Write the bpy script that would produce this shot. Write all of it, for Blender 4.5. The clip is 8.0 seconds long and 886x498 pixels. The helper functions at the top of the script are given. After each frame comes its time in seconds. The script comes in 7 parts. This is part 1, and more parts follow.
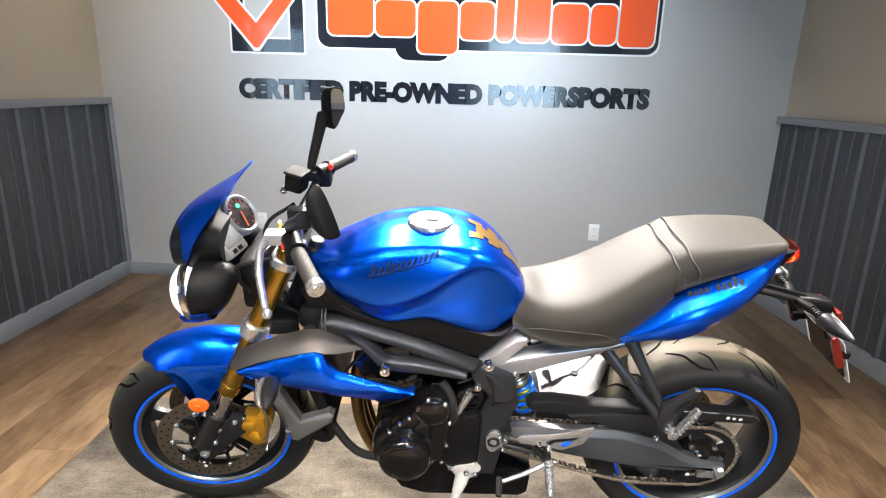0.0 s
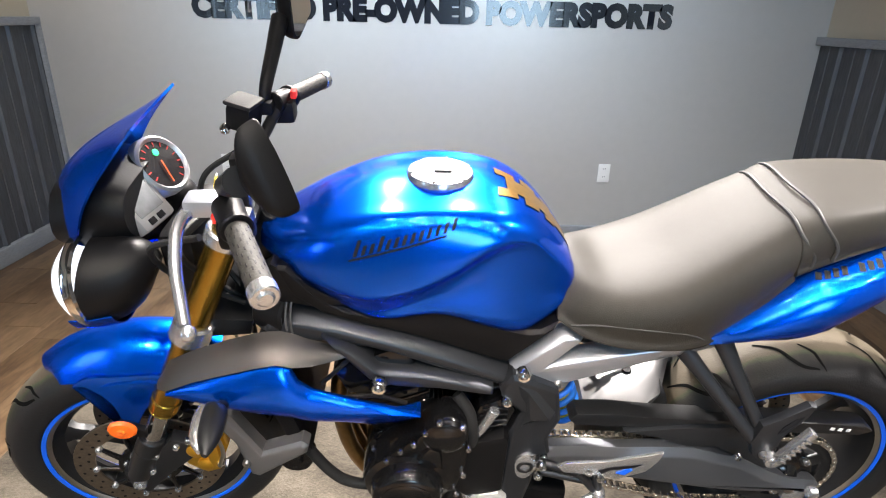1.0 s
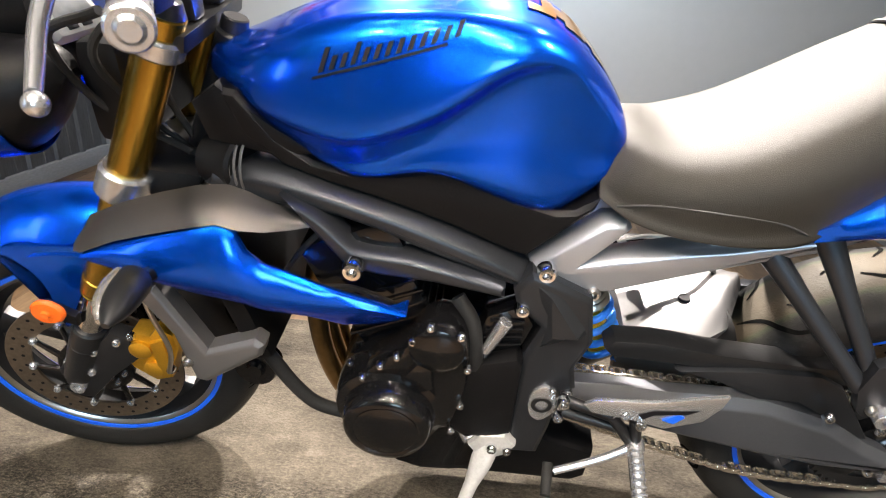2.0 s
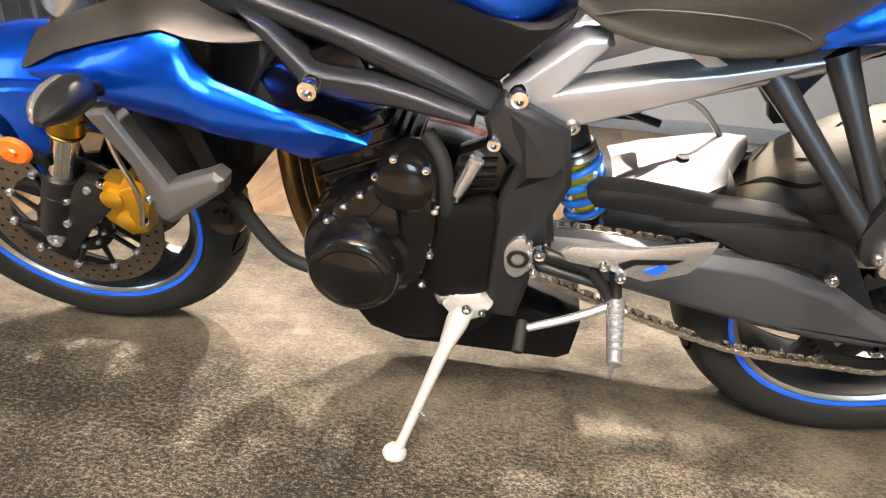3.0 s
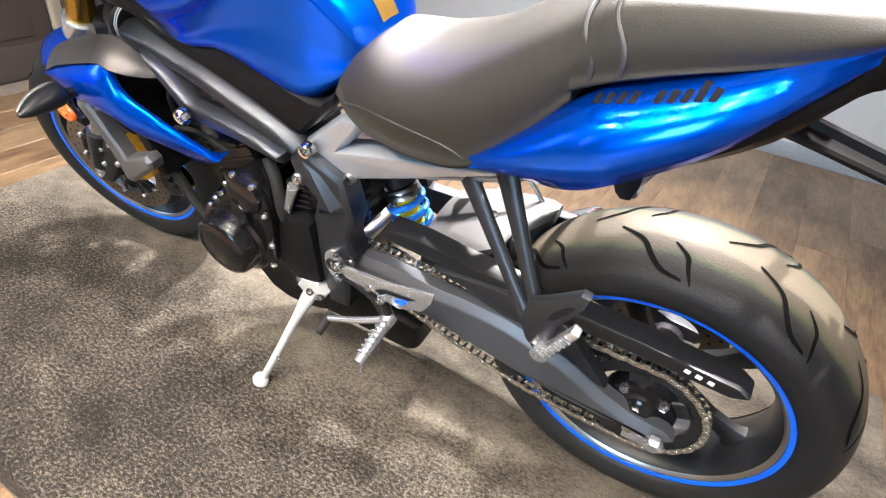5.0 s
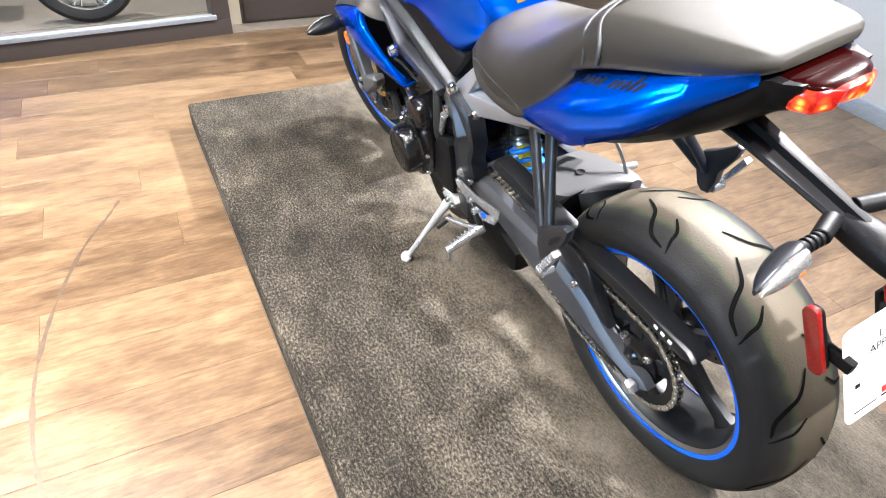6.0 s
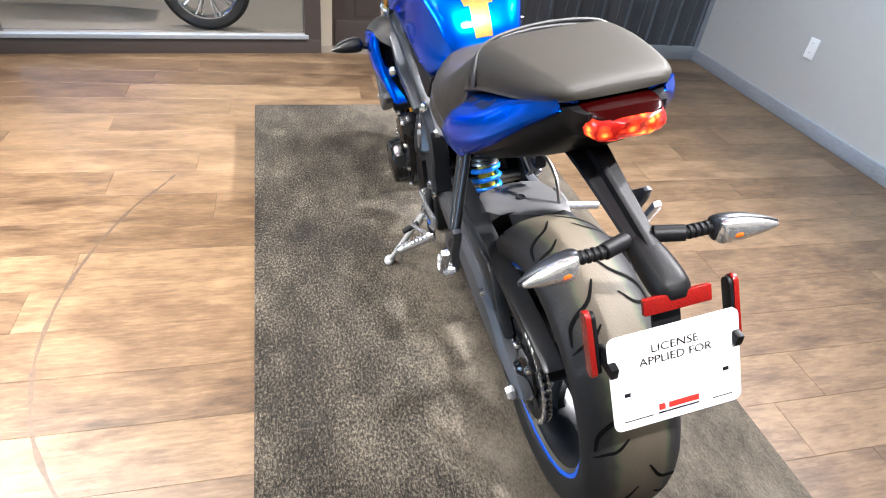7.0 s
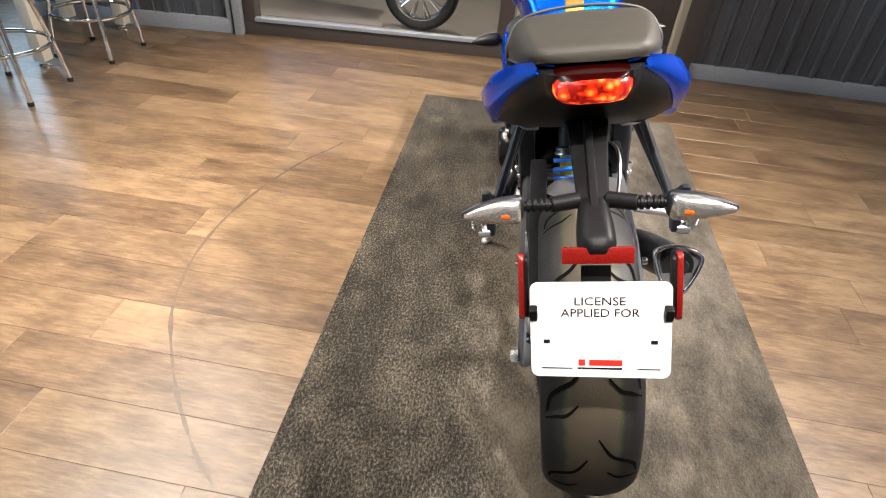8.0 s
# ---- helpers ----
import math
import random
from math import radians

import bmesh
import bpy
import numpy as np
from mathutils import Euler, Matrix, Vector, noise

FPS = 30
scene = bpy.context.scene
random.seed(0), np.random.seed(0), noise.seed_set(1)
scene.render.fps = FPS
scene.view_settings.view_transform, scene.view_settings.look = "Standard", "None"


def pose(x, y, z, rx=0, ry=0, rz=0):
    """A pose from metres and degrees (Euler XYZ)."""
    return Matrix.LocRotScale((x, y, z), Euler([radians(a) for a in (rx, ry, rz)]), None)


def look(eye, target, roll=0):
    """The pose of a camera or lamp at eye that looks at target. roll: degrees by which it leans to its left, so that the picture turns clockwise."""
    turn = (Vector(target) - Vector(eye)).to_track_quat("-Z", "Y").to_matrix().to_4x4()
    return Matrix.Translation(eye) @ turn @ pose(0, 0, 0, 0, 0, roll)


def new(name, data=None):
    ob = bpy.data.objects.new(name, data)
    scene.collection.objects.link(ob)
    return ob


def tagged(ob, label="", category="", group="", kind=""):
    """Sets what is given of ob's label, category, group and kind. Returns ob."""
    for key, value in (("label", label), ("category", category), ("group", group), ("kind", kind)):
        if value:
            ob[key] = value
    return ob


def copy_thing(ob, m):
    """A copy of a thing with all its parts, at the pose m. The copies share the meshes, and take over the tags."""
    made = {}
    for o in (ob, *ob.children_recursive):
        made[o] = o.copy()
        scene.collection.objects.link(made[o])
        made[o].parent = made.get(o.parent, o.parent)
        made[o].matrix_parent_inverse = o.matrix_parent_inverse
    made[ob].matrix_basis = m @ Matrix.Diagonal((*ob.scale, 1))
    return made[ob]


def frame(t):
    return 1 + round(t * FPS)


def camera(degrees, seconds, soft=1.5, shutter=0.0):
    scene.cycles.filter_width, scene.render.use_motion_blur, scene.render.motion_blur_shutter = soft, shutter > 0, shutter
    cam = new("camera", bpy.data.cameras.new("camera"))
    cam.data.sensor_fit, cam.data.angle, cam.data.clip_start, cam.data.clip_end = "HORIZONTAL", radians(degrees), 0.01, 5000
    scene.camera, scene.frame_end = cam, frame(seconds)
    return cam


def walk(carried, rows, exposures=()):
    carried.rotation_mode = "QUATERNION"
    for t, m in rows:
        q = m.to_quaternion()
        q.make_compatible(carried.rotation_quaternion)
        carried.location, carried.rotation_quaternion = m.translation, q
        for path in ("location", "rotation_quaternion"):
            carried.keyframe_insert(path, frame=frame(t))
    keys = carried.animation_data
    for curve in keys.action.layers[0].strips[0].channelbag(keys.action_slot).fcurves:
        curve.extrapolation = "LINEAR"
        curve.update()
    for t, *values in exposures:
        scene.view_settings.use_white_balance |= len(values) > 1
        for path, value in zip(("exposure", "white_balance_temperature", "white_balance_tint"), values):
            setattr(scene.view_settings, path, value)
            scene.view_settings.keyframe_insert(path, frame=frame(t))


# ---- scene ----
cam = camera(74.6, 8.0, soft=1.1)
PATH = [
    (0, (0.074, 0.278, 1.294), (0.003, 2.203, 0.755), 1.6),
    (0.5, (0.051, 0.481, 1.266), (-0.051, 2.377, 0.638), 1.3),
    (1, (0.0, 0.722, 1.216), (-0.007, 2.58, 0.475), 1.5),
    (1.5, (0.004, 0.864, 1.095), (-0.022, 2.735, 0.389), 1.8),
    (2, (0.069, 0.895, 0.946), (-0.09, 2.728, 0.162), 3.7),
    (2.2, (0.08, 0.897, 0.9), (-0.133, 2.704, 0.069), 3.4),
    (3.3, (0.251, 0.882, 0.769), (-0.029, 2.617, -0.185), 4.0),
    (3.5, (0.319, 0.873, 0.791), (0.006, 2.596, -0.176), 4.2),
    (4, (0.494, 0.844, 0.887), (0.087, 2.535, -0.1), 5.5),
    (4.2, (0.542, 0.851, 0.919), (0.112, 2.523, -0.09), 6.0),
    (5.3, (0.914, 1.017, 1.08), (-0.075, 2.287, -0.108), 6.4),
    (5.5, (1.022, 1.024, 1.098), (-0.095, 2.144, -0.125), 6.3),
    (6, (1.246, 1.02, 1.186), (-0.09, 1.771, -0.099), 5.0),
    (6.5, (1.389, 1.13, 1.236), (-0.058, 1.771, 0.014), 7.1),
    (7, (1.522, 1.298, 1.23), (-0.004, 1.775, 0.029), 7.6),
    (7.5, (1.683, 1.474, 1.245), (0.071, 1.513, 0.062), 6.0),
    (8, (1.713, 1.633, 1.227), (0.127, 1.449, 0.023), 5.1),
]
walk(cam, [(t, look(eye, target, roll)) for t, eye, target, roll in PATH],
     ((0.0, -0.1, 6500, 13), (1.0, -0.25, 6400, 13), (2.0, -0.2, 6700, 13), (3.3, 0.35, 7150, 15), (4.0, 0.5, 6900, 14), (5.3, 0.25, 6100, 13), (6.0, 0.3, 5900, 12), (7.0, 0.02, 5850, 12), (7.5, -0.25, 6150, 12), (8.0, -0.5, 6500, 13)))

# ---- light ----
world = bpy.data.worlds.new("world")
scene.world = world
world.use_nodes = True
world.node_tree.nodes["Background"].inputs[0].default_value = (0.55, 0.62, 0.75, 1)
world.node_tree.nodes["Background"].inputs[1].default_value = 0.11

CEIL, FLOOR = 3.05, -0.124


def lamp(x, y, power, colour=(1.0, 0.86, 0.68), aim=None, size=0.09, spread=110):
    data = bpy.data.lights.new("spot_lamp", "AREA")
    data.shape, data.size, data.energy, data.color = "DISK", size, power, colour
    data.spread = radians(spread)
    ob = new("spot_lamp", data)
    ob.matrix_world = look((x, y, CEIL - 0.14), aim or (x, y + 0.001, 0))
    return ob


WARM, NEUTRAL, COOL, DAY = (1.0, 0.89, 0.75), (1.0, 0.94, 0.86), (0.75, 0.88, 1.0), (0.55, 0.8, 1.0)
# ceiling spots and added fills: place, power, colour, aim, width of the beam
LAMPS = [
    (-1.3, -0.7, 20, WARM, (-0.7, 1.0, 0.0), 92), (-0.3, -0.8, 21, WARM, (-0.2, 1.1, 0.0), 92), (0.7, -0.8, 17, WARM, (0.5, 1.1, 0.0), 92), (1.7, -0.5, 8, WARM, (0.9, 1.1, 0.0), 92),
    (-0.55, -0.05, 24, WARM, (-0.45, 0.5, FLOOR), 62), (0.45, -0.05, 32, WARM, (0.4, 0.55, FLOOR), 62),
    (-0.9, 0.75, 6, NEUTRAL, (-0.9, 0.9, 0.0), 150), (-0.3, 0.75, 8, NEUTRAL, (-0.3, 0.9, 0.0), 150), (0.3, 0.75, 9, NEUTRAL, (0.3, 0.9, 0.0), 150), (0.9, 0.75, 5, NEUTRAL, (0.9, 0.9, 0.0), 150),
    (-0.75, 3.6, 84, NEUTRAL, (-0.5, 1.7, 0.2), 88), (0.3, 3.65, 90, NEUTRAL, (0.1, 1.7, 0.2), 80), (1.2, 3.5, 7, NEUTRAL, (0.45, 1.65, 0.2), 70),
    # unseen washers added to brighten the back wall
    (-0.7, 3.25, 24, COOL, (-0.7, 4.34, 1.2), 92), (0.4, 3.25, 20, COOL, (0.4, 4.34, 1.2), 92), (-1.9, 3.3, 6, WARM, (-2.0, 4.34, 1.3), 92),
    # the narrow beam is a fill added to brighten the motorcycle's tail
    (-1.2, -1.3, 4.5, WARM, (-1.0, -0.4, 0.0), 92), (2.05, 1.85, 10, NEUTRAL, (0.7, 1.8, 0.75), 32),
]
for x, y, power, colour, aim, beam in LAMPS:
    lamp(x, y, power, colour, aim, 0.1, beam)


def daylight(x, y, z, width, height, power):
    """The sky's light as from an unseen window that faces the back wall; no opening is built."""
    data = bpy.data.lights.new("window_daylight", "AREA")
    data.shape, data.size, data.size_y, data.energy, data.color = "RECTANGLE", width, height, power, DAY
    ob = new("window_daylight", data)
    ob.matrix_world = look((x, y, z), (x, y + 3, z))


daylight(1.05, -2.93, 1.45, 1.3, 1.5, 115)
daylight(-3.3, -2.93, 1.45, 1.3, 1.5, 95)
daylight(-3.05, -0.83, 1.5, 1.15, 1.3, 40)


# ---- materials ----
def material(name, colour, rough=0.5, metal=0.0, coat=0.0, grain=0.0, scale=40.0, bump=0.0, stretch=(1, 1, 1), emit=0.0, big=0.0, spec=0.5):
    """A principled material with fine grain and broad mottling in object space."""
    m = bpy.data.materials.new(name)
    m.use_nodes = True
    nt = m.node_tree
    b = nt.nodes["Principled BSDF"]
    b.inputs["Roughness"].default_value, b.inputs["Metallic"].default_value = rough, metal
    b.inputs["Coat Weight"].default_value, b.inputs["Coat Roughness"].default_value = coat, 0.03
    b.inputs["Base Color"].default_value, b.inputs["Specular IOR Level"].default_value = (*colour, 1), spec
    if emit:
        b.inputs["Emission Color"].default_value = (*colour, 1)
        b.inputs["Emission Strength"].default_value = emit
    if grain or bump or big:
        co = nt.nodes.new("ShaderNodeTexCoord")
        mp = nt.nodes.new("ShaderNodeMapping")
        mp.inputs["Scale"].default_value = stretch
        nt.links.new(co.outputs["Object"], mp.inputs["Vector"])
        fine = nt.nodes.new("ShaderNodeTexNoise")
        fine.inputs["Scale"].default_value, fine.inputs["Detail"].default_value = scale, 5
        broad = nt.nodes.new("ShaderNodeTexNoise")
        broad.inputs["Scale"].default_value, broad.inputs["Detail"].default_value = scale / 12, 4
        for n in (fine, broad):
            nt.links.new(mp.outputs[0], n.inputs["Vector"])
        mix = nt.nodes.new("ShaderNodeMath")
        mix.operation = "MULTIPLY_ADD"
        mix.inputs[1].default_value, mix.inputs[2].default_value = 2 * grain, 1 - grain
        nt.links.new(fine.outputs[0], mix.inputs[0])
        mix2 = nt.nodes.new("ShaderNodeMath")
        mix2.operation = "MULTIPLY_ADD"
        mix2.inputs[1].default_value, mix2.inputs[2].default_value = 2 * big, 1 - big
        nt.links.new(broad.outputs[0], mix2.inputs[0])
        mul = nt.nodes.new("ShaderNodeMath")
        mul.operation = "MULTIPLY"
        nt.links.new(mix.outputs[0], mul.inputs[0])
        nt.links.new(mix2.outputs[0], mul.inputs[1])
        col = nt.nodes.new("ShaderNodeVectorMath")
        col.operation = "SCALE"
        col.inputs[0].default_value = colour
        nt.links.new(mul.outputs[0], col.inputs["Scale"])
        nt.links.new(col.outputs[0], b.inputs["Base Color"])
        if bump:
            bp = nt.nodes.new("ShaderNodeBump")
            bp.inputs["Strength"].default_value, bp.inputs["Distance"].default_value = bump, 0.002
            nt.links.new(fine.outputs[0], bp.inputs["Height"])
            nt.links.new(bp.outputs[0], b.inputs["Normal"])
    return m


def ramp(nt, source, stops):
    r = nt.nodes.new("ShaderNodeValToRGB")
    while len(r.color_ramp.elements) < len(stops):
        r.color_ramp.elements.new(0.5)
    for e, (p, c) in zip(r.color_ramp.elements, stops):
        e.position, e.color = p, (*c, 1)
    nt.links.new(source, r.inputs[0])
    return r.outputs[0]


BLUE = material("candy_blue_paint", (0.0, 0.108, 0.84), 0.27, 0.9, 0.8, grain=0.12, scale=900, spec=0.1)
BLUE.node_tree.nodes["Principled BSDF"].inputs["Coat Roughness"].default_value = 0.1
BLUE.node_tree.nodes["Principled BSDF"].inputs["Coat IOR"].default_value = 1.32
BLUE.node_tree.nodes["Principled BSDF"].inputs["Specular Tint"].default_value = (0.0, 0.3, 1.0, 1)
BLACK_GLOSS = material("black_engine_enamel", (0.004, 0.004, 0.0045), 0.2, 0.0, 0.4, grain=0.2, scale=160, bump=0.05, spec=0.25)
BLACK = material("black_plastic", (0.0045, 0.0045, 0.005), 0.45, grain=0.25, scale=260, bump=0.12, spec=0.14)
BLACK_SATIN = material("black_satin_metal", (0.014, 0.0145, 0.016), 0.36, 0.3, grain=0.2, scale=200, bump=0.08, spec=0.4)
GRAPHITE = material("graphite_frame_paint", (0.04, 0.043, 0.049), 0.34, 0.7, grain=0.22, scale=700, bump=0.1, spec=0.34)
SATIN_GREY = material("satin_grey_cast_aluminium", (0.085, 0.09, 0.102), 0.4, 0.6, grain=0.2, scale=700, bump=0.08, spec=0.35)
GUNMETAL = material("gunmetal_guard_paint", (0.14, 0.138, 0.14), 0.4, 0.6, grain=0.16, scale=700, bump=0.06)
SILVER = material("silver_grey_paint", (0.42, 0.44, 0.48), 0.36, 0.75, grain=0.16, scale=700, bump=0.05)
TITAN = material("bronze_grey_shroud_paint", (0.062, 0.058, 0.056), 0.4, 0.6, grain=0.16, scale=700, bump=0.06, spec=0.35)
ALU = material("cast_aluminium", (0.55, 0.56, 0.58), 0.27, 0.85, grain=0.18, scale=240, bump=0.1)
CHROME = material("chrome", (0.82, 0.82, 0.83), 0.1, 1.0, grain=0.05, scale=60)
STAND = material("pale_silver_stand_paint", (0.5, 0.5, 0.49), 0.38, 0.45, grain=0.2, scale=200, bump=0.12)
STEEL = material("brushed_steel", (0.5, 0.49, 0.47), 0.28, 1.0, grain=0.2, scale=300, bump=0.05)
GOLD = material("gold_anodised_fork", (0.36, 0.22, 0.035), 0.25, 0.95, grain=0.08, scale=120)
BRASS = material("gold_caliper", (0.85, 0.48, 0.05), 0.33, 0.9, grain=0.12, scale=300, bump=0.1)
HEADER = material("heat_tinted_header_pipe", (0.3, 0.18, 0.07), 0.28, 0.95, grain=0.3, scale=60, big=0.4)
RUBBER = material("black_rubber", (0.012, 0.012, 0.012), 0.7, grain=0.3, scale=300, bump=0.25, spec=0.25)
GRIP = material("grey_rubber_grip", (0.034, 0.032, 0.028), 0.7, grain=0.3, scale=300, bump=0.3, spec=0.4)
VINYL = material("grey_black_seat_vinyl", (0.024, 0.0212, 0.017), 0.55, grain=0.28, scale=800, bump=0.3, big=0.14, spec=0.26)
PIPING = material("dark_seat_piping", (0.03, 0.03, 0.03), 0.5)
RED = material("red_lens", (0.009, 0.0004, 0.0004), 0.12, spec=0.25)


def glow_material():
    """Red lamp cells: brighter round cells in an orange-red field."""
    m = bpy.data.materials.new("lit_red_tail_lamp")
    m.use_nodes = True
    nt = m.node_tree
    b = nt.nodes["Principled BSDF"]
    b.inputs["Base Color"].default_value, b.inputs["Roughness"].default_value = (0.12, 0.004, 0.003, 1), 0.2
    b.inputs["Coat Weight"].default_value = 0.2
    co = nt.nodes.new("ShaderNodeTexCoord")
    v = nt.nodes.new("ShaderNodeTexVoronoi")
    v.inputs["Scale"].default_value = 64
    nt.links.new(co.outputs["Object"], v.inputs["Vector"])
    n = nt.nodes.new("ShaderNodeTexNoise")
    n.inputs["Scale"].default_value, n.inputs["Detail"].default_value = 140, 3
    nt.links.new(co.outputs["Object"], n.inputs["Vector"])
    nt.links.new(ramp(nt, v.outputs["Distance"], [(0.0, (1.0, 0.45, 0.08)), (0.2, (1.0, 0.17, 0.018)), (0.4, (0.6, 0.028, 0.003)), (0.7, (0.12, 0.002, 0.0005))]), b.inputs["Emission Color"])
    s = nt.nodes.new("ShaderNodeMath")
    s.operation = "MULTIPLY_ADD"
    s.inputs[1].default_value, s.inputs[2].default_value = 7.0, 0.3
    nt.links.new(n.outputs[0], s.inputs[0])
    nt.links.new(s.outputs[0], b.inputs["Emission Strength"])
    return m


REFLECTOR = material("red_reflector", (0.17, 0.006, 0.004), 0.22, 0.0, 0.5, grain=0.5, scale=400, bump=0.4)
AMBER = material("amber_reflector", (0.8, 0.13, 0.008), 0.25, 0.0, 0.8, grain=0.3, scale=500, bump=0.4)
WHITE = material("white_plate_card", (0.82, 0.82, 0.81), 0.4, grain=0.03, scale=50)
LENS = material("clear_indicator_lens", (0.6, 0.59, 0.57), 0.16, 0.85, 0.8, grain=0.5, scale=110, bump=1.0)
HEADLAMP = material("lit_headlamp_lens", (0.95, 0.97, 1.0), 0.1, 0.0, 1.0, grain=0.1, scale=60, emit=1.6)
GAUGE = material("gauge_face", (0.02, 0.018, 0.02), 0.25, 0, 0.8)
LCD = material("lcd_screen", (0.2, 0.21, 0.22), 0.3, 0, 0.4, grain=0.4, scale=60)
RED_PAINT = material("red_marking", (0.75, 0.03, 0.02), 0.45)
ORANGE = material("orange_needle", (0.85, 0.12, 0.02), 0.4)
GREEN = material("green_indicator_light", (0.05, 0.9, 0.3), 0.3, emit=1.2)
RIM_BLUE = material("blue_rim_stripe", (0.0, 0.11, 0.75), 0.35, 0.1, 0.6)
SPRING = material("blue_coil_spring", (0.01, 0.2, 0.8), 0.35, 0.1, 0.6)
RED_GLOW = glow_material()
YELLOW = material("yellow_label", (0.85, 0.6, 0.02), 0.45)
WARM_GOLD = material("gold_tank_protector", (0.3, 0.17, 0.035), 0.3, 0.7, 0.8, grain=0.3, scale=80)
DARK = material("dark_decal", (0.006, 0.006, 0.008), 0.5, spec=0.2)
CHAIN = material("oily_chain_steel", (0.62, 0.57, 0.5), 0.27, 0.95, grain=0.3, scale=300)
SILVER_TRIM = material("silver_plastic_trim", (0.5, 0.5, 0.5), 0.35, 0.5, grain=0.1, scale=300)
WHITE_DECAL = material("white_decal", (0.75, 0.75, 0.75), 0.35)
MIRROR = material("mirror_glass", (0.9, 0.9, 0.9), 0.02, 1.0)


def tyre_material(dust):
    m = material("dusty_tyre_rubber", (0.03, 0.03, 0.03), 0.55, spec=0.18, grain=0.3, scale=260, bump=0.3)
    nt = m.node_tree
    b = nt.nodes["Principled BSDF"]
    co = nt.nodes.new("ShaderNodeTexCoord")
    sep = nt.nodes.new("ShaderNodeSeparateXYZ")
    nt.links.new(co.outputs["Object"], sep.inputs[0])
    ab = nt.nodes.new("ShaderNodeMath")
    ab.operation = "ABSOLUTE"
    nt.links.new(sep.outputs["Y"], ab.inputs[0])
    n = nt.nodes.new("ShaderNodeTexNoise")
    n.inputs["Scale"].default_value, n.inputs["Detail"].default_value = 30, 6
    nt.links.new(co.outputs["Object"], n.inputs["Vector"])
    ad = nt.nodes.new("ShaderNodeMath")
    ad.operation = "MULTIPLY_ADD"
    ad.inputs[1].default_value = 0.02
    nt.links.new(n.outputs[0], ad.inputs[0])
    nt.links.new(ab.outputs[0], ad.inputs[2])
    col = ramp(nt, ad.outputs[0], [(0.0, (0.085, 0.071, 0.051)), (dust, (0.07, 0.058, 0.042)), (dust + 0.006, (0.04, 0.05, 0.028)), (dust + 0.012, (0.024, 0.023, 0.021)), (dust + 0.03, (0.012, 0.012, 0.013))])
    # the crown's colour fades to near-black towards the bottom of the tyre
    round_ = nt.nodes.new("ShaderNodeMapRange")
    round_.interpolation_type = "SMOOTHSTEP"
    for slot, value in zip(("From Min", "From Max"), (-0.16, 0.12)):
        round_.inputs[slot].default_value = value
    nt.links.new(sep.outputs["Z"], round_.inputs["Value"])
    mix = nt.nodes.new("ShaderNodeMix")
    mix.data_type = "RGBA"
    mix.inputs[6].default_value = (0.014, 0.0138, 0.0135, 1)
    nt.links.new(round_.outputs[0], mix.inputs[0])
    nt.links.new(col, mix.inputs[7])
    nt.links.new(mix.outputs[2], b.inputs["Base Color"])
    return m


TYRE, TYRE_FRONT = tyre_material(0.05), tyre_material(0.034)


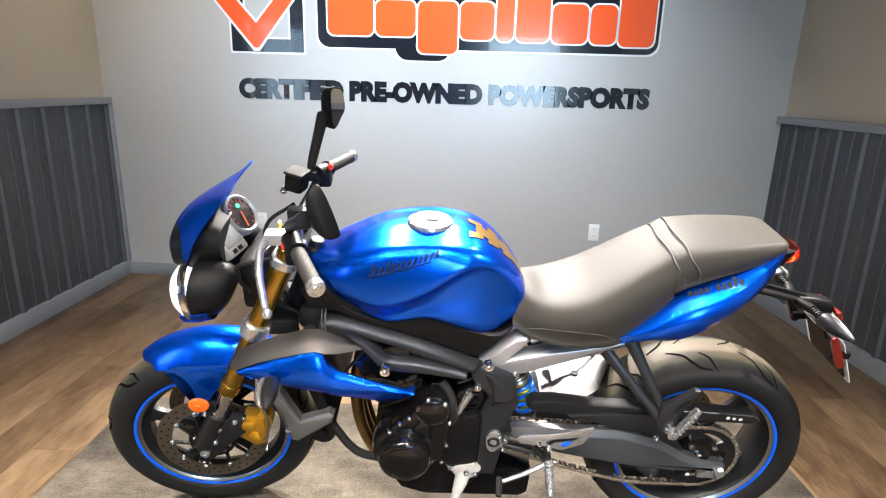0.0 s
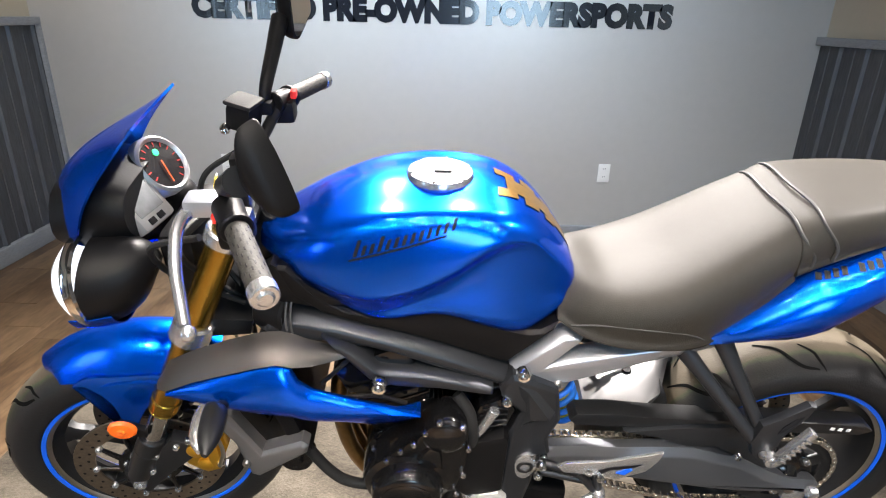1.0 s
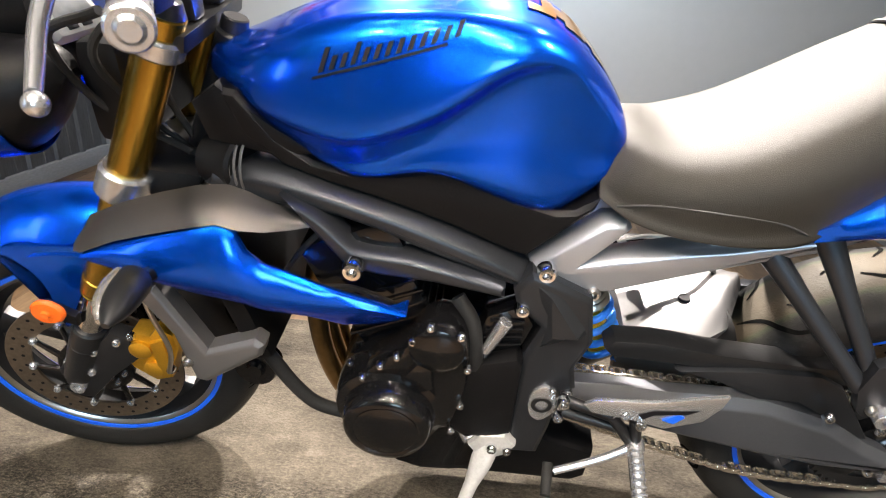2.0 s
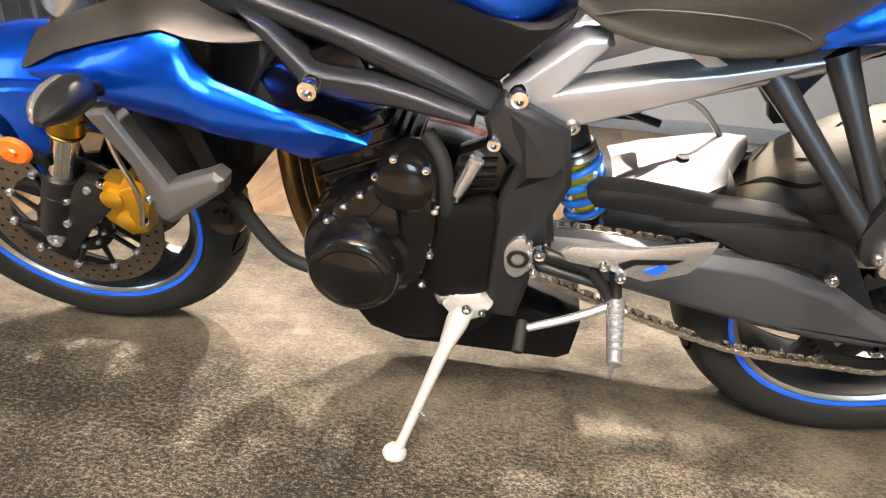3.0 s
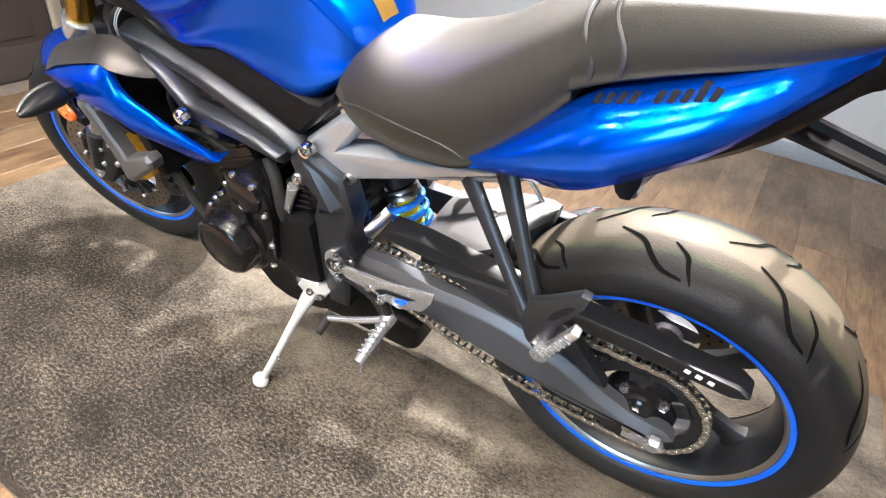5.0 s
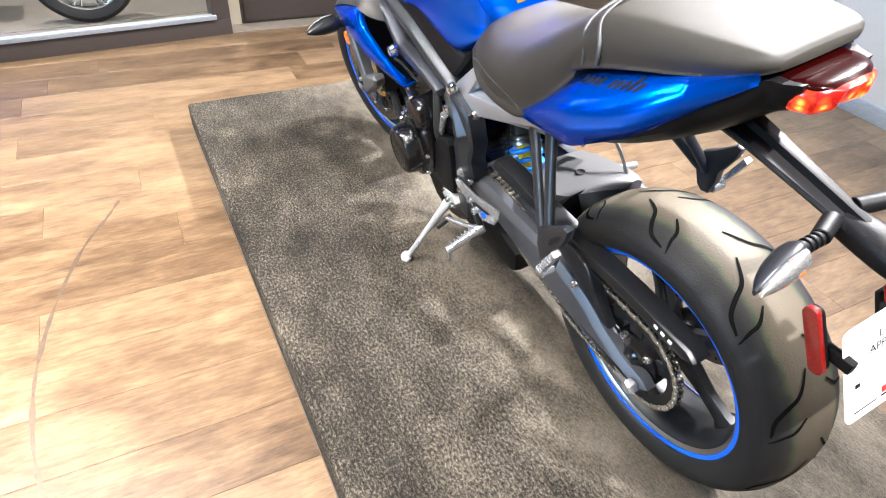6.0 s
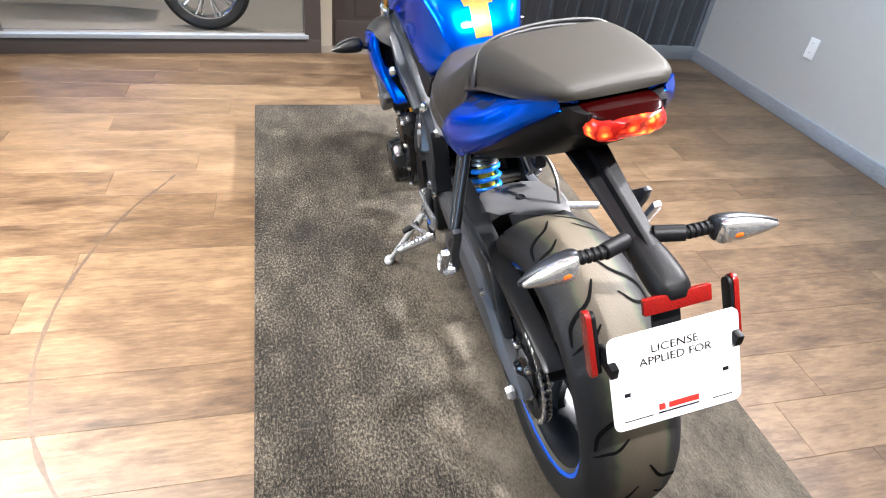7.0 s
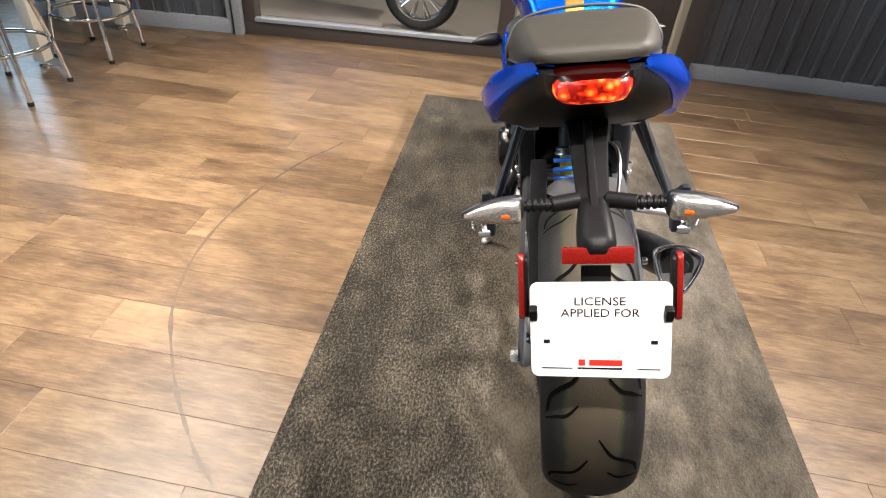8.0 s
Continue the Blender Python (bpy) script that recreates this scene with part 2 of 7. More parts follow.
def plank_material():
    m = bpy.data.materials.new("brown_wood_plank")
    m.use_nodes = True
    nt = m.node_tree
    b = nt.nodes["Principled BSDF"]
    co = nt.nodes.new("ShaderNodeTexCoord")
    info = nt.nodes.new("ShaderNodeObjectInfo")
    off = nt.nodes.new("ShaderNodeVectorMath")
    off.operation = "MULTIPLY_ADD"
    off.inputs[1].default_value = (1, 1, 1)
    nt.links.new(co.outputs["Object"], off.inputs[0])
    shift = nt.nodes.new("ShaderNodeCombineXYZ")
    k = nt.nodes.new("ShaderNodeMath")
    k.operation = "MULTIPLY"
    k.inputs[1].default_value = 37.0
    nt.links.new(info.outputs["Random"], k.inputs[0])
    nt.links.new(k.outputs[0], shift.inputs[0])
    nt.links.new(k.outputs[0], shift.inputs[1])
    nt.links.new(shift.outputs[0], off.inputs[2])
    outs = []
    for sc, det, st in ((3.6, 9, (4, 1.1, 1)), (16, 10, (6, 0.8, 1)), (3.4, 7, (1.8, 1.0, 1))):
        mp = nt.nodes.new("ShaderNodeMapping")
        mp.inputs["Scale"].default_value = st
        nt.links.new(off.outputs[0], mp.inputs["Vector"])
        n = nt.nodes.new("ShaderNodeTexNoise")
        n.inputs["Scale"].default_value, n.inputs["Detail"].default_value, n.inputs["Distortion"].default_value = sc, det, 0.25
        n.inputs["Roughness"].default_value = 0.66
        nt.links.new(mp.outputs[0], n.inputs["Vector"])
        outs.append(n.outputs[0])
    a = nt.nodes.new("ShaderNodeMath")
    a.operation = "MULTIPLY_ADD"
    a.inputs[1].default_value = 0.5
    nt.links.new(outs[0], a.inputs[0])
    a2 = nt.nodes.new("ShaderNodeMath")
    a2.operation = "MULTIPLY_ADD"
    a2.inputs[1].default_value = 0.4
    nt.links.new(outs[1], a2.inputs[0])
    a3 = nt.nodes.new("ShaderNodeMath")
    a3.operation = "MULTIPLY"
    a3.inputs[1].default_value = 0.3
    nt.links.new(outs[2], a3.inputs[0])
    nt.links.new(a3.outputs[0], a2.inputs[2])
    nt.links.new(a2.outputs[0], a.inputs[2])
    tone = nt.nodes.new("ShaderNodeMath")
    tone.operation = "MULTIPLY_ADD"
    tone.inputs[1].default_value = 0.13
    nt.links.new(info.outputs["Random"], tone.inputs[0])
    nt.links.new(a.outputs[0], tone.inputs[2])
    col = ramp(nt, tone.outputs[0], [(0.4, (0.019, 0.011, 0.0061)), (0.52, (0.052, 0.0302, 0.0158)), (0.64, (0.108, 0.0672, 0.036)), (0.8, (0.195, 0.13, 0.073))])
    nt.links.new(col, b.inputs["Base Color"])
    b.inputs["Roughness"].default_value = 0.36
    bp = nt.nodes.new("ShaderNodeBump")
    bp.inputs["Strength"].default_value, bp.inputs["Distance"].default_value = 0.12, 0.002
    nt.links.new(outs[1], bp.inputs["Height"])
    nt.links.new(bp.outputs[0], b.inputs["Normal"])
    return m


def mat_material():
    """Worn carpet: crumbly speckle and broad dirty blotches."""
    m = bpy.data.materials.new("worn_grey_floor_mat")
    m.use_nodes = True
    nt = m.node_tree
    b = nt.nodes["Principled BSDF"]
    b.inputs["Roughness"].default_value, b.inputs["Specular IOR Level"].default_value = 0.85, 0.12
    co = nt.nodes.new("ShaderNodeTexCoord")
    stretch = nt.nodes.new("ShaderNodeMapping")
    stretch.inputs["Scale"].default_value = (0.62, 1.0, 1.0)
    nt.links.new(co.outputs["Object"], stretch.inputs["Vector"])
    vals = []
    for sc, det, rg in ((480, 3, 0.6), (165, 5, 0.7), (3.0, 8, 0.7), (9, 9, 0.72), (4.4, 3, 0.5)):
        n = nt.nodes.new("ShaderNodeTexNoise")
        n.inputs["Scale"].default_value, n.inputs["Detail"].default_value, n.inputs["Roughness"].default_value = sc, det, rg
        nt.links.new(stretch.outputs[0], n.inputs["Vector"])
        vals.append(n.outputs[0])

    def madd(x, f, y):
        n = nt.nodes.new("ShaderNodeMath")
        n.operation = "MULTIPLY_ADD"
        for slot, value in zip(n.inputs, (x, f, y)):
            if isinstance(value, float):
                slot.default_value = value
            else:
                nt.links.new(value, slot)
        return n.outputs[0]

    def smooth(x, lo, hi, a, b):
        n = nt.nodes.new("ShaderNodeMapRange")
        n.interpolation_type = "SMOOTHSTEP"
        for slot, value in zip(("From Min", "From Max", "To Min", "To Max"), (lo, hi, a, b)):
            n.inputs[slot].default_value = value
        nt.links.new(x, n.inputs["Value"])
        return n.outputs[0]

    # the crumbly pile is worn away towards the back, where the mat is plain and sandy
    sep = nt.nodes.new("ShaderNodeSeparateXYZ")
    nt.links.new(co.outputs["Object"], sep.inputs[0])
    where = madd(vals[2], 0.5, madd(sep.outputs["Y"], 1.0, 1.55))
    pile = smooth(where, 1.55, 1.85, 1.0, 0.25)
    grain = madd(vals[0], 1.4, madd(vals[1], 2.1, -1.75))
    v = madd(grain, pile, madd(vals[2], 1.05, madd(vals[3], 0.6, -0.375)))
    v = madd(smooth(where, 1.5, 1.8, 0.0, 1.0), 0.15, v)
    v = madd(smooth(vals[4], 0.63, 0.68, 0.0, 1.0), 0.09, v)
    col = ramp(nt, v, [(0.2, (0.01, 0.0092, 0.0085)), (0.44, (0.03, 0.0262, 0.021)), (0.64, (0.079, 0.068, 0.053)), (1.05, (0.19, 0.167, 0.134))])
    nt.links.new(col, b.inputs["Base Color"])
    bp = nt.nodes.new("ShaderNodeBump")
    bp.inputs["Strength"].default_value, bp.inputs["Distance"].default_value = 0.9, 0.006
    nt.links.new(vals[1], bp.inputs["Height"])
    nt.links.new(bp.outputs[0], b.inputs["Normal"])
    return m


PLANK, MAT = plank_material(), mat_material()
PAINT_WALL = material("warm_grey_wall_paint", (0.43, 0.42, 0.4), 0.32, grain=0.05, scale=220, bump=0.12, big=0.04, spec=0.75)
# only for the unseen walls, kept dark to hold reflections down
PAINT_DARK = material("unseen_wall_dark_brown", (0.07, 0.06, 0.05), 0.6, grain=0.05, scale=220, bump=0.12, big=0.04)
PAINT_TAN = material("taupe_wall_paint", (0.5, 0.44, 0.335), 0.5, grain=0.05, scale=220, bump=0.12, big=0.04)
CORRUGATED = material("weathered_corrugated_metal", (0.095, 0.1, 0.11), 0.45, 0.5, grain=0.4, scale=30, stretch=(4, 4, 0.5), big=0.3, bump=0.1)
TRIM = material("grey_washed_wood_trim", (0.25, 0.265, 0.285), 0.4, grain=0.3, scale=40, stretch=(1, 1, 4), bump=0.1, big=0.15)
BROWN = material("dark_brown_painted_frame", (0.055, 0.043, 0.038), 0.45, grain=0.15, scale=90, bump=0.08)
CEILING = material("unseen_ceiling_dark", (0.06, 0.058, 0.055), 0.8, grain=0.05, scale=200, bump=0.1)
BEIGE = material("beige_painted_post", (0.5, 0.45, 0.36), 0.5, grain=0.12, scale=60, bump=0.08)
OUTLET = material("white_outlet_plastic", (0.8, 0.8, 0.78), 0.35, grain=0.03, scale=90)
CONCRETE = material("polished_grey_floor", (0.2, 0.17, 0.14), 0.3, grain=0.3, scale=20, big=0.3)
# black in place of the shade inside the tread grooves
GROOVE = material("tread_groove_shade", (0.004, 0.004, 0.004), 0.95, spec=0.05)
SIGN_BLACK = material("gloss_black_vinyl", (0.01, 0.012, 0.017), 0.16, 0, 0.5)
SIGN_RED = material("orange_red_vinyl", (0.85, 0.1, 0.02), 0.2, 0, 0.5)
SIGN_WHITE = material("white_vinyl", (0.8, 0.8, 0.8), 0.25)


def glass_material():
    m = bpy.data.materials.new("window_glass")
    m.use_nodes = True
    b = m.node_tree.nodes["Principled BSDF"]
    b.inputs["Transmission Weight"].default_value, b.inputs["Roughness"].default_value, b.inputs["IOR"].default_value = 1.0, 0.0, 1.15
    b.inputs["Base Color"].default_value = (0.9, 0.93, 0.95, 1)
    return m


GLASS = glass_material()


# ---- building helpers ----
def finish(bm, name, mat, parent=None, label="", angle=38):
    bmesh.ops.recalc_face_normals(bm, faces=bm.faces)
    data = bpy.data.meshes.new(name)
    bm.to_mesh(data)
    bm.free()
    data.polygons.foreach_set("use_smooth", [True] * len(data.polygons))
    data.set_sharp_from_angle(angle=radians(angle))
    data.materials.append(mat)
    ob = new(name, data)
    if parent:
        ob.parent = parent
    if label:
        tagged(ob, label)
    return ob


def part(name, bm, mat, parent, label="", angle=38):
    return finish(bm, name, mat, parent, label, angle)


def box(bm, c, size, bevel=0.0, rot=None):
    m = Matrix.Translation(c) @ (rot or Matrix()) @ Matrix.Diagonal((*size, 1))
    made = bmesh.ops.create_cube(bm, size=1, matrix=m)
    if bevel:
        edges = {e for v in made["verts"] for e in v.link_edges}
        bmesh.ops.bevel(bm, geom=list(edges), offset=bevel, segments=2, affect="EDGES", profile=0.6)
    return bm


def frame_of(p, q):
    d = (Vector(q) - Vector(p)).normalized()
    return d, d.to_track_quat("Z", "Y").to_matrix()


def rod(bm, p, q, r, r2=None, seg=16):
    """A capped, slightly chamfered round bar from p to q."""
    r2 = r if r2 is None else r2
    p, q = Vector(p), Vector(q)
    d, m = frame_of(p, q)
    ln = (q - p).length
    ch = min(0.12 * min(r, r2), ln * 0.2)
    rows = []
    for a, rad in ((0, r - ch), (ch, r), (ln - ch, r2), (ln, r2 - ch)):
        rows.append([bm.verts.new(p + d * a + m @ Vector((rad * math.cos(2 * math.pi * k / seg), rad * math.sin(2 * math.pi * k / seg), 0))) for k in range(seg)])
    skin(bm, rows)
    return bm


def skin(bm, rows, closed=True, cap=True):
    n = len(rows[0])
    for a, b in zip(rows, rows[1:]):
        for k in range(n if closed else n - 1):
            bm.faces.new((a[k], a[(k + 1) % n], b[(k + 1) % n], b[k]))
    if cap and closed:
        bm.faces.new(rows[0][::-1])
        bm.faces.new(rows[-1])


def spline(pts, per, closed=False):
    """Catmull-Rom through pts with per steps a span."""
    pts = [Vector(p) for p in pts]
    n = len(pts)
    out = []
    for i in range(n if closed else n - 1):
        p0 = pts[(i - 1) % n] if closed or i else pts[0] * 2 - pts[1]
        p1, p2 = pts[i], pts[(i + 1) % n]
        p3 = pts[(i + 2) % n] if closed or i + 2 < n else p2 * 2 - p1
        for k in range(per):
            t = k / per
            out.append(0.5 * (2 * p1 + (p2 - p0) * t + (2 * p0 - 5 * p1 + 4 * p2 - p3) * t * t + (3 * p1 - p0 - 3 * p2 + p3) * t ** 3))
    if not closed:
        out.append(pts[-1])
    return out


def tube(bm, pts, r, seg=10, per=6, r2=None):
    """A round hose or pipe along a smooth line."""
    line = spline(pts, per) if len(pts) > 2 else [Vector(p) for p in pts]
    rows, last = [], None
    for i, p in enumerate(line):
        d = (line[min(i + 1, len(line) - 1)] - line[max(i - 1, 0)]).normalized()
        side = d.orthogonal().normalized() if last is None else (last - d * last.dot(d)).normalized()
        last = side
        up = d.cross(side)
        rad = r if r2 is None else r + (r2 - r) * i / (len(line) - 1)
        rows.append([bm.verts.new(p + rad * (side * math.cos(2 * math.pi * k / seg) + up * math.sin(2 * math.pi * k / seg))) for k in range(seg)])
    skin(bm, rows)
    return bm


def plate(bm, pts, v0, v1, bevel=0.004, smooth=0, dome=None):
    """A slab: the outline pts in (u, w), from v0 to v1 sideways, with rounded edges; dome: the width and height of a slope up to its outer face."""
    line = [Vector((a, 0, b)) for a, b in pts]
    if smooth:
        line = spline(line, smooth, True)
    lo = [bm.verts.new((p.x, v0, p.z)) for p in line]
    hi = [bm.verts.new((p.x, v1, p.z)) for p in line]
    n = len(line)
    faces = [bm.faces.new(lo), bm.faces.new(hi[::-1])]
    for k in range(n):
        faces.append(bm.faces.new((lo[k], lo[(k + 1) % n], hi[(k + 1) % n], hi[k])))
    bmesh.ops.recalc_face_normals(bm, faces=faces)
    if dome:
        bmesh.ops.inset_region(bm, faces=[faces[1]], thickness=dome[0], depth=dome[1], use_even_offset=True, use_boundary=True)
    if bevel:
        edges = {e for f in faces[:2] for e in f.edges}
        bmesh.ops.bevel(bm, geom=list(edges), offset=bevel, segments=2, affect="EDGES", profile=0.6)
    return bm


def lathe(bm, profile, c, seg=48, axis="v", a0=0.0, a1=2 * math.pi, closed_profile=False):
    """Turns a profile of (radius, along) round an axis through c."""
    full = abs(a1 - a0 - 2 * math.pi) < 1e-6
    rows = []
    steps = seg if full else seg + 1
    for k in range(steps):
        a = a0 + (a1 - a0) * k / seg
        row = []
        for r, h in profile:
            x, y = r * math.cos(a), r * math.sin(a)
            off = {"v": (x, h, y), "w": (x, y, h), "u": (h, x, y)}[axis]
            row.append(bm.verts.new((c[0] + off[0], c[1] + off[1], c[2] + off[2])))
        rows.append(row)
    n = len(profile)
    for k in range(seg):
        a, b = rows[k], rows[(k + 1) % steps]
        for i in range(n if closed_profile else n - 1):
            bm.faces.new((a[i], a[(i + 1) % n], b[(i + 1) % n], b[i]))
    if closed_profile and not full:
        bm.faces.new(rows[0])
        bm.faces.new(rows[-1][::-1])
    return bm


def loft(bm, rings, per_ring=4, per_span=4, cap=True):
    """A smooth skin through closed rings of points."""
    fine = [spline(r, per_ring, True) for r in rings]
    n = len(fine[0])
    lines = [spline([r[k] for r in fine], per_span) for k in range(n)]
    rows = [[bm.verts.new(lines[k][i]) for k in range(n)] for i in range(len(lines[0]))]
    skin(bm, rows, True, cap)
    return bm


def halves(u, half):
    """A closed ring across the machine from its half outline of (v, w), top to bottom."""
    right = [Vector((u, v, w)) for v, w in half]
    left = [Vector((u, -v, w)) for v, w in half[::-1] if v > 1e-6]
    return right + left


def bolt(bm, p, r=0.008, h=0.006, side=-1, seg=12):
    """A button-headed socket bolt that looks sideways."""
    prof = [(0.0, 0.35 * h), (0.42 * r, 0.35 * h), (0.48 * r, h * 0.95), (0.75 * r, h), (r, 0.45 * h), (r, -0.004)]
    lathe(bm, [(a, side * b) for a, b in prof], p, seg)
    return bm


# ---- the room ----
def slab(name, c, size, mat, label, category, bevel=0.0, rot=None):
    ob = finish(box(bmesh.new(), (0, 0, 0), size, bevel), name, mat)
    ob.matrix_world = Matrix.Translation(c) @ (rot or Matrix())
    return tagged(ob, label, category, kind="structure")


BACK, CL, CR = 4.36, -2.47, 2.19
slab("floor", (-0.3, 0.7, FLOOR - 0.062), (8.4, 7.7, 0.11), BLACK, "brown wood-look plank floor with worn scuffs", "floor")
floor = bpy.data.objects["floor"]
# unseen ceiling, its colour set dark to cut bounced light
slab("ceiling", (-0.3, 0.7, CEIL + 0.05), (8.4, 7.7, 0.1), CEILING, "unseen ceiling, added dark to cut bounced light", "ceiling")
slab("wall_back", (-0.1, BACK + 0.06, (CEIL + FLOOR) / 2), (5.1, 0.12, CEIL - FLOOR), PAINT_WALL, "smooth light grey painted wall behind the motorcycle", "wall")
TURN_R = radians(5.2)
right = Matrix.Translation((CR, BACK, 0)) @ Matrix.Rotation(TURN_R, 4, "Z")
slab("wall_right", right @ Vector((0.06, -3.68, (CEIL + FLOOR) / 2)), (0.12, 7.5, CEIL - FLOOR), PAINT_TAN, "taupe painted wall above corrugated wainscot", "wall", rot=Matrix.Rotation(TURN_R, 4, "Z"))
slab("wall_left", (CL - 0.06, 2.96, (CEIL + FLOOR) / 2), (0.12, 2.9, CEIL - FLOOR), PAINT_TAN, "taupe painted wall above corrugated wainscot", "wall")
# unseen walls that close the room, dark so the motorcycle mirrors less light
slab("wall_west", (-4.35, -2.1, (CEIL + FLOOR) / 2), (0.12, 1.9, CEIL - FLOOR), PAINT_DARK, "unseen dark brown wall added to dim reflections", "wall")
slab("wall_front", (-0.3, -3.03, (CEIL + FLOOR) / 2), (8.4, 0.12, CEIL - FLOOR), PAINT_DARK, "unseen dark brown wall added to dim reflections", "wall")
FAR = Matrix.Translation((-2.03, -1.9, 0)) @ Matrix.Rotation(radians(96.2), 4, "Z")
slab("wall_far", FAR @ Vector((0.75, 0.06, (CEIL + FLOOR) / 2)), (1.5, 0.12, CEIL - FLOOR), PAINT_TAN, "taupe painted wall above corrugated wainscot", "wall", rot=Matrix.Rotation(radians(96.2), 4, "Z"))


def wainscot(m, length, name, label):
    """Ribbed metal sheet with cap, corner and base boards; along x of m, looking to -y."""
    n = max(2, int(length / 0.19))
    bm = bmesh.new()
    prof = []
    for k in range(n):
        x = length * k / n
        w = length / n
        prof += [(x, 0.0), (x + 0.36 * w, 0.0), (x + 0.38 * w, -0.004), (x + 0.42 * w, -0.004), (x + 0.44 * w, 0.0), (x + 0.74 * w, 0.0), (x + 0.8 * w, -0.016), (x + 0.9 * w, -0.016), (x + 0.96 * w, 0.0)]
    prof.append((length, 0.0))
    lo = [bm.verts.new((x, y - 0.022, FLOOR + 0.09)) for x, y in prof]
    hi = [bm.verts.new((x, y - 0.022, 1.12)) for x, y in prof]
    lo2 = [bm.verts.new((x, -0.003, FLOOR + 0.09)) for x, y in prof]
    hi2 = [bm.verts.new((x, -0.003, 1.12)) for x, y in prof]
    for k in range(len(prof) - 1):
        bm.faces.new((lo[k], lo[k + 1], hi[k + 1], hi[k]))
        bm.faces.new((hi[k], hi[k + 1], hi2[k + 1], hi2[k]))
    ob = finish(bm, name, CORRUGATED, angle=20)
    tagged(ob, label, "wainscot", kind="structure")
    for nm, c, s in (("cap_board", (length / 2, -0.03, 1.138), (length, 0.055, 0.045)), ("base_board", (length / 2, -0.028, FLOOR + 0.049), (length, 0.05, 0.098)),
                     ("corner_board", (length - 0.015, -0.03, 0.545), (0.03, 0.054, 1.14))):
        part(nm, box(bmesh.new(), c, s, 0.004), TRIM, ob, "grey washed wooden trim board")
    ob.matrix_world = m
    return ob


wainscot(Matrix.Translation((CL, 2.72, 0)) @ Matrix.Rotation(radians(90), 4, "Z"), BACK - 2.72, "wainscot_left", "weathered dark corrugated metal wainscot with grey wooden trim")
wainscot(right @ Matrix.Rotation(radians(-90), 4, "Z"), 3.0, "wainscot_right", "weathered dark corrugated metal wainscot with grey wooden trim")
wainscot(FAR, 1.49, "wainscot_far", "dull corrugated metal wainscot behind the bar stools")
slab("baseboard", ((CL + CR) / 2, BACK - 0.012, FLOOR + 0.043), (CR - CL - 0.06, 0.024, 0.086), TRIM, "grey-blue wooden baseboard along the painted wall", "baseboard", 0.004)


def outlet(x, z):
    ob = finish(box(bmesh.new(), (0, 0, 0), (0.074, 0.006, 0.118), 0.0025), "wall_outlet", OUTLET)
    ob.matrix_world = Matrix.Translation((x, BACK - 0.003, z))
    for dz in (-0.026, 0.026):
        bm = bmesh.new()
        lathe(bm, [(0.0, -0.005), (0.016, -0.005), (0.0165, -0.003), (0.0165, 0.0)], (0, 0, dz), 20)
        socket = part("socket", bm, OUTLET, ob)
        for dx in (-0.006, 0.006):
            part("slot", box(bmesh.new(), (dx, -0.0051, dz + 0.003), (0.002, 0.001, 0.008)), DARK, socket)
    return tagged(ob, "white plastic duplex outlet on the grey wall", "outlet", "wall outlets")


outlet(0.997, 0.316)
outlet(-1.402, 0.316)


# dark shop window between two rooms, and the panelled door next to it
def shop_window():
    a, b = Vector((-2.185, -0.34, 0)), Vector((-2.345, 1.5, 0))
    ln = (b - a).length
    ang = math.atan2(b.y - a.y, b.x - a.x)
    bm = bmesh.new()
    ob = finish(box(bm, (ln / 2, 0.05, 0.04), (ln, 0.12, 0.1), 0.006), "window_frame", BROWN)
    ob.name = "window_1"
    for nm, c, s in (("sill", (ln / 2, -0.002, 0.105), (ln - 0.16, 0.05, 0.025)), ("jamb", (0.04, 0.05, 1.1), (0.08, 0.12, 2.02)), ("jamb", (ln - 0.05, 0.05, 1.1), (0.1, 0.12, 2.02)), ("head", (ln / 2, 0.05, 2.16), (ln, 0.12, 0.1))):
        part(nm, box(bmesh.new(), c, s, 0.005), BROWN if nm != "sill" else TRIM, ob)
    pane = part("pane", box(bmesh.new(), (ln / 2, 0.05, 1.11), (ln - 0.18, 0.006, 1.98)), GLASS, ob, "clear glass pane")
    pane.visible_shadow = False
    ob.matrix_world = Matrix.Translation((a.x, a.y, FLOOR)) @ Matrix.Rotation(ang, 4, "Z")
    tagged(ob, "dark brown framed shop window onto the next showroom", "window", kind="structure")
    up = finish(box(bmesh.new(), (ln / 2, 0.06, 2.64), (ln + 0.02, 0.12, 0.85)), "wall_over_window", PAINT_TAN)
    up.matrix_world = ob.matrix_world
    tagged(up, "taupe painted wall above the shop window", "wall", kind="structure")
    post = finish(box(bmesh.new(), (-0.03, 0.01, 1.52), (0.055, 0.14, 3.04), 0.005), "corner_trim", TRIM)
    post.matrix_world = ob.matrix_world
    tagged(post, "grey wooden corner trim beside the shop window", "trim", kind="structure")


shop_window()


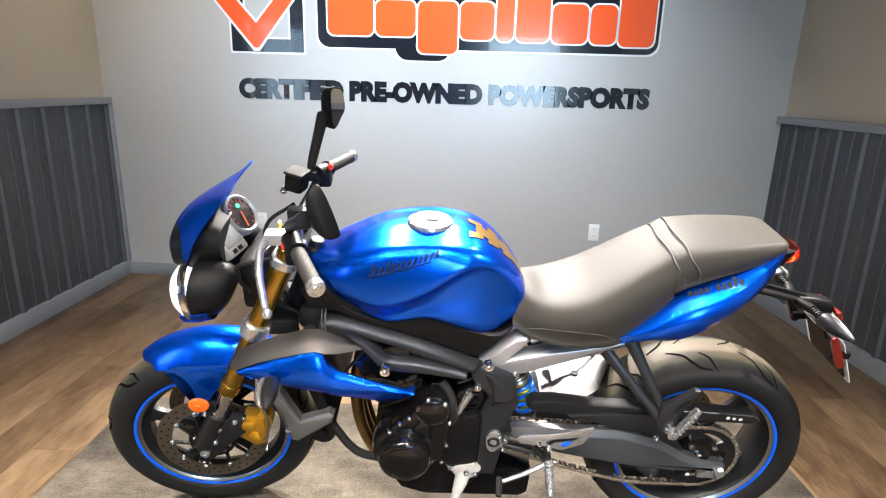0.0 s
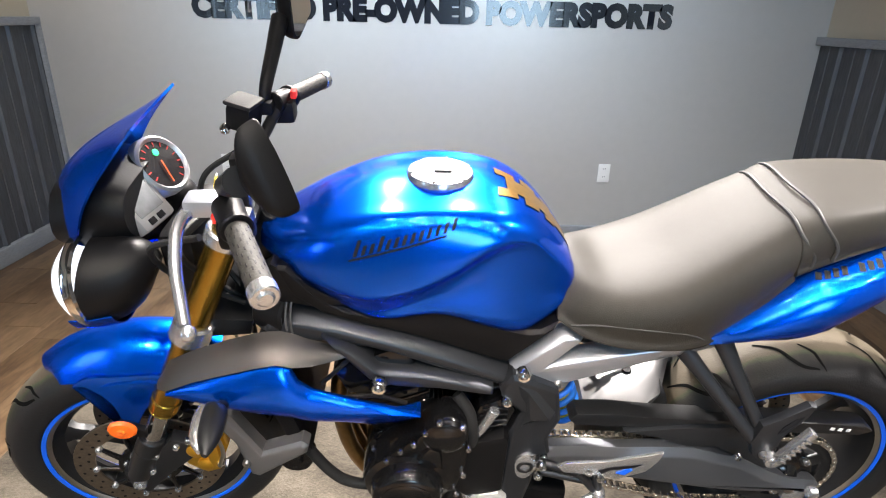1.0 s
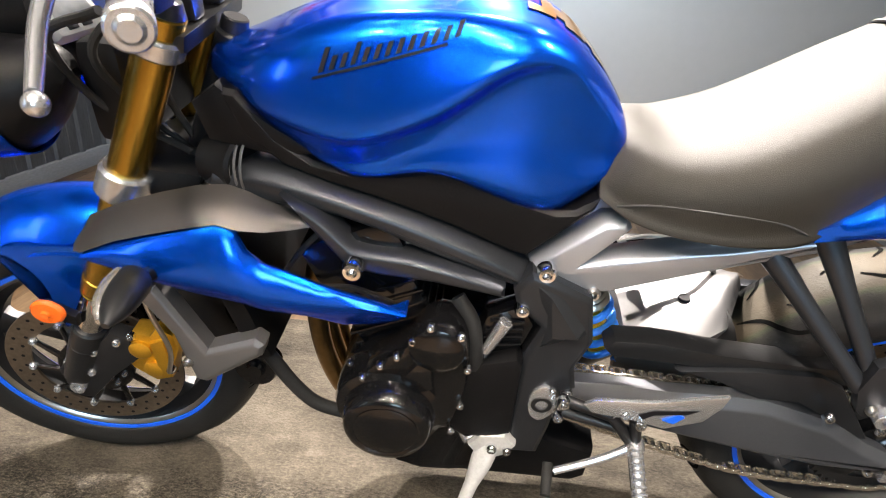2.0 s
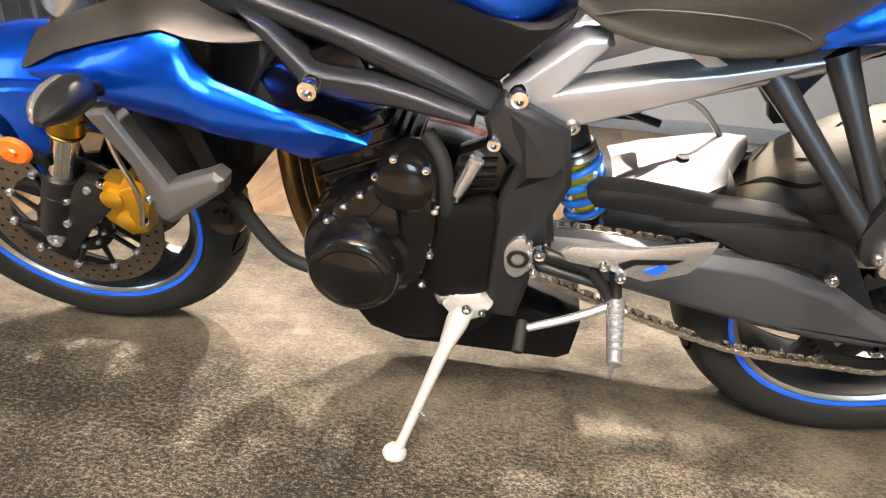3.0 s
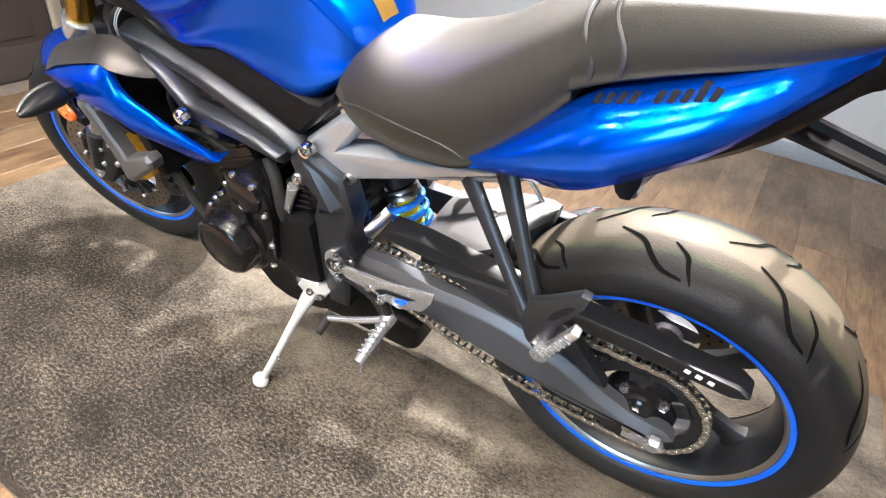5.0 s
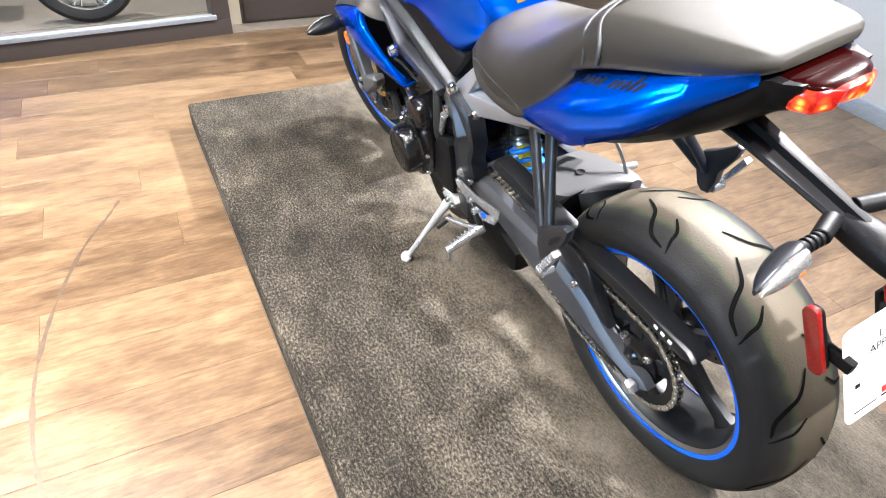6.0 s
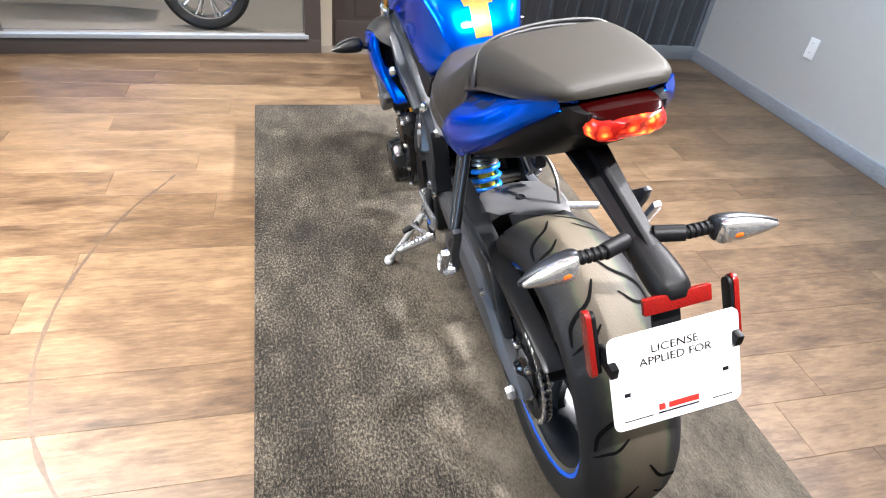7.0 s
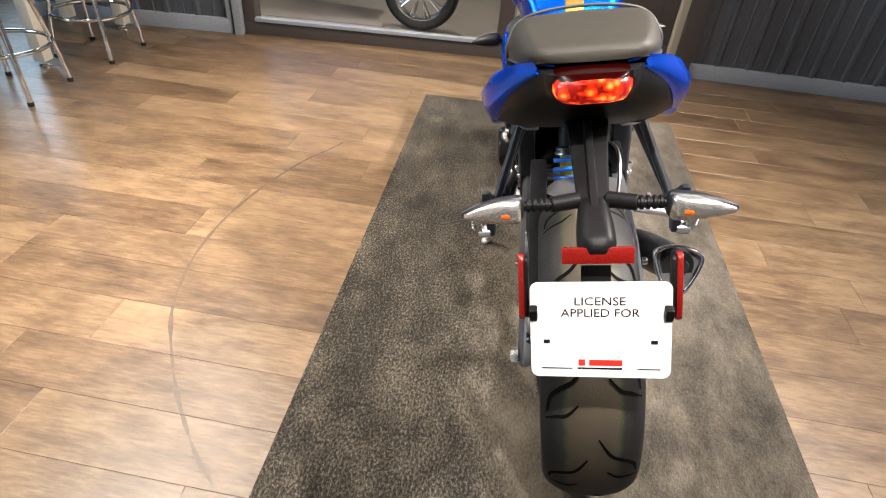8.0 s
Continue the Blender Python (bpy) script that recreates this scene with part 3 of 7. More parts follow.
def brown_door():
    ob = finish(box(bmesh.new(), (0, 0, 1.03), (0.045, 1.02, 2.05), 0.003), "door_1", BROWN)
    part("panel", box(bmesh.new(), (0.024, 0, 0.62), (0.012, 0.72, 0.82), 0.006), BROWN, ob)
    part("kick_board", box(bmesh.new(), (0.026, 0, 0.1), (0.014, 0.98, 0.16), 0.004), BROWN, ob)
    part("pane", box(bmesh.new(), (0.024, 0, 1.52), (0.01, 0.72, 0.8), 0.002), GAUGE, ob)
    ob.matrix_world = Matrix.Translation((CL - 0.02, 2.09, FLOOR))
    tagged(ob, "closed dark brown panelled door in the side wall", "door", kind="structure")
    post = finish(box(bmesh.new(), (0, 0, 1.05), (0.09, 0.1, 2.1), 0.004), "door_frame", BROWN)
    post.matrix_world = Matrix.Translation((CL + 0.046, 2.66, FLOOR))
    tagged(post, "dark brown wooden door post beside the wainscot", "door frame", kind="structure")


brown_door()

# next room, seen through the window
slab("floor_next", (-3.72, 0.78, FLOOR - 0.004), (2.76, 3.7, 0.016), CONCRETE, "polished brown-grey floor of the next showroom", "floor")
slab("wall_next", (-5.1, 0.9, (CEIL + FLOOR) / 2), (0.1, 3.6, CEIL - FLOOR), PAINT_TAN, "dim taupe wall of the next showroom", "wall")
slab("wall_next_side", (-3.75, 2.6, (CEIL + FLOOR) / 2), (2.6, 0.1, CEIL - FLOOR), PAINT_TAN, "dim taupe side wall of the next showroom", "wall")
slab("wall_next_end", (-3.6, -0.9, (CEIL + FLOOR) / 2), (2.8, 0.1, CEIL - FLOOR), PAINT_TAN, "dim taupe end wall of the next showroom", "wall")
# unseen lamp added to light the next room
lamp(-3.1, 0.6, 35, WARM, (-3.0, 0.7, 0))

# low display platform wrapped in worn carpet
PLAT = Matrix.Translation((0.012, 1.803, 0)) @ Matrix.Rotation(radians(1.45), 4, "Z")
bm = bmesh.new()
box(bm, (0, 0, FLOOR / 2 + 0.008), (2.56, 1.3, -FLOOR - 0.016), 0.012)
mat = finish(bm, "display_platform", MAT)
tagged(mat, "low display platform wrapped in worn stained grey-brown carpet", "platform")
for c, size in (((0, -0.643, FLOOR + 0.009), (2.55, 0.012, 0.018)), ((0, 0.643, FLOOR + 0.009), (2.55, 0.012, 0.018)), ((-1.273, 0, FLOOR + 0.009), (0.012, 1.274, 0.018)), ((1.273, 0, FLOOR + 0.009), (0.012, 1.274, 0.018))):
    part("base_strip", box(bmesh.new(), c, size, 0.002), BROWN, mat, "dark brown wooden base strip")
mat.matrix_world = PLAT

# ---- the motorcycle: x runs from its nose (-) to its tail (+), y to its right side, z up; it leans on its side stand ----
bike = new("motorcycle")
tagged(bike, "glossy blue naked sport motorcycle leaning on its side stand", "motorcycle")
bike.matrix_world = Matrix.Translation((0.067, 1.888, 0.002)) @ Matrix.Rotation(radians(1.9), 4, "Z") @ Matrix.Rotation(radians(11.0), 4, "X")
FU, FW, RU, RW = -0.705, 0.298, 0.692, 0.315


def P(name, bm, mat, label="", angle=38, parent=None):
    return part(name, bm, mat, parent or bike, label, angle)


def bolts(parent, places, mat=ALU, side=-1, name="bolt"):
    """Single bolts that share one mesh for each size."""
    made = {}
    for u, v, w, r in places:
        if r not in made:
            first = part(name, bolt(bmesh.new(), (0, 0, 0), r, r * 0.8, side), mat, parent)
            made[r] = first.data
        else:
            first = new(name, made[r])
            first.parent = parent
        first.location = (u, v, w)


def tyre_profile(bead, width, radius):
    h = width / 2
    half = [(bead + 0.005, 0.76 * h), (bead + 0.009, 0.9 * h), (bead + 0.3 * (radius - bead), 0.985 * h), (bead + 0.5 * (radius - bead), 1.0 * h),
            (bead + 0.68 * (radius - bead), 0.93 * h), (bead + 0.84 * (radius - bead), 0.72 * h), (bead + 0.95 * (radius - bead), 0.42 * h), (radius - 0.001, 0.15 * h)]
    return half + [(r, -a) for r, a in half[::-1]]


def crown(bead, width, radius, a):
    """The tyre's radius at the sideways place a."""
    prof = [(p.y, p.x) for p in spline([(r, v, 0) for r, v in tyre_profile(bead, width, radius)], 2) if p.x > bead + 0.48 * (radius - bead)]
    for (v0, r0), (v1, r1) in zip(prof, prof[1:]):
        if v1 <= a <= v0:
            return r0 + (r1 - r0) * (v0 - a) / (v0 - v1)
    return radius


def wheel(name, c, bead, width, radius, rim_w, label, grooves, phase):
    h = rim_w / 2
    bm = bmesh.new()
    prof = [(bead + 0.002, h), (bead - 0.008, h - 0.004), (bead - 0.016, h - 0.016), (bead - 0.03, 0.35 * h), (bead - 0.03, -0.35 * h), (bead - 0.016, -h + 0.016), (bead - 0.008, -h + 0.004), (bead + 0.002, -h),
            (bead + 0.006, -h + 0.008), (bead + 0.006, h - 0.008)]
    lathe(bm, prof, c, 72, closed_profile=True)
    rim = P(name, bm, BLACK_SATIN, label)
    bm = bmesh.new()
    fine = [(p.x, p.y) for p in spline([(r, a, 0) for r, a in tyre_profile(bead, width, radius)], 4)]
    lathe(bm, fine, (0, 0, 0), 192)
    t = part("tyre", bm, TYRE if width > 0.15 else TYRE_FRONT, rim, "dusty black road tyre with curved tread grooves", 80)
    t.location = c
    for s in (-1, 1):
        bm = bmesh.new()
        lathe(bm, [(bead - 0.0035, s * (h + 0.0005)), (bead - 0.003, s * (h + 0.0025)), (bead + 0.0055, s * (h + 0.0035)), (bead + 0.006, s * (h - 0.001))], c, 96)
        part("rim_stripe", bm, RIM_BLUE, rim, "bright blue rim tape")
        bm = bmesh.new()
        lathe(bm, [(bead - 0.0038, s * (h + 0.0002)), (bead - 0.008, s * (h - 0.0015)), (bead - 0.012, s * (h - 0.006))], c, 96)
        part("rim_edge", bm, STEEL, rim, "bare machined rim edge")
    # five cast spokes
    for k in range(5):
        a = phase + 2 * math.pi * k / 5
        bm = bmesh.new()
        rows = []
        for r, hw, ht in ((0.03, 0.028, 0.022), (0.07, 0.02, 0.017), (0.13, 0.015, 0.013), (bead - 0.045, 0.02, 0.013), (bead - 0.022, 0.036, 0.02)):
            rows.append([bm.verts.new((c[0] + r * math.cos(a) - x * math.sin(a), c[1] + y, c[2] + r * math.sin(a) + x * math.cos(a)))
                         for x, y in ((-hw, -0.6 * ht), (-0.6 * hw, -ht), (0.6 * hw, -ht), (hw, -0.6 * ht), (hw, 0.6 * ht), (0.6 * hw, ht), (-0.6 * hw, ht), (-hw, 0.6 * ht))])
        skin(bm, rows)
        part("spoke", bm, BLACK_SATIN, rim)
    bm = bmesh.new()
    lathe(bm, [(0.0, h + 0.01), (0.03, h + 0.01), (0.042, 0.6 * h), (0.045, 0), (0.042, -0.6 * h), (0.03, -h - 0.01), (0, -h - 0.01)], c, 32)
    part("hub", bm, BLACK_SATIN, rim)
    # tread grooves: thin strips that follow the crown, groove shade painted in as black
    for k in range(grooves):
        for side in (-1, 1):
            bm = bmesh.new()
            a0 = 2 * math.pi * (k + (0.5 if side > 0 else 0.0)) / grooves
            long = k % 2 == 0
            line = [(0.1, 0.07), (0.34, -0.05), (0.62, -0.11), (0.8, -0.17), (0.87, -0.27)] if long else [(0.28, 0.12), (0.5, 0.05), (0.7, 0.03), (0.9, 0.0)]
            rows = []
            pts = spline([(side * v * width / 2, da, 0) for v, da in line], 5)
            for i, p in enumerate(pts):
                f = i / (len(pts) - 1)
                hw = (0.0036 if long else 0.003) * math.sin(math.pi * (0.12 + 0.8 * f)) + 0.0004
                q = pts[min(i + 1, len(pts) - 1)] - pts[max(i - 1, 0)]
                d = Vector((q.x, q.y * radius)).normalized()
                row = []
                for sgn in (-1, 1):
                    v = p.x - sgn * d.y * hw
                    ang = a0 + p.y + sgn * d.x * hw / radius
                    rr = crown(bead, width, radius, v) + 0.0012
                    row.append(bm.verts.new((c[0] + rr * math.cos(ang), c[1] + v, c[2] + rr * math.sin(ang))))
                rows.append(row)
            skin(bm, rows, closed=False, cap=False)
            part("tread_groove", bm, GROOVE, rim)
    return rim


front = wheel("front_wheel", (FU, 0, FW), 0.2145, 0.118, 0.298, 0.094, "black cast front wheel with blue rim tape", 20, 0.35)
rear = wheel("rear_wheel", (RU, 0, RW), 0.2265, 0.182, 0.315, 0.146, "black cast rear wheel with blue rim tape", 20, 0.75)


def ring_disc(c, v, r0, r1, th, holes, parent, name, mat, wave=0.0):
    """A drilled brake disc: flat ring with dark drill holes."""
    bm = bmesh.new()
    lathe(bm, [(r0, v - th / 2), (r1 - 0.001, v - th / 2), (r1, v), (r1 - 0.001, v + th / 2), (r0, v + th / 2)], c, 72, closed_profile=True)
    ob = part(name, bm, mat, parent, "worn steel brake disc")
    bm = bmesh.new()
    for k in range(holes):
        for j, rr in enumerate((r0 + 0.3 * (r1 - r0), r0 + 0.7 * (r1 - r0))):
            a = 2 * math.pi * (k + 0.5 * j) / holes
            for s in (-1, 1):
                lathe(bm, [(0.0, s * (th / 2 + 0.0003)), (0.0033, s * (th / 2 + 0.0003)), (0.0033, 0)], (c[0] + rr * math.cos(a), c[1] + v, c[2] + rr * math.sin(a)), 8)
    part("drill_hole", bm, DARK, parent)
    return ob


DISC = material("rusty_brake_disc_steel", (0.23, 0.185, 0.14), 0.36, 0.9, grain=0.35, scale=120, stretch=(1, 1, 1), big=0.2)
for s in (-1, 1):
    ring_disc((FU, 0, FW), s * 0.066, 0.112, 0.155, 0.005, 30, front, "brake_disc", DISC)
    for k in range(10):
        bm = bmesh.new()
        a = 2 * math.pi * k / 10
        p = Vector((FU, s * 0.068, FW))
        rod(bm, p + Vector((0.055 * math.cos(a + 0.25), 0, 0.055 * math.sin(a + 0.25))), p + Vector((0.112 * math.cos(a), 0, 0.112 * math.sin(a))), 0.006, 0.0045, 8)
        part("disc_arm", bm, BLACK_GLOSS, front)
    bm = bmesh.new()
    lathe(bm, [(0.04, s * 0.064), (0.066, s * 0.064), (0.066, s * 0.072), (0.04, s * 0.076)], (FU, 0, FW), 40, closed_profile=True)
    part("disc_carrier", bm, BLACK_GLOSS, front)
    bolts(front, [(FU + 0.112 * math.cos(0.628 * k), s * 0.07, FW + 0.112 * math.sin(0.628 * k), 0.0075) for k in range(10)], ALU, s, "disc_bolt")
    bolts(front, [(FU + 0.05 * math.cos(0.628 * k + 0.3), s * 0.077, FW + 0.05 * math.sin(0.628 * k + 0.3), 0.005) for k in range(10)], ALU, s, "disc_bolt")
ring_disc((RU, 0, RW), 0.085, 0.06, 0.11, 0.005, 24, rear, "brake_disc", DISC)

# fork
RAKE = 0.4474


def on_fork(w, v, ahead=0.0):
    return Vector((-0.45 - (0.89 - w) * RAKE + ahead, v, w))


for s in (-1, 1):
    v = s * 0.1
    bm = bmesh.new()
    rod(bm, on_fork(0.955, v), on_fork(0.54, v), 0.0265, 0.0265, 28)
    leg = P("fork_leg", bm, GOLD, "gold anodised upside-down fork leg")
    bm = bmesh.new()
    rod(bm, on_fork(0.545, v), on_fork(0.515, v), 0.029, 0.0285, 28)
    rod(bm, on_fork(0.513, v), on_fork(0.506, v), 0.0275, 0.025, 28)
    part("seal_collar", bm, GOLD, leg, "gold fork seal collar")
    bm = bmesh.new()
    rod(bm, on_fork(0.51, v), on_fork(0.40, v), 0.0205, 0.0205, 24)
    part("slider", bm, CHROME, leg, "chrome fork slider")
    bm = bmesh.new()
    rod(bm, on_fork(0.43, v), on_fork(0.39, v), 0.0275, 0.029, 20)
    rod(bm, on_fork(0.395, v), on_fork(0.31, v), 0.029, 0.027, 20)
    plate(bm, [(-0.735, 0.33), (-0.70, 0.345), (-0.62, 0.43), (-0.59, 0.42), (-0.585, 0.37), (-0.64, 0.32), (-0.69, 0.262), (-0.725, 0.265)], v - 0.016, v + 0.016, 0.006)
    part("fork_bottom", bm, BLACK_SATIN, leg, "black cast fork bottom")
    bm = bmesh.new()
    lathe(bm, [(0.0, s * 0.022), (0.006, s * 0.022), (0.007, s * 0.027), (0.013, s * 0.027), (0.014, s * 0.02), (0.014, 0)], (FU, v, FW), 18)
    part("axle_bolt", bm, ALU, leg)
    bolts(leg, [(-0.655, v + s * 0.018, 0.385, 0.007), (-0.61, v + s * 0.018, 0.412, 0.007), (-0.672, v + s * 0.018, 0.335, 0.007)], ALU, s)
    # lower clamp ring
    bm = bmesh.new()
    rod(bm, on_fork(0.742, v), on_fork(0.7, v), 0.036, 0.037, 28)
    part("clamp", bm, ALU, leg, "dull silver fork clamp")
    bm = bmesh.new()
    rod(bm, on_fork(0.93, v), on_fork(0.905, v), 0.034, 0.034, 28)
    part("upper_clamp", bm, ALU, leg, "silver upper fork clamp")
    bm = bmesh.new()
    rod(bm, on_fork(0.97, v), on_fork(0.953, v), 0.018, 0.0255, 20)
    part("fork_cap", bm, BLACK_SATIN, leg)
    # brake caliper
    bm = bmesh.new()
    plate(bm, [(-0.6, 0.4), (-0.585, 0.43), (-0.555, 0.425), (-0.54, 0.445), (-0.515, 0.43), (-0.51, 0.40), (-0.525, 0.36), (-0.535, 0.325), (-0.565, 0.315), (-0.6, 0.345), (-0.612, 0.37)], s * 0.07, s * 0.112, 0.007)
    for a, b, r in ((-0.575, 0.395, 0.019), (-0.56, 0.35, 0.019)):
        lathe(bm, [(0.0, s * 0.122), (r * 0.55, s * 0.122), (r, s * 0.118), (r, s * 0.1)], (a, 0, b), 18)
    plate(bm, [(-0.555, 0.415), (-0.53, 0.425), (-0.53, 0.34), (-0.55, 0.335)], s * 0.1, s * 0.12, 0.004)
    cal = P("brake_caliper", bm, BRASS, "gold four-piston front brake caliper")
    bolts(cal, [(-0.585, s * 0.113, 0.425, 0.008), (-0.53, s * 0.118, 0.355, 0.008)], CHROME, s, "caliper_bolt")
    bm = bmesh.new()
    tube(bm, [(-0.53, s * 0.125, 0.355), (-0.515, s * 0.13, 0.42), (-0.535, s * 0.125, 0.52), (-0.53, s * 0.1, 0.62), (-0.5, s * 0.05, 0.7)], 0.0042)
    part("brake_hose", bm, STEEL, cal, "braided brake hose")
    # amber reflector on the fork
    bm = bmesh.new()
    lathe(bm, [(0.0, s * 0.012), (0.006, s * 0.013), (0.008, s * 0.009), (0.022, s * 0.008), (0.026, s * 0.004), (0.026, 0.0)], (0, 0, 0), 28)
    bmesh.ops.scale(bm, verts=bm.verts, vec=(1.05, 1, 0.9))
    bmesh.ops.translate(bm, verts=bm.verts, vec=(-0.693, s * 0.128, 0.486))
    refl = P("side_reflector", bm, AMBER, "round amber side reflector")
    bm = bmesh.new()
    plate(bm, [(-0.70, 0.50), (-0.655, 0.475), (-0.655, 0.455), (-0.70, 0.47)], s * 0.112, s * 0.128, 0.003)
    part("bracket", bm, BLACK, refl)
axle = bmesh.new()
rod(axle, (FU, -0.1, FW), (FU, 0.1, FW), 0.011, None, 16)
P("front_axle", axle, STEEL)

# fork crown and steering head
bm = bmesh.new()
plate(bm, [(-0.545, 0.735), (-0.52, 0.745), (-0.42, 0.735), (-0.43, 0.70), (-0.54, 0.695)], -0.1, 0.1, 0.01)
P("lower_yoke", bm, BLACK_SATIN, "black lower fork yoke")
bm = bmesh.new()
plate(bm, [(-0.465, 0.935), (-0.395, 0.93), (-0.4, 0.908), (-0.47, 0.905)], -0.115, 0.115, 0.008)
rod(bm, (-0.38, 0, 0.9), (-0.372, 0, 0.926), 0.02, 0.018, 24)
P("upper_yoke", bm, BLACK_SATIN, "black upper fork yoke")
bm = bmesh.new()
rod(bm, (-0.37, 0, 0.905), (-0.445, 0, 0.72), 0.03, 0.034, 24)
P("steering_head", bm, BLACK_SATIN)

# front mudguard: a shell over the tyre with side legs
bm = bmesh.new()
rows = []
for i in range(25):
    f = i / 24
    a = radians(122) + (radians(58) - radians(122)) * f
    rad = 0.316 + 0.042 * min(1, f * 1.2)
    wid = 0.062 + 0.022 * min(1, f * 2.2)
    if f < 0.12:
        wid *= 0.55 + 0.45 * f / 0.12
    row = []
    for k in range(17):
        g = -1 + 2 * k / 16
        drop = 0.078 * abs(g) ** 2.4 * (0.45 + 0.55 * min(1, f * 2.4))
        row.append(bm.verts.new((FU + (rad - drop) * math.cos(a), g * wid, FW + (rad - drop) * math.sin(a))))
    rows.append(row)
skin(bm, rows, closed=False, cap=False)
bmesh.ops.recalc_face_normals(bm, faces=bm.faces)
bmesh.ops.solidify(bm, geom=list(bm.faces), thickness=0.004)
guard = P("front_mudguard", bm, BLUE, "glossy blue front mudguard", 50)
for s in (-1, 1):
    bm = bmesh.new()
    plate(bm, [(-0.79, 0.55), (-0.76, 0.575), (-0.7, 0.58), (-0.6, 0.58), (-0.625, 0.54), (-0.668, 0.48), (-0.70, 0.42), (-0.715, 0.405), (-0.722, 0.44), (-0.73, 0.505), (-0.765, 0.55)], s * 0.071, s * 0.0815, 0.0045, 3)
    part("side_leg", bm, BLUE, guard, "blue mudguard side leg")

# headlights
for s in (-1, 1):
    v = s * 0.112
    bm = bmesh.new()
    ring = []
    for u, r, dz in ((-0.655, 0.076, 0.0), (-0.64, 0.076, 0.0), (-0.60, 0.066, 0.006), (-0.57, 0.048, 0.012), (-0.555, 0.025, 0.014)):
        ring.append([Vector((u + 0.012 * math.sin(a), v + 0.98 * r * math.cos(a), 0.845 + dz + r * math.sin(a) * (1.0 if math.sin(a) > 0 else 1.05))) for a in [2 * math.pi * k / 16 for k in range(16)]])
    loft(bm, ring, 2, 3)
    lampb = P("headlight", bm, BLACK, "round headlight with black shell and chrome rim")
    bm = bmesh.new()
    lathe(bm, [(0.074, 0.012), (0.079, 0.009), (0.08, 0.0), (0.078, -0.005), (0.073, -0.003), (0.072, 0.008)], (0, 0, 0), 48, "u", closed_profile=True)
    bmesh.ops.transform(bm, matrix=Matrix.Translation((-0.66, v, 0.846)) @ Matrix.Rotation(radians(-6), 4, "Y"), verts=bm.verts)
    part("bezel", bm, CHROME, lampb, "chrome headlight rim")
    bm = bmesh.new()
    lathe(bm, [(0.0, -0.046), (0.025, -0.043), (0.05, -0.032), (0.066, -0.016), (0.072, 0.0)], (0, 0, 0), 40, "u")
    bmesh.ops.transform(bm, matrix=Matrix.Translation((-0.662, v, 0.846)) @ Matrix.Rotation(radians(-6), 4, "Y"), verts=bm.verts)
    part("lens", bm, HEADLAMP, lampb, "clear domed headlight lens")
    bm = bmesh.new()
    lathe(bm, [(0.079, -0.012), (0.079, 0.02), (0.073, 0.05), (0.071, 0.05), (0.077, 0.018), (0.077, -0.012)], (0, 0, 0), 24, "u", radians(200), radians(340), True)
    bmesh.ops.transform(bm, matrix=Matrix.Translation((-0.662, v, 0.846)), verts=bm.verts)
    part("lower_trim", bm, BLUE, lampb, "blue trim under the headlight shell")

# fly screen
bm = bmesh.new()
rows = []
FLY = [(-0.69, 0.866, 0.075, -0.65, 0.885), (-0.727, 0.882, 0.1, -0.668, 0.905), (-0.735, 0.925, 0.118, -0.652, 0.94), (-0.717, 0.97, 0.122, -0.63, 0.984), (-0.688, 1.01, 0.114, -0.605, 1.022),
       (-0.65, 1.04, 0.104, -0.585, 1.047), (-0.6, 1.068, 0.1, -0.562, 1.074), (-0.55, 1.09, 0.1, -0.538, 1.1)]
cl = spline([(a, 0, b) for a, b, *_ in FLY], 4)
sl = spline([(d, c, e) for _, _, c, d, e in FLY], 4)
for c, s in zip(cl, sl):
    row = []
    for k in range(21):
        g = -1 + 2 * k / 20
        e = abs(g) ** 2.2
        row.append(bm.verts.new((c.x + (s.x - c.x) * e, g * s.y, c.z + (s.z - c.z) * e)))
    rows.append(row)
skin(bm, rows, closed=False, cap=False)
bmesh.ops.recalc_face_normals(bm, faces=bm.faces)
bmesh.ops.solidify(bm, geom=list(bm.faces), thickness=0.004)
P("flyscreen", bm, BLUE, "glossy blue fly screen with pointed upper lip", 50)
bm = bmesh.new()
loft(bm, [halves(u, h) for u, h in (
    (-0.70, [(0, 0.99), (0.07, 0.98), (0.1, 0.93), (0.07, 0.89), (0, 0.885)]),
    (-0.64, [(0, 1.01), (0.08, 1.0), (0.105, 0.94), (0.08, 0.885), (0, 0.88)]),
    (-0.585, [(0, 0.985), (0.08, 0.98), (0.1, 0.94), (0.07, 0.90), (0, 0.895)]))], 3, 3)
P("instrument_housing", bm, BLACK, "black plastic instrument housing")

# instruments
face = Matrix.Translation((-0.575, 0.055, 0.968)) @ Matrix.Rotation(radians(-17), 4, "Z") @ Matrix.Rotation(radians(56), 4, "Y")
bm = bmesh.new()
lathe(bm, [(0.043, 0.006), (0.048, 0.012), (0.053, 0.008), (0.055, -0.01), (0.05, -0.04), (0.02, -0.05), (0, -0.05)], (0, 0, 0), 48, "w")
bmesh.ops.transform(bm, matrix=face, verts=bm.verts)
gauge = P("rev_counter", bm, SILVER_TRIM, "round rev counter with silver rim")
bm = bmesh.new()
lathe(bm, [(0.0, 0.006), (0.0445, 0.006)], (0, 0, 0), 40, "w")
bmesh.ops.transform(bm, matrix=face, verts=bm.verts)
part("dial", bm, GAUGE, gauge, "black dial with red marks")
bm = bmesh.new()
for k in range(13):
    a = radians(30 + 22 * k)
    box(bm, (0.037 * math.cos(a), 0.037 * math.sin(a), 0.0068), (0.008, 0.0018, 0.0006), 0, Matrix.Rotation(a, 4, "Z"))
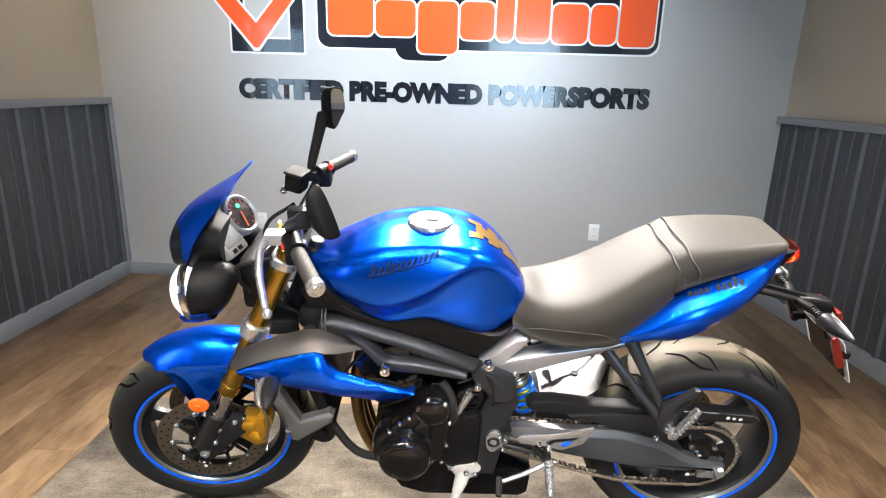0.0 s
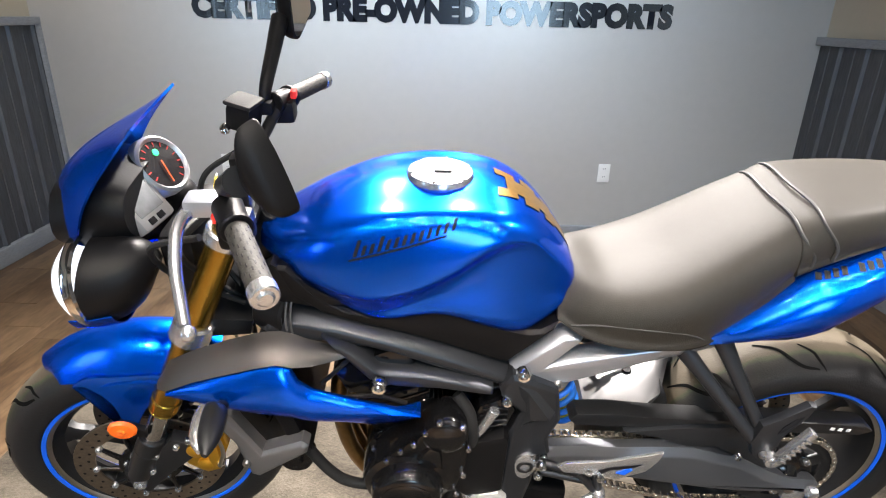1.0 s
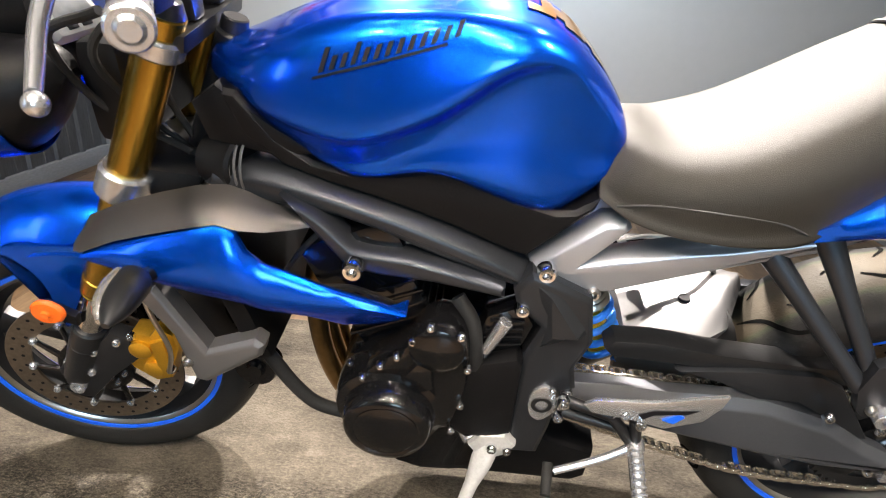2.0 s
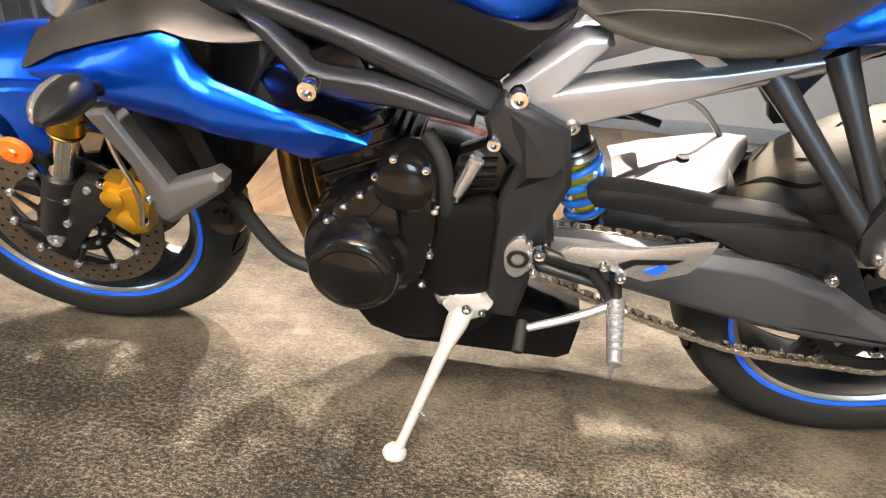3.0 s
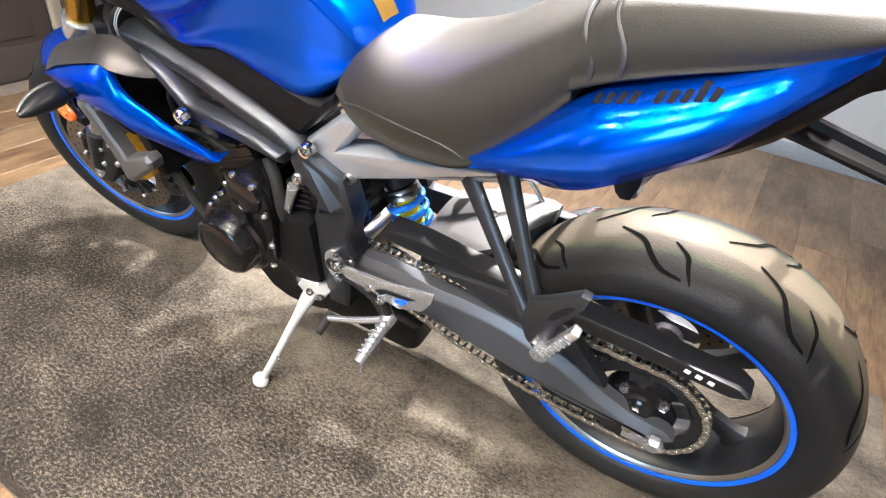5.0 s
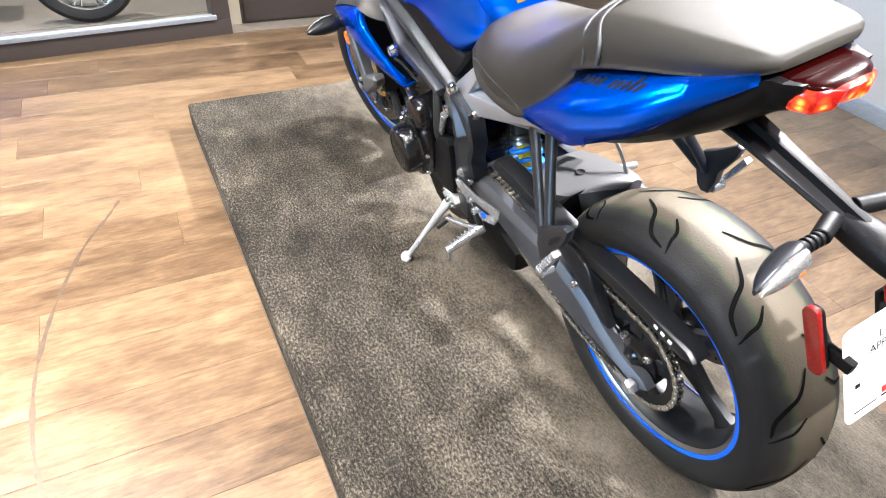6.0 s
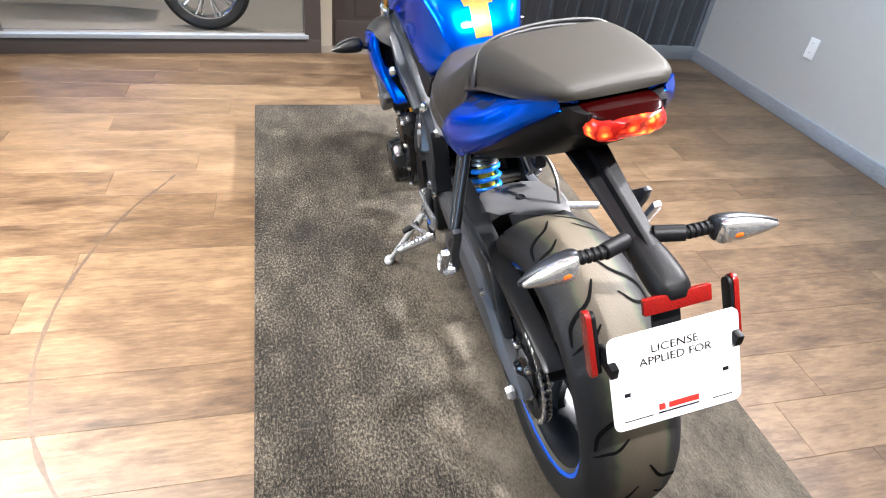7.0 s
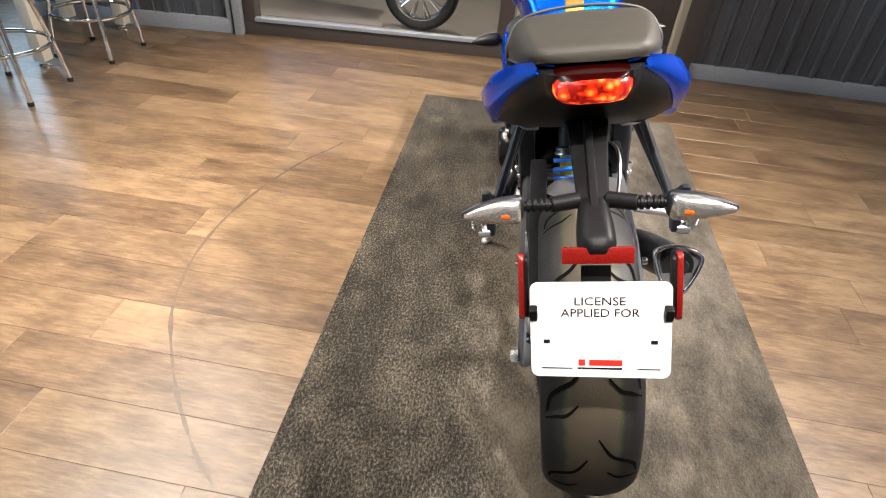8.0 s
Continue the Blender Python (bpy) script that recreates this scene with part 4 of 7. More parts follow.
bmesh.ops.transform(bm, matrix=face, verts=bm.verts)
part("tick_mark", bm, RED_PAINT, gauge)
bm = bmesh.new()
box(bm, (0.014, -0.004, 0.009), (0.042, 0.0022, 0.0015), 0, Matrix.Rotation(radians(-12), 4, "Z"))
bmesh.ops.transform(bm, matrix=face, verts=bm.verts)
part("needle", bm, ORANGE, gauge, "orange needle")
bm = bmesh.new()
lathe(bm, [(0.0, 0.0085), (0.006, 0.008), (0.0065, 0.0065)], (-0.022, 0.004, 0), 16, "w")
bmesh.ops.transform(bm, matrix=face, verts=bm.verts)
part("warning_light", bm, GREEN, gauge, "lit green warning light")
face2 = Matrix.Translation((-0.583, -0.03, 0.942)) @ Matrix.Rotation(radians(-17), 4, "Z") @ Matrix.Rotation(radians(56), 4, "Y")
bm = bmesh.new()
box(bm, (0.0, 0.0, -0.012), (0.088, 0.078, 0.036), 0.009)
bmesh.ops.transform(bm, matrix=face2, verts=bm.verts)
clock = P("display", bm, SILVER_TRIM, "silver-framed digital display")
bm = bmesh.new()
box(bm, (-0.008, -0.002, 0.006), (0.056, 0.058, 0.003), 0.001)
bmesh.ops.transform(bm, matrix=face2, verts=bm.verts)
part("screen", bm, LCD, clock, "grey lcd screen")
for y in (-0.016, 0.006):
    bm = bmesh.new()
    box(bm, (0.032, y, 0.0065), (0.011, 0.015, 0.003), 0.001)
    bmesh.ops.transform(bm, matrix=face2, verts=bm.verts)
    part("button", bm, DARK, clock)

# handlebar and its fittings
bm = bmesh.new()
tube(bm, [(-0.317, -0.365, 1.014), (-0.376, -0.235, 1.024), (-0.41, -0.14, 0.985), (-0.425, -0.06, 0.968), (-0.425, 0.06, 0.968), (-0.41, 0.14, 0.985), (-0.376, 0.235, 1.024), (-0.317, 0.365, 1.014)], 0.011, 14)
bar = P("handlebar", bm, BLACK_SATIN, "black tapered handlebar")
for s in (-1, 1):
    bm = bmesh.new()
    box(bm, (-0.425, s * 0.045, 0.962), (0.05, 0.035, 0.06), 0.006)
    part("bar_clamp", bm, BLACK_SATIN, bar)
for s in (-1, 1):
    d = (Vector((-0.315, s * 0.378, 1.014)) - Vector((-0.375, s * 0.24, 1.024))).normalized()
    e = Vector((-0.315, s * 0.378, 1.014))
    bm = bmesh.new()
    rod(bm, e - d * 0.138, e - d * 0.012, 0.0165, 0.0165, 24)
    grip = P("grip", bm, GRIP, "ribbed grey rubber grip with silver bar end")
    bm = bmesh.new()
    q = d.to_track_quat("Z", "Y").to_matrix()
    for k in range(11):
        for j in range(9):
            a = 2 * math.pi * (j + 0.5 * (k % 2)) / 9
            c = e - d * (0.024 + 0.0102 * k) + q @ Vector((0.0163 * math.cos(a), 0.0163 * math.sin(a), 0))
            box(bm, c, (0.0012, 0.0018, 0.0062), 0, (q @ Matrix.Rotation(a, 3, "Z")).to_4x4())
    tagged(part("grip_slot", bm, DARK, grip), "rows of short dark slots in the rubber", kind="stuff")
    bm = bmesh.new()
    rod(bm, e - d * 0.014, e + d * 0.006, 0.0182, 0.0182, 28)
    rod(bm, e + d * 0.005, e + d * 0.009, 0.012, 0.009, 20)
    part("bar_end", bm, ALU, grip, "machined silver bar end")
    bm = bmesh.new()
    rod(bm, e - d * 0.15, e - d * 0.137, 0.023, 0.023, 24)
    rod(bm, e - d * 0.2, e - d * 0.15, 0.022, 0.02, 20)
    box(bm, e - d * 0.172 + Vector((0.004, 0, -0.018)), (0.045, 0.05, 0.045), 0.01)
    sw = P("switch_block", bm, BLACK, "black handlebar switch block")
    bm = bmesh.new()
    if s > 0:
        box(bm, e - d * 0.165 + Vector((0.022, 0, 0.012)), (0.012, 0.022, 0.016), 0.003)
    else:
        box(bm, e - d * 0.185 + Vector((-0.012, -0.004, -0.006)), (0.022, 0.016, 0.014), 0.003)
    part("switch", bm, RED_PAINT, sw, "red switch")
    # lever with perch
    pv = e - d * 0.2 + Vector((-0.045, 0, 0.0))
    bm = bmesh.new()
    tube(bm, [pv + Vector((-0.005, 0.0, -0.004)), pv + Vector((-0.014, s * 0.035, -0.012)), pv + Vector((-0.008, s * 0.085, -0.038)), pv + Vector((0.008, s * 0.135, -0.066)), pv + Vector((0.016, s * 0.158, -0.078))], 0.0095, 12, 6, 0.0072)
    bmesh.ops.create_uvsphere(bm, u_segments=14, v_segments=10, radius=0.011, matrix=Matrix.Translation(pv + Vector((0.02, s * 0.165, -0.084))))
    lever = P("brake_lever" if s > 0 else "clutch_lever", bm, ALU, "polished silver hand lever")
    bm = bmesh.new()
    box(bm, pv + Vector((0.018, -s * 0.008, 0.0)), (0.06, 0.04, 0.026), 0.006)
    part("lever_perch", bm, SILVER if s < 0 else BLACK, lever, "pale cast lever perch" if s < 0 else "black lever perch")
# brake fluid reservoir on the right bar
bm = bmesh.new()
box(bm, (-0.441, 0.15, 1.023), (0.05, 0.054, 0.05), 0.01, Matrix.Rotation(radians(-18), 4, "Z") @ Matrix.Rotation(radians(10), 4, "Y"))
res = P("brake_reservoir", bm, BLACK, "black brake fluid reservoir")
bm = bmesh.new()
box(bm, (-0.437, 0.15, 1.05), (0.054, 0.058, 0.009), 0.004, Matrix.Rotation(radians(-18), 4, "Z") @ Matrix.Rotation(radians(10), 4, "Y"))
part("lid", bm, RUBBER, res)
bm = bmesh.new()
bolt(bm, (0, 0, 0), 0.01, 0.01)
bmesh.ops.translate(bm, verts=bm.verts, vec=(-0.474, 0.13, 1.005))
part("banjo_bolt", bm, CHROME, res)

# ignition key with a yellow tag
bm = bmesh.new()
rod(bm, (-0.462, -0.035, 0.925), (-0.455, -0.035, 0.972), 0.0022, 0.0022, 8)
box(bm, (-0.454, -0.037, 0.982), (0.004, 0.02, 0.022), 0.0018)
key = P("ignition_key", bm, STEEL, "steel ignition key in its lock")
bm = bmesh.new()
box(bm, (-0.446, -0.062, 0.985), (0.003, 0.024, 0.034), 0.0014, Matrix.Rotation(radians(24), 4, "X"))
part("key_tag", bm, YELLOW, key, "yellow plastic key tag")

# mirrors
for s in (-1, 1):
    base = Vector((-0.395 if s < 0 else -0.408, s * 0.185, 1.06))
    head = Vector((-0.308, s * 0.378, 1.16)) if s < 0 else Vector((-0.367, 0.365, 1.168))
    bm = bmesh.new()
    tube(bm, [base + Vector((0, 0, -0.03)), base + Vector((0.003, s * 0.015, 0.0)), base.lerp(head, 0.5) + Vector((-0.008, 0, -0.004)), head + Vector((-0.02, -s * 0.03, -0.015))], 0.0095, 12, 6, 0.0175)
    stem = P("mirror", bm, BLACK, "black wing mirror on a short stalk")
    bm = bmesh.new()
    shell = []
    out = [(-0.026, -0.01), (-0.024, 0.022), (-0.017, 0.047), (-0.007, 0.055), (0.011, 0.03), (0.027, -0.012), (0.031, -0.036), (0.02, -0.042), (-0.002, -0.036), (-0.019, -0.028)]
    if s > 0:
        out = [(-0.012, 0.058), (0.018, 0.054), (0.028, 0.04), (0.027, -0.008), (0.01, -0.028), (-0.016, -0.055), (-0.03, -0.05), (-0.027, -0.01), (-0.022, 0.03)]
    for du, f in ((0.03, 0.97), (0.026, 1.0), (0.0, 0.95), (-0.02, 0.72), (-0.032, 0.35)):
        shell.append([head + Vector((du if s > 0 or du > 0.02 else 0.02 + 0.5 * (du - 0.02), s * a * f, b * f)) for a, b in out])
    loft(bm, shell, 4, 3)
    tip = Matrix.Translation(head) @ Matrix.Rotation(radians(-s * 42), 4, "Z") @ Matrix.Rotation(radians(-8), 4, "Y") @ Matrix.Translation(-head)
    bmesh.ops.transform(bm, matrix=tip, verts=bm.verts)
    part("shell", bm, BLACK, stem)
    bm = bmesh.new()
    ring = [bm.verts.new(tip @ (head + Vector((0.0308, p.x, p.z)))) for p in spline([(s * a * 0.9, 0, b * 0.9) for a, b in out], 4, True)]
    bm.faces.new(ring)
    part("glass", bm, MIRROR, stem, "mirror glass")

STEERED = [o for o in bpy.data.objects if o.parent == bike and not o.name.startswith(("steering_head", "rear_wheel"))]
AXIS = Vector((0.408, 0, 0.913))
PIVOT = Vector((-0.40, 0, 0.83))
turned = Matrix.Translation(PIVOT) @ Matrix.Rotation(radians(4.0), 4, AXIS) @ Matrix.Translation(-PIVOT)
for o in STEERED:
    o.matrix_basis = turned @ o.matrix_basis
# the fork stands a little flatter than its upper fittings
swept = Matrix.Translation((-0.45, 0, 0.89)) @ Matrix.Rotation(radians(1.3), 4, "Y") @ Matrix.Translation((0.45, 0, -0.89))
for o in STEERED:
    if o.name.split(".")[0] in ("front_wheel", "fork_leg", "brake_caliper", "side_reflector", "front_axle", "front_mudguard"):
        o.matrix_basis = turned @ swept @ turned.inverted() @ o.matrix_basis
hub_at = turned @ swept @ Vector((FU, 0, FW))
front.matrix_basis = Matrix.Translation(hub_at) @ Matrix.Rotation(radians(5.0), 4, AXIS) @ Matrix.Translation(-hub_at) @ front.matrix_basis

# ---- tank, seat, tail ----
TANK = [
    (-0.392, [(0, 0.897), (0.03, 0.895), (0.048, 0.888), (0.055, 0.873), (0.053, 0.865), (0.048, 0.858), (0.035, 0.852), (0.02, 0.847), (0, 0.845)]),
    (-0.35, [(0, 0.913), (0.05, 0.91), (0.085, 0.9), (0.1, 0.88), (0.098, 0.862), (0.092, 0.853), (0.08, 0.845), (0.05, 0.838), (0, 0.835)]),
    (-0.28, [(0, 0.943), (0.065, 0.939), (0.115, 0.927), (0.137, 0.893), (0.141, 0.85), (0.133, 0.834), (0.12, 0.815), (0.094, 0.8), (0, 0.795)]),
    (-0.19, [(0, 0.972), (0.082, 0.965), (0.126, 0.957), (0.15, 0.91), (0.161, 0.84), (0.15, 0.819), (0.136, 0.79), (0.118, 0.763), (0, 0.757)]),
    (-0.09, [(0, 0.984), (0.087, 0.975), (0.128, 0.97), (0.149, 0.935), (0.161, 0.872), (0.144, 0.85), (0.135, 0.82), (0.128, 0.779), (0, 0.77)]),
    (0.0, [(0, 0.976), (0.08, 0.969), (0.114, 0.966), (0.135, 0.954), (0.149, 0.927), (0.134, 0.903), (0.13, 0.845), (0.128, 0.752), (0, 0.745)]),
    (0.06, [(0, 0.95), (0.062, 0.949), (0.097, 0.944), (0.115, 0.937), (0.126, 0.925), (0.122, 0.905), (0.122, 0.84), (0.12, 0.733), (0, 0.728)]),
    (0.105, [(0, 0.913), (0.055, 0.911), (0.08, 0.907), (0.095, 0.9), (0.105, 0.885), (0.106, 0.865), (0.107, 0.815), (0.106, 0.752), (0, 0.748)]),
    (0.145, [(0, 0.862), (0.045, 0.86), (0.065, 0.856), (0.077, 0.849), (0.085, 0.838), (0.086, 0.825), (0.086, 0.803), (0.084, 0.78), (0, 0.775)]),
    (0.163, [(0, 0.825), (0.03, 0.823), (0.043, 0.82), (0.052, 0.816), (0.058, 0.809), (0.058, 0.803), (0.055, 0.796), (0.05, 0.79), (0, 0.785)])]
bm = bmesh.new()
loft(bm, [halves(u, h) for u, h in TANK], 5, 6)
from mathutils.bvhtree import BVHTree
bmesh.ops.recalc_face_normals(bm, faces=bm.faces)
TANK_TREE = BVHTree.FromBMesh(bm)
tank = P("fuel_tank", bm, BLUE, "glossy candy blue fuel tank", 60)


def lay(tree, pts, way, lift=0.0012):
    """Points dropped onto a skin along a direction."""
    out = []
    for p in pts:
        hit, n, *_ = tree.ray_cast(Vector(p), Vector(way))
        if hit is not None:
            out.append(hit - Vector(way).normalized() * lift)
    return out


def decal(tree, outline, way, to3, name, mat, parent, label="", lift=0.0012, steps=5):
    """A thin film on a curved skin, from a quad of plane points laid on as a grid."""
    a, b, c, d = [Vector(p) for p in outline]
    bm = bmesh.new()
    n = max(2, steps)
    rows = []
    for i in range(n + 1):
        row = []
        for j in range(3):
            f, g = i / n, j / 2
            q = (a * (1 - f) + b * f) * (1 - g) + (d * (1 - f) + c * f) * g
            got = lay(tree, [to3(q)], way, lift)
            if not got:
                bm.free()
                return None
            row.append(bm.verts.new(got[0]))
        rows.append(row)
    skin(bm, rows, closed=False, cap=False)
    return part(name, bm, mat, parent, label)


side = lambda q: (q.x, -0.4, q.y)
top = lambda q: (q.x, q.y, 1.2)
# slanted dark bars of the tank badge, with its underline
for s in (-1, 1):
    sd = (lambda q, s=s: (q.x, s * 0.4, q.y))
    wy = (0, -s, 0)
    base = lambda x: 0.9 + (x + 0.2286) * 0.31

    def stroke(x, lo, hi, wd=0.0048):
        """One slanted upright of the badge."""
        b = base(x)
        decal(TANK_TREE, [(x + lo * 0.32, b + lo), (x + wd + lo * 0.32, b + lo + 0.31 * wd), (x + wd + hi * 0.32, b + hi + 0.31 * wd), (x + hi * 0.32, b + hi)], wy, sd, "badge_bar", DARK, tank, lift=0.0018, steps=2)

    def dash(x0, x1, h, th=0.0038):
        """One bar along the badge."""
        decal(TANK_TREE, [(x0 + h * 0.32, base(x0) + h), (x1 + h * 0.32, base(x1) + h), (x1 + h * 0.32, base(x1) + h + th), (x0 + h * 0.32, base(x0) + h + th)], wy, sd, "badge_bar", DARK, tank, lift=0.0018, steps=3)

    for k, tall in enumerate((0.03, 0.019, 0.019, 0.027, 0.019, 0.019, 0.019, 0.019, 0.019, 0.019, 0.019, 0.031, 0.019)):
        stroke(-0.2236 + 0.0128 * k, 0.0035, tall, 0.0058)
    dash(-0.2286, -0.075, -0.003, 0.003)

# filler cap
cap_m = Matrix.Translation((-0.085, 0, 0.979)) @ Matrix.Rotation(radians(1), 4, "Y")
bm = bmesh.new()
lathe(bm, [(0.0, 0.010), (0.02, 0.010), (0.022, 0.008), (0.04, 0.008), (0.046, 0.011), (0.054, 0.010), (0.058, 0.004), (0.058, -0.012)], (0, 0, 0), 48, "w")
bmesh.ops.transform(bm, matrix=cap_m, verts=bm.verts)
cap = part("filler_cap", bm, ALU, tank, "round silver fuel filler cap")
bm = bmesh.new()
box(bm, (0.004, 0, 0.011), (0.03, 0.018, 0.004), 0.0015)
bmesh.ops.transform(bm, matrix=cap_m, verts=bm.verts)
part("lock_flap", bm, DARK, cap)
for k in range(6):
    a = 2 * math.pi * k / 6 + 0.3
    bm = bmesh.new()
    lathe(bm, [(0.0, 0.0125), (0.0035, 0.0125), (0.004, 0.009)], (0.0505 * math.cos(a), 0.0505 * math.sin(a), 0), 10, "w")
    bmesh.ops.transform(bm, matrix=cap_m, verts=bm.verts)
    part("cap_screw", bm, CHROME, cap)

# gold protector strips on the tank's back
for y0, y1, x0, x1 in ((-0.026, 0.026, 0.03, 0.158), (0.026, 0.054, 0.012, 0.048), (-0.054, -0.026, 0.012, 0.048), (0.026, 0.05, 0.06, 0.088), (-0.05, -0.026, 0.06, 0.088), (0.026, 0.042, 0.098, 0.118), (-0.042, -0.026, 0.098, 0.118)):
    decal(TANK_TREE, [(x0, y0), (x1, y0 * 0.8), (x1, y1 * 0.8), (x0, y1)], (0, 0, -1), top, "tank_protector", WARM_GOLD, tank, "gold tank protector strip", 0.002, 14)

SEAT = [
    (0.128, [(0, 0.828), (0.035, 0.826), (0.065, 0.812), (0.09, 0.79), (0.105, 0.77), (0.108, 0.755), (0, 0.755)]),
    (0.17, [(0, 0.826), (0.05, 0.824), (0.09, 0.812), (0.12, 0.783), (0.13, 0.752), (0.128, 0.735), (0, 0.735)]),
    (0.23, [(0, 0.818), (0.07, 0.818), (0.12, 0.808), (0.146, 0.78), (0.15, 0.745), (0.145, 0.727), (0, 0.727)]),
    (0.31, [(0, 0.842), (0.08, 0.842), (0.135, 0.828), (0.16, 0.792), (0.158, 0.745), (0.15, 0.725), (0, 0.725)]),
    (0.38, [(0, 0.884), (0.08, 0.882), (0.132, 0.866), (0.158, 0.82), (0.158, 0.765), (0.148, 0.735), (0, 0.735)]),
    (0.44, [(0, 0.924), (0.08, 0.921), (0.125, 0.905), (0.148, 0.86), (0.15, 0.815), (0.14, 0.79), (0, 0.785)]),
    (0.5, [(0, 0.962), (0.08, 0.958), (0.118, 0.942), (0.138, 0.91), (0.138, 0.88), (0.13, 0.86), (0, 0.855)])]
bm = bmesh.new()
loft(bm, [halves(u, h) for u, h in SEAT], 4, 6)
bmesh.ops.recalc_face_normals(bm, faces=bm.faces)
SEAT_TREE = BVHTree.FromBMesh(bm)
seat = P("rider_seat", bm, VINYL, "dark grey grained vinyl rider seat", 60)
for s in (-1, 1):
    bm = bmesh.new()
    pts = lay(SEAT_TREE, [(u, s * 0.4, w) for u, w in ((0.15, 0.752), (0.2, 0.765), (0.27, 0.77), (0.34, 0.765), (0.39, 0.745))], (0, -s, 0), 0.0)
    tube(bm, pts, 0.0016, 6, 8)
    part("seam", bm, PIPING, seat)

PILLION = [
    (0.497, [(0, 0.958), (0.08, 0.956), (0.115, 0.942), (0.134, 0.916), (0.137, 0.892), (0.13, 0.874), (0, 0.868)]),
    (0.53, [(0, 0.976), (0.085, 0.974), (0.117, 0.962), (0.132, 0.932), (0.134, 0.906), (0.127, 0.891), (0, 0.887)]),
    (0.6, [(0, 0.986), (0.084, 0.984), (0.11, 0.975), (0.124, 0.948), (0.126, 0.926), (0.118, 0.916), (0, 0.911)]),
    (0.68, [(0, 0.99), (0.078, 0.989), (0.099, 0.983), (0.111, 0.963), (0.112, 0.945), (0.104, 0.938), (0, 0.935)]),
    (0.74, [(0, 0.992), (0.07, 0.991), (0.086, 0.987), (0.096, 0.974), (0.095, 0.961), (0.087, 0.956), (0, 0.954)]),
    (0.767, [(0, 0.99), (0.062, 0.989), (0.076, 0.986), (0.082, 0.978), (0.08, 0.969), (0.072, 0.965), (0, 0.964)]),
    (0.777, [(0, 0.983), (0.05, 0.982), (0.062, 0.981), (0.067, 0.977), (0.064, 0.972), (0.056, 0.969), (0, 0.968)])]
bm = bmesh.new()
loft(bm, [halves(u, h) for u, h in PILLION], 4, 6)
bmesh.ops.recalc_face_normals(bm, faces=bm.faces)
pillion = P("pillion_seat", bm, VINYL, "dark grey vinyl pillion seat with piped front edge", 60)
for x in (0.499, 0.53):
    bm = bmesh.new()
    ring = [Vector((0.0, v, w)) for v, w in ((-0.136, 0.888), (-0.134, 0.914), (-0.115, 0.943), (-0.075, 0.959), (0, 0.963), (0.075, 0.959), (0.115, 0.943), (0.134, 0.914), (0.136, 0.888))]
    d = 0.0 if x < 0.51 else 0.019
    tube(bm, [p + Vector((x - 0.012 * (1 - abs(p.y) / 0.134) + (0.018 if abs(p.y) > 0.12 else 0.0), 0, d)) for p in ring], 0.0032 if x < 0.51 else 0.003, 8, 6)
    part("piping", bm, PIPING, pillion)

BLUE_TAIL = [(0.385, (0.14, 0.758), (0.154, 0.75), (0.148, 0.742)), (0.45, (0.142, 0.815), (0.178, 0.786), (0.158, 0.755)), (0.52, (0.132, 0.878), (0.189, 0.826), (0.165, 0.766)), (0.575, (0.124, 0.902), (0.187, 0.856), (0.17, 0.798)),
             (0.66, (0.118, 0.932), (0.165, 0.896), (0.152, 0.856)), (0.72, (0.099, 0.954), (0.124, 0.935), (0.117, 0.91)), (0.765, (0.072, 0.966), (0.078, 0.96), (0.075, 0.95))]
for s in (-1, 1):
    bm = bmesh.new()
    lines = []
    for j in range(3):
        lines.append(spline([(r[0], s * r[1 + j][0], r[1 + j][1]) for r in BLUE_TAIL], 5))
    rows = []
    for a, b, c in zip(*lines):
        mid1, mid2 = a.lerp(b, 0.5) + Vector((0, s * 0.009, 0.006)), b.lerp(c, 0.5) + Vector((0, s * 0.005, -0.003))
        inner_top, inner_low = a + Vector((0, -s * 0.02, -0.004)), c + Vector((0, -s * 0.03, 0.004))
        rows.append([bm.verts.new(q) for q in (inner_top, a, mid1, b, mid2, c, inner_low)])
    skin(bm, rows, closed=False, cap=False)
    bmesh.ops.recalc_face_normals(bm, faces=bm.faces)
    tree = BVHTree.FromBMesh(bm)
    bmesh.ops.solidify(bm, geom=list(bm.faces), thickness=0.003)
    tail = P("tail_panel", bm, BLUE, "glossy blue tail side panel", 62)
    sd = (lambda q, s=s: (q.x, s * 0.4, q.y))
    for k in range(11):
        x = 0.515 + 0.0125 * k
        w = 0.872 + (x - 0.515) * 0.33
        decal(tree, [(x, w), (x + 0.008, w + 0.002), (x + 0.011, w + (0.013 if k in (0, 5, 9) else 0.009)), (x + 0.003, w + (0.012 if k in (0, 5, 9) else 0.008))], (0, -s, 0), sd, "badge_bar", DARK, tail, steps=3)

bm = bmesh.new()
loft(bm, [halves(u, h) for u, h in (
    (0.44, [(0, 0.808), (0.09, 0.798), (0.137, 0.773), (0.112, 0.743), (0, 0.738)]),
    (0.53, [(0, 0.87), (0.1, 0.86), (0.162, 0.8), (0.132, 0.768), (0, 0.758)]),
    (0.62, [(0, 0.918), (0.09, 0.908), (0.157, 0.848), (0.122, 0.806), (0, 0.796)]),
    (0.71, [(0, 0.955), (0.088, 0.948), (0.124, 0.906), (0.104, 0.862), (0, 0.846)]),
    (0.765, [(0, 0.958), (0.066, 0.958), (0.076, 0.95), (0.064, 0.91), (0, 0.895)]),
    (0.786, [(0, 0.955), (0.058, 0.959), (0.066, 0.953), (0.056, 0.922), (0, 0.908)]),
    (0.804, [(0, 0.952), (0.052, 0.961), (0.056, 0.958), (0.05, 0.948), (0, 0.94)]))], 2, 3)
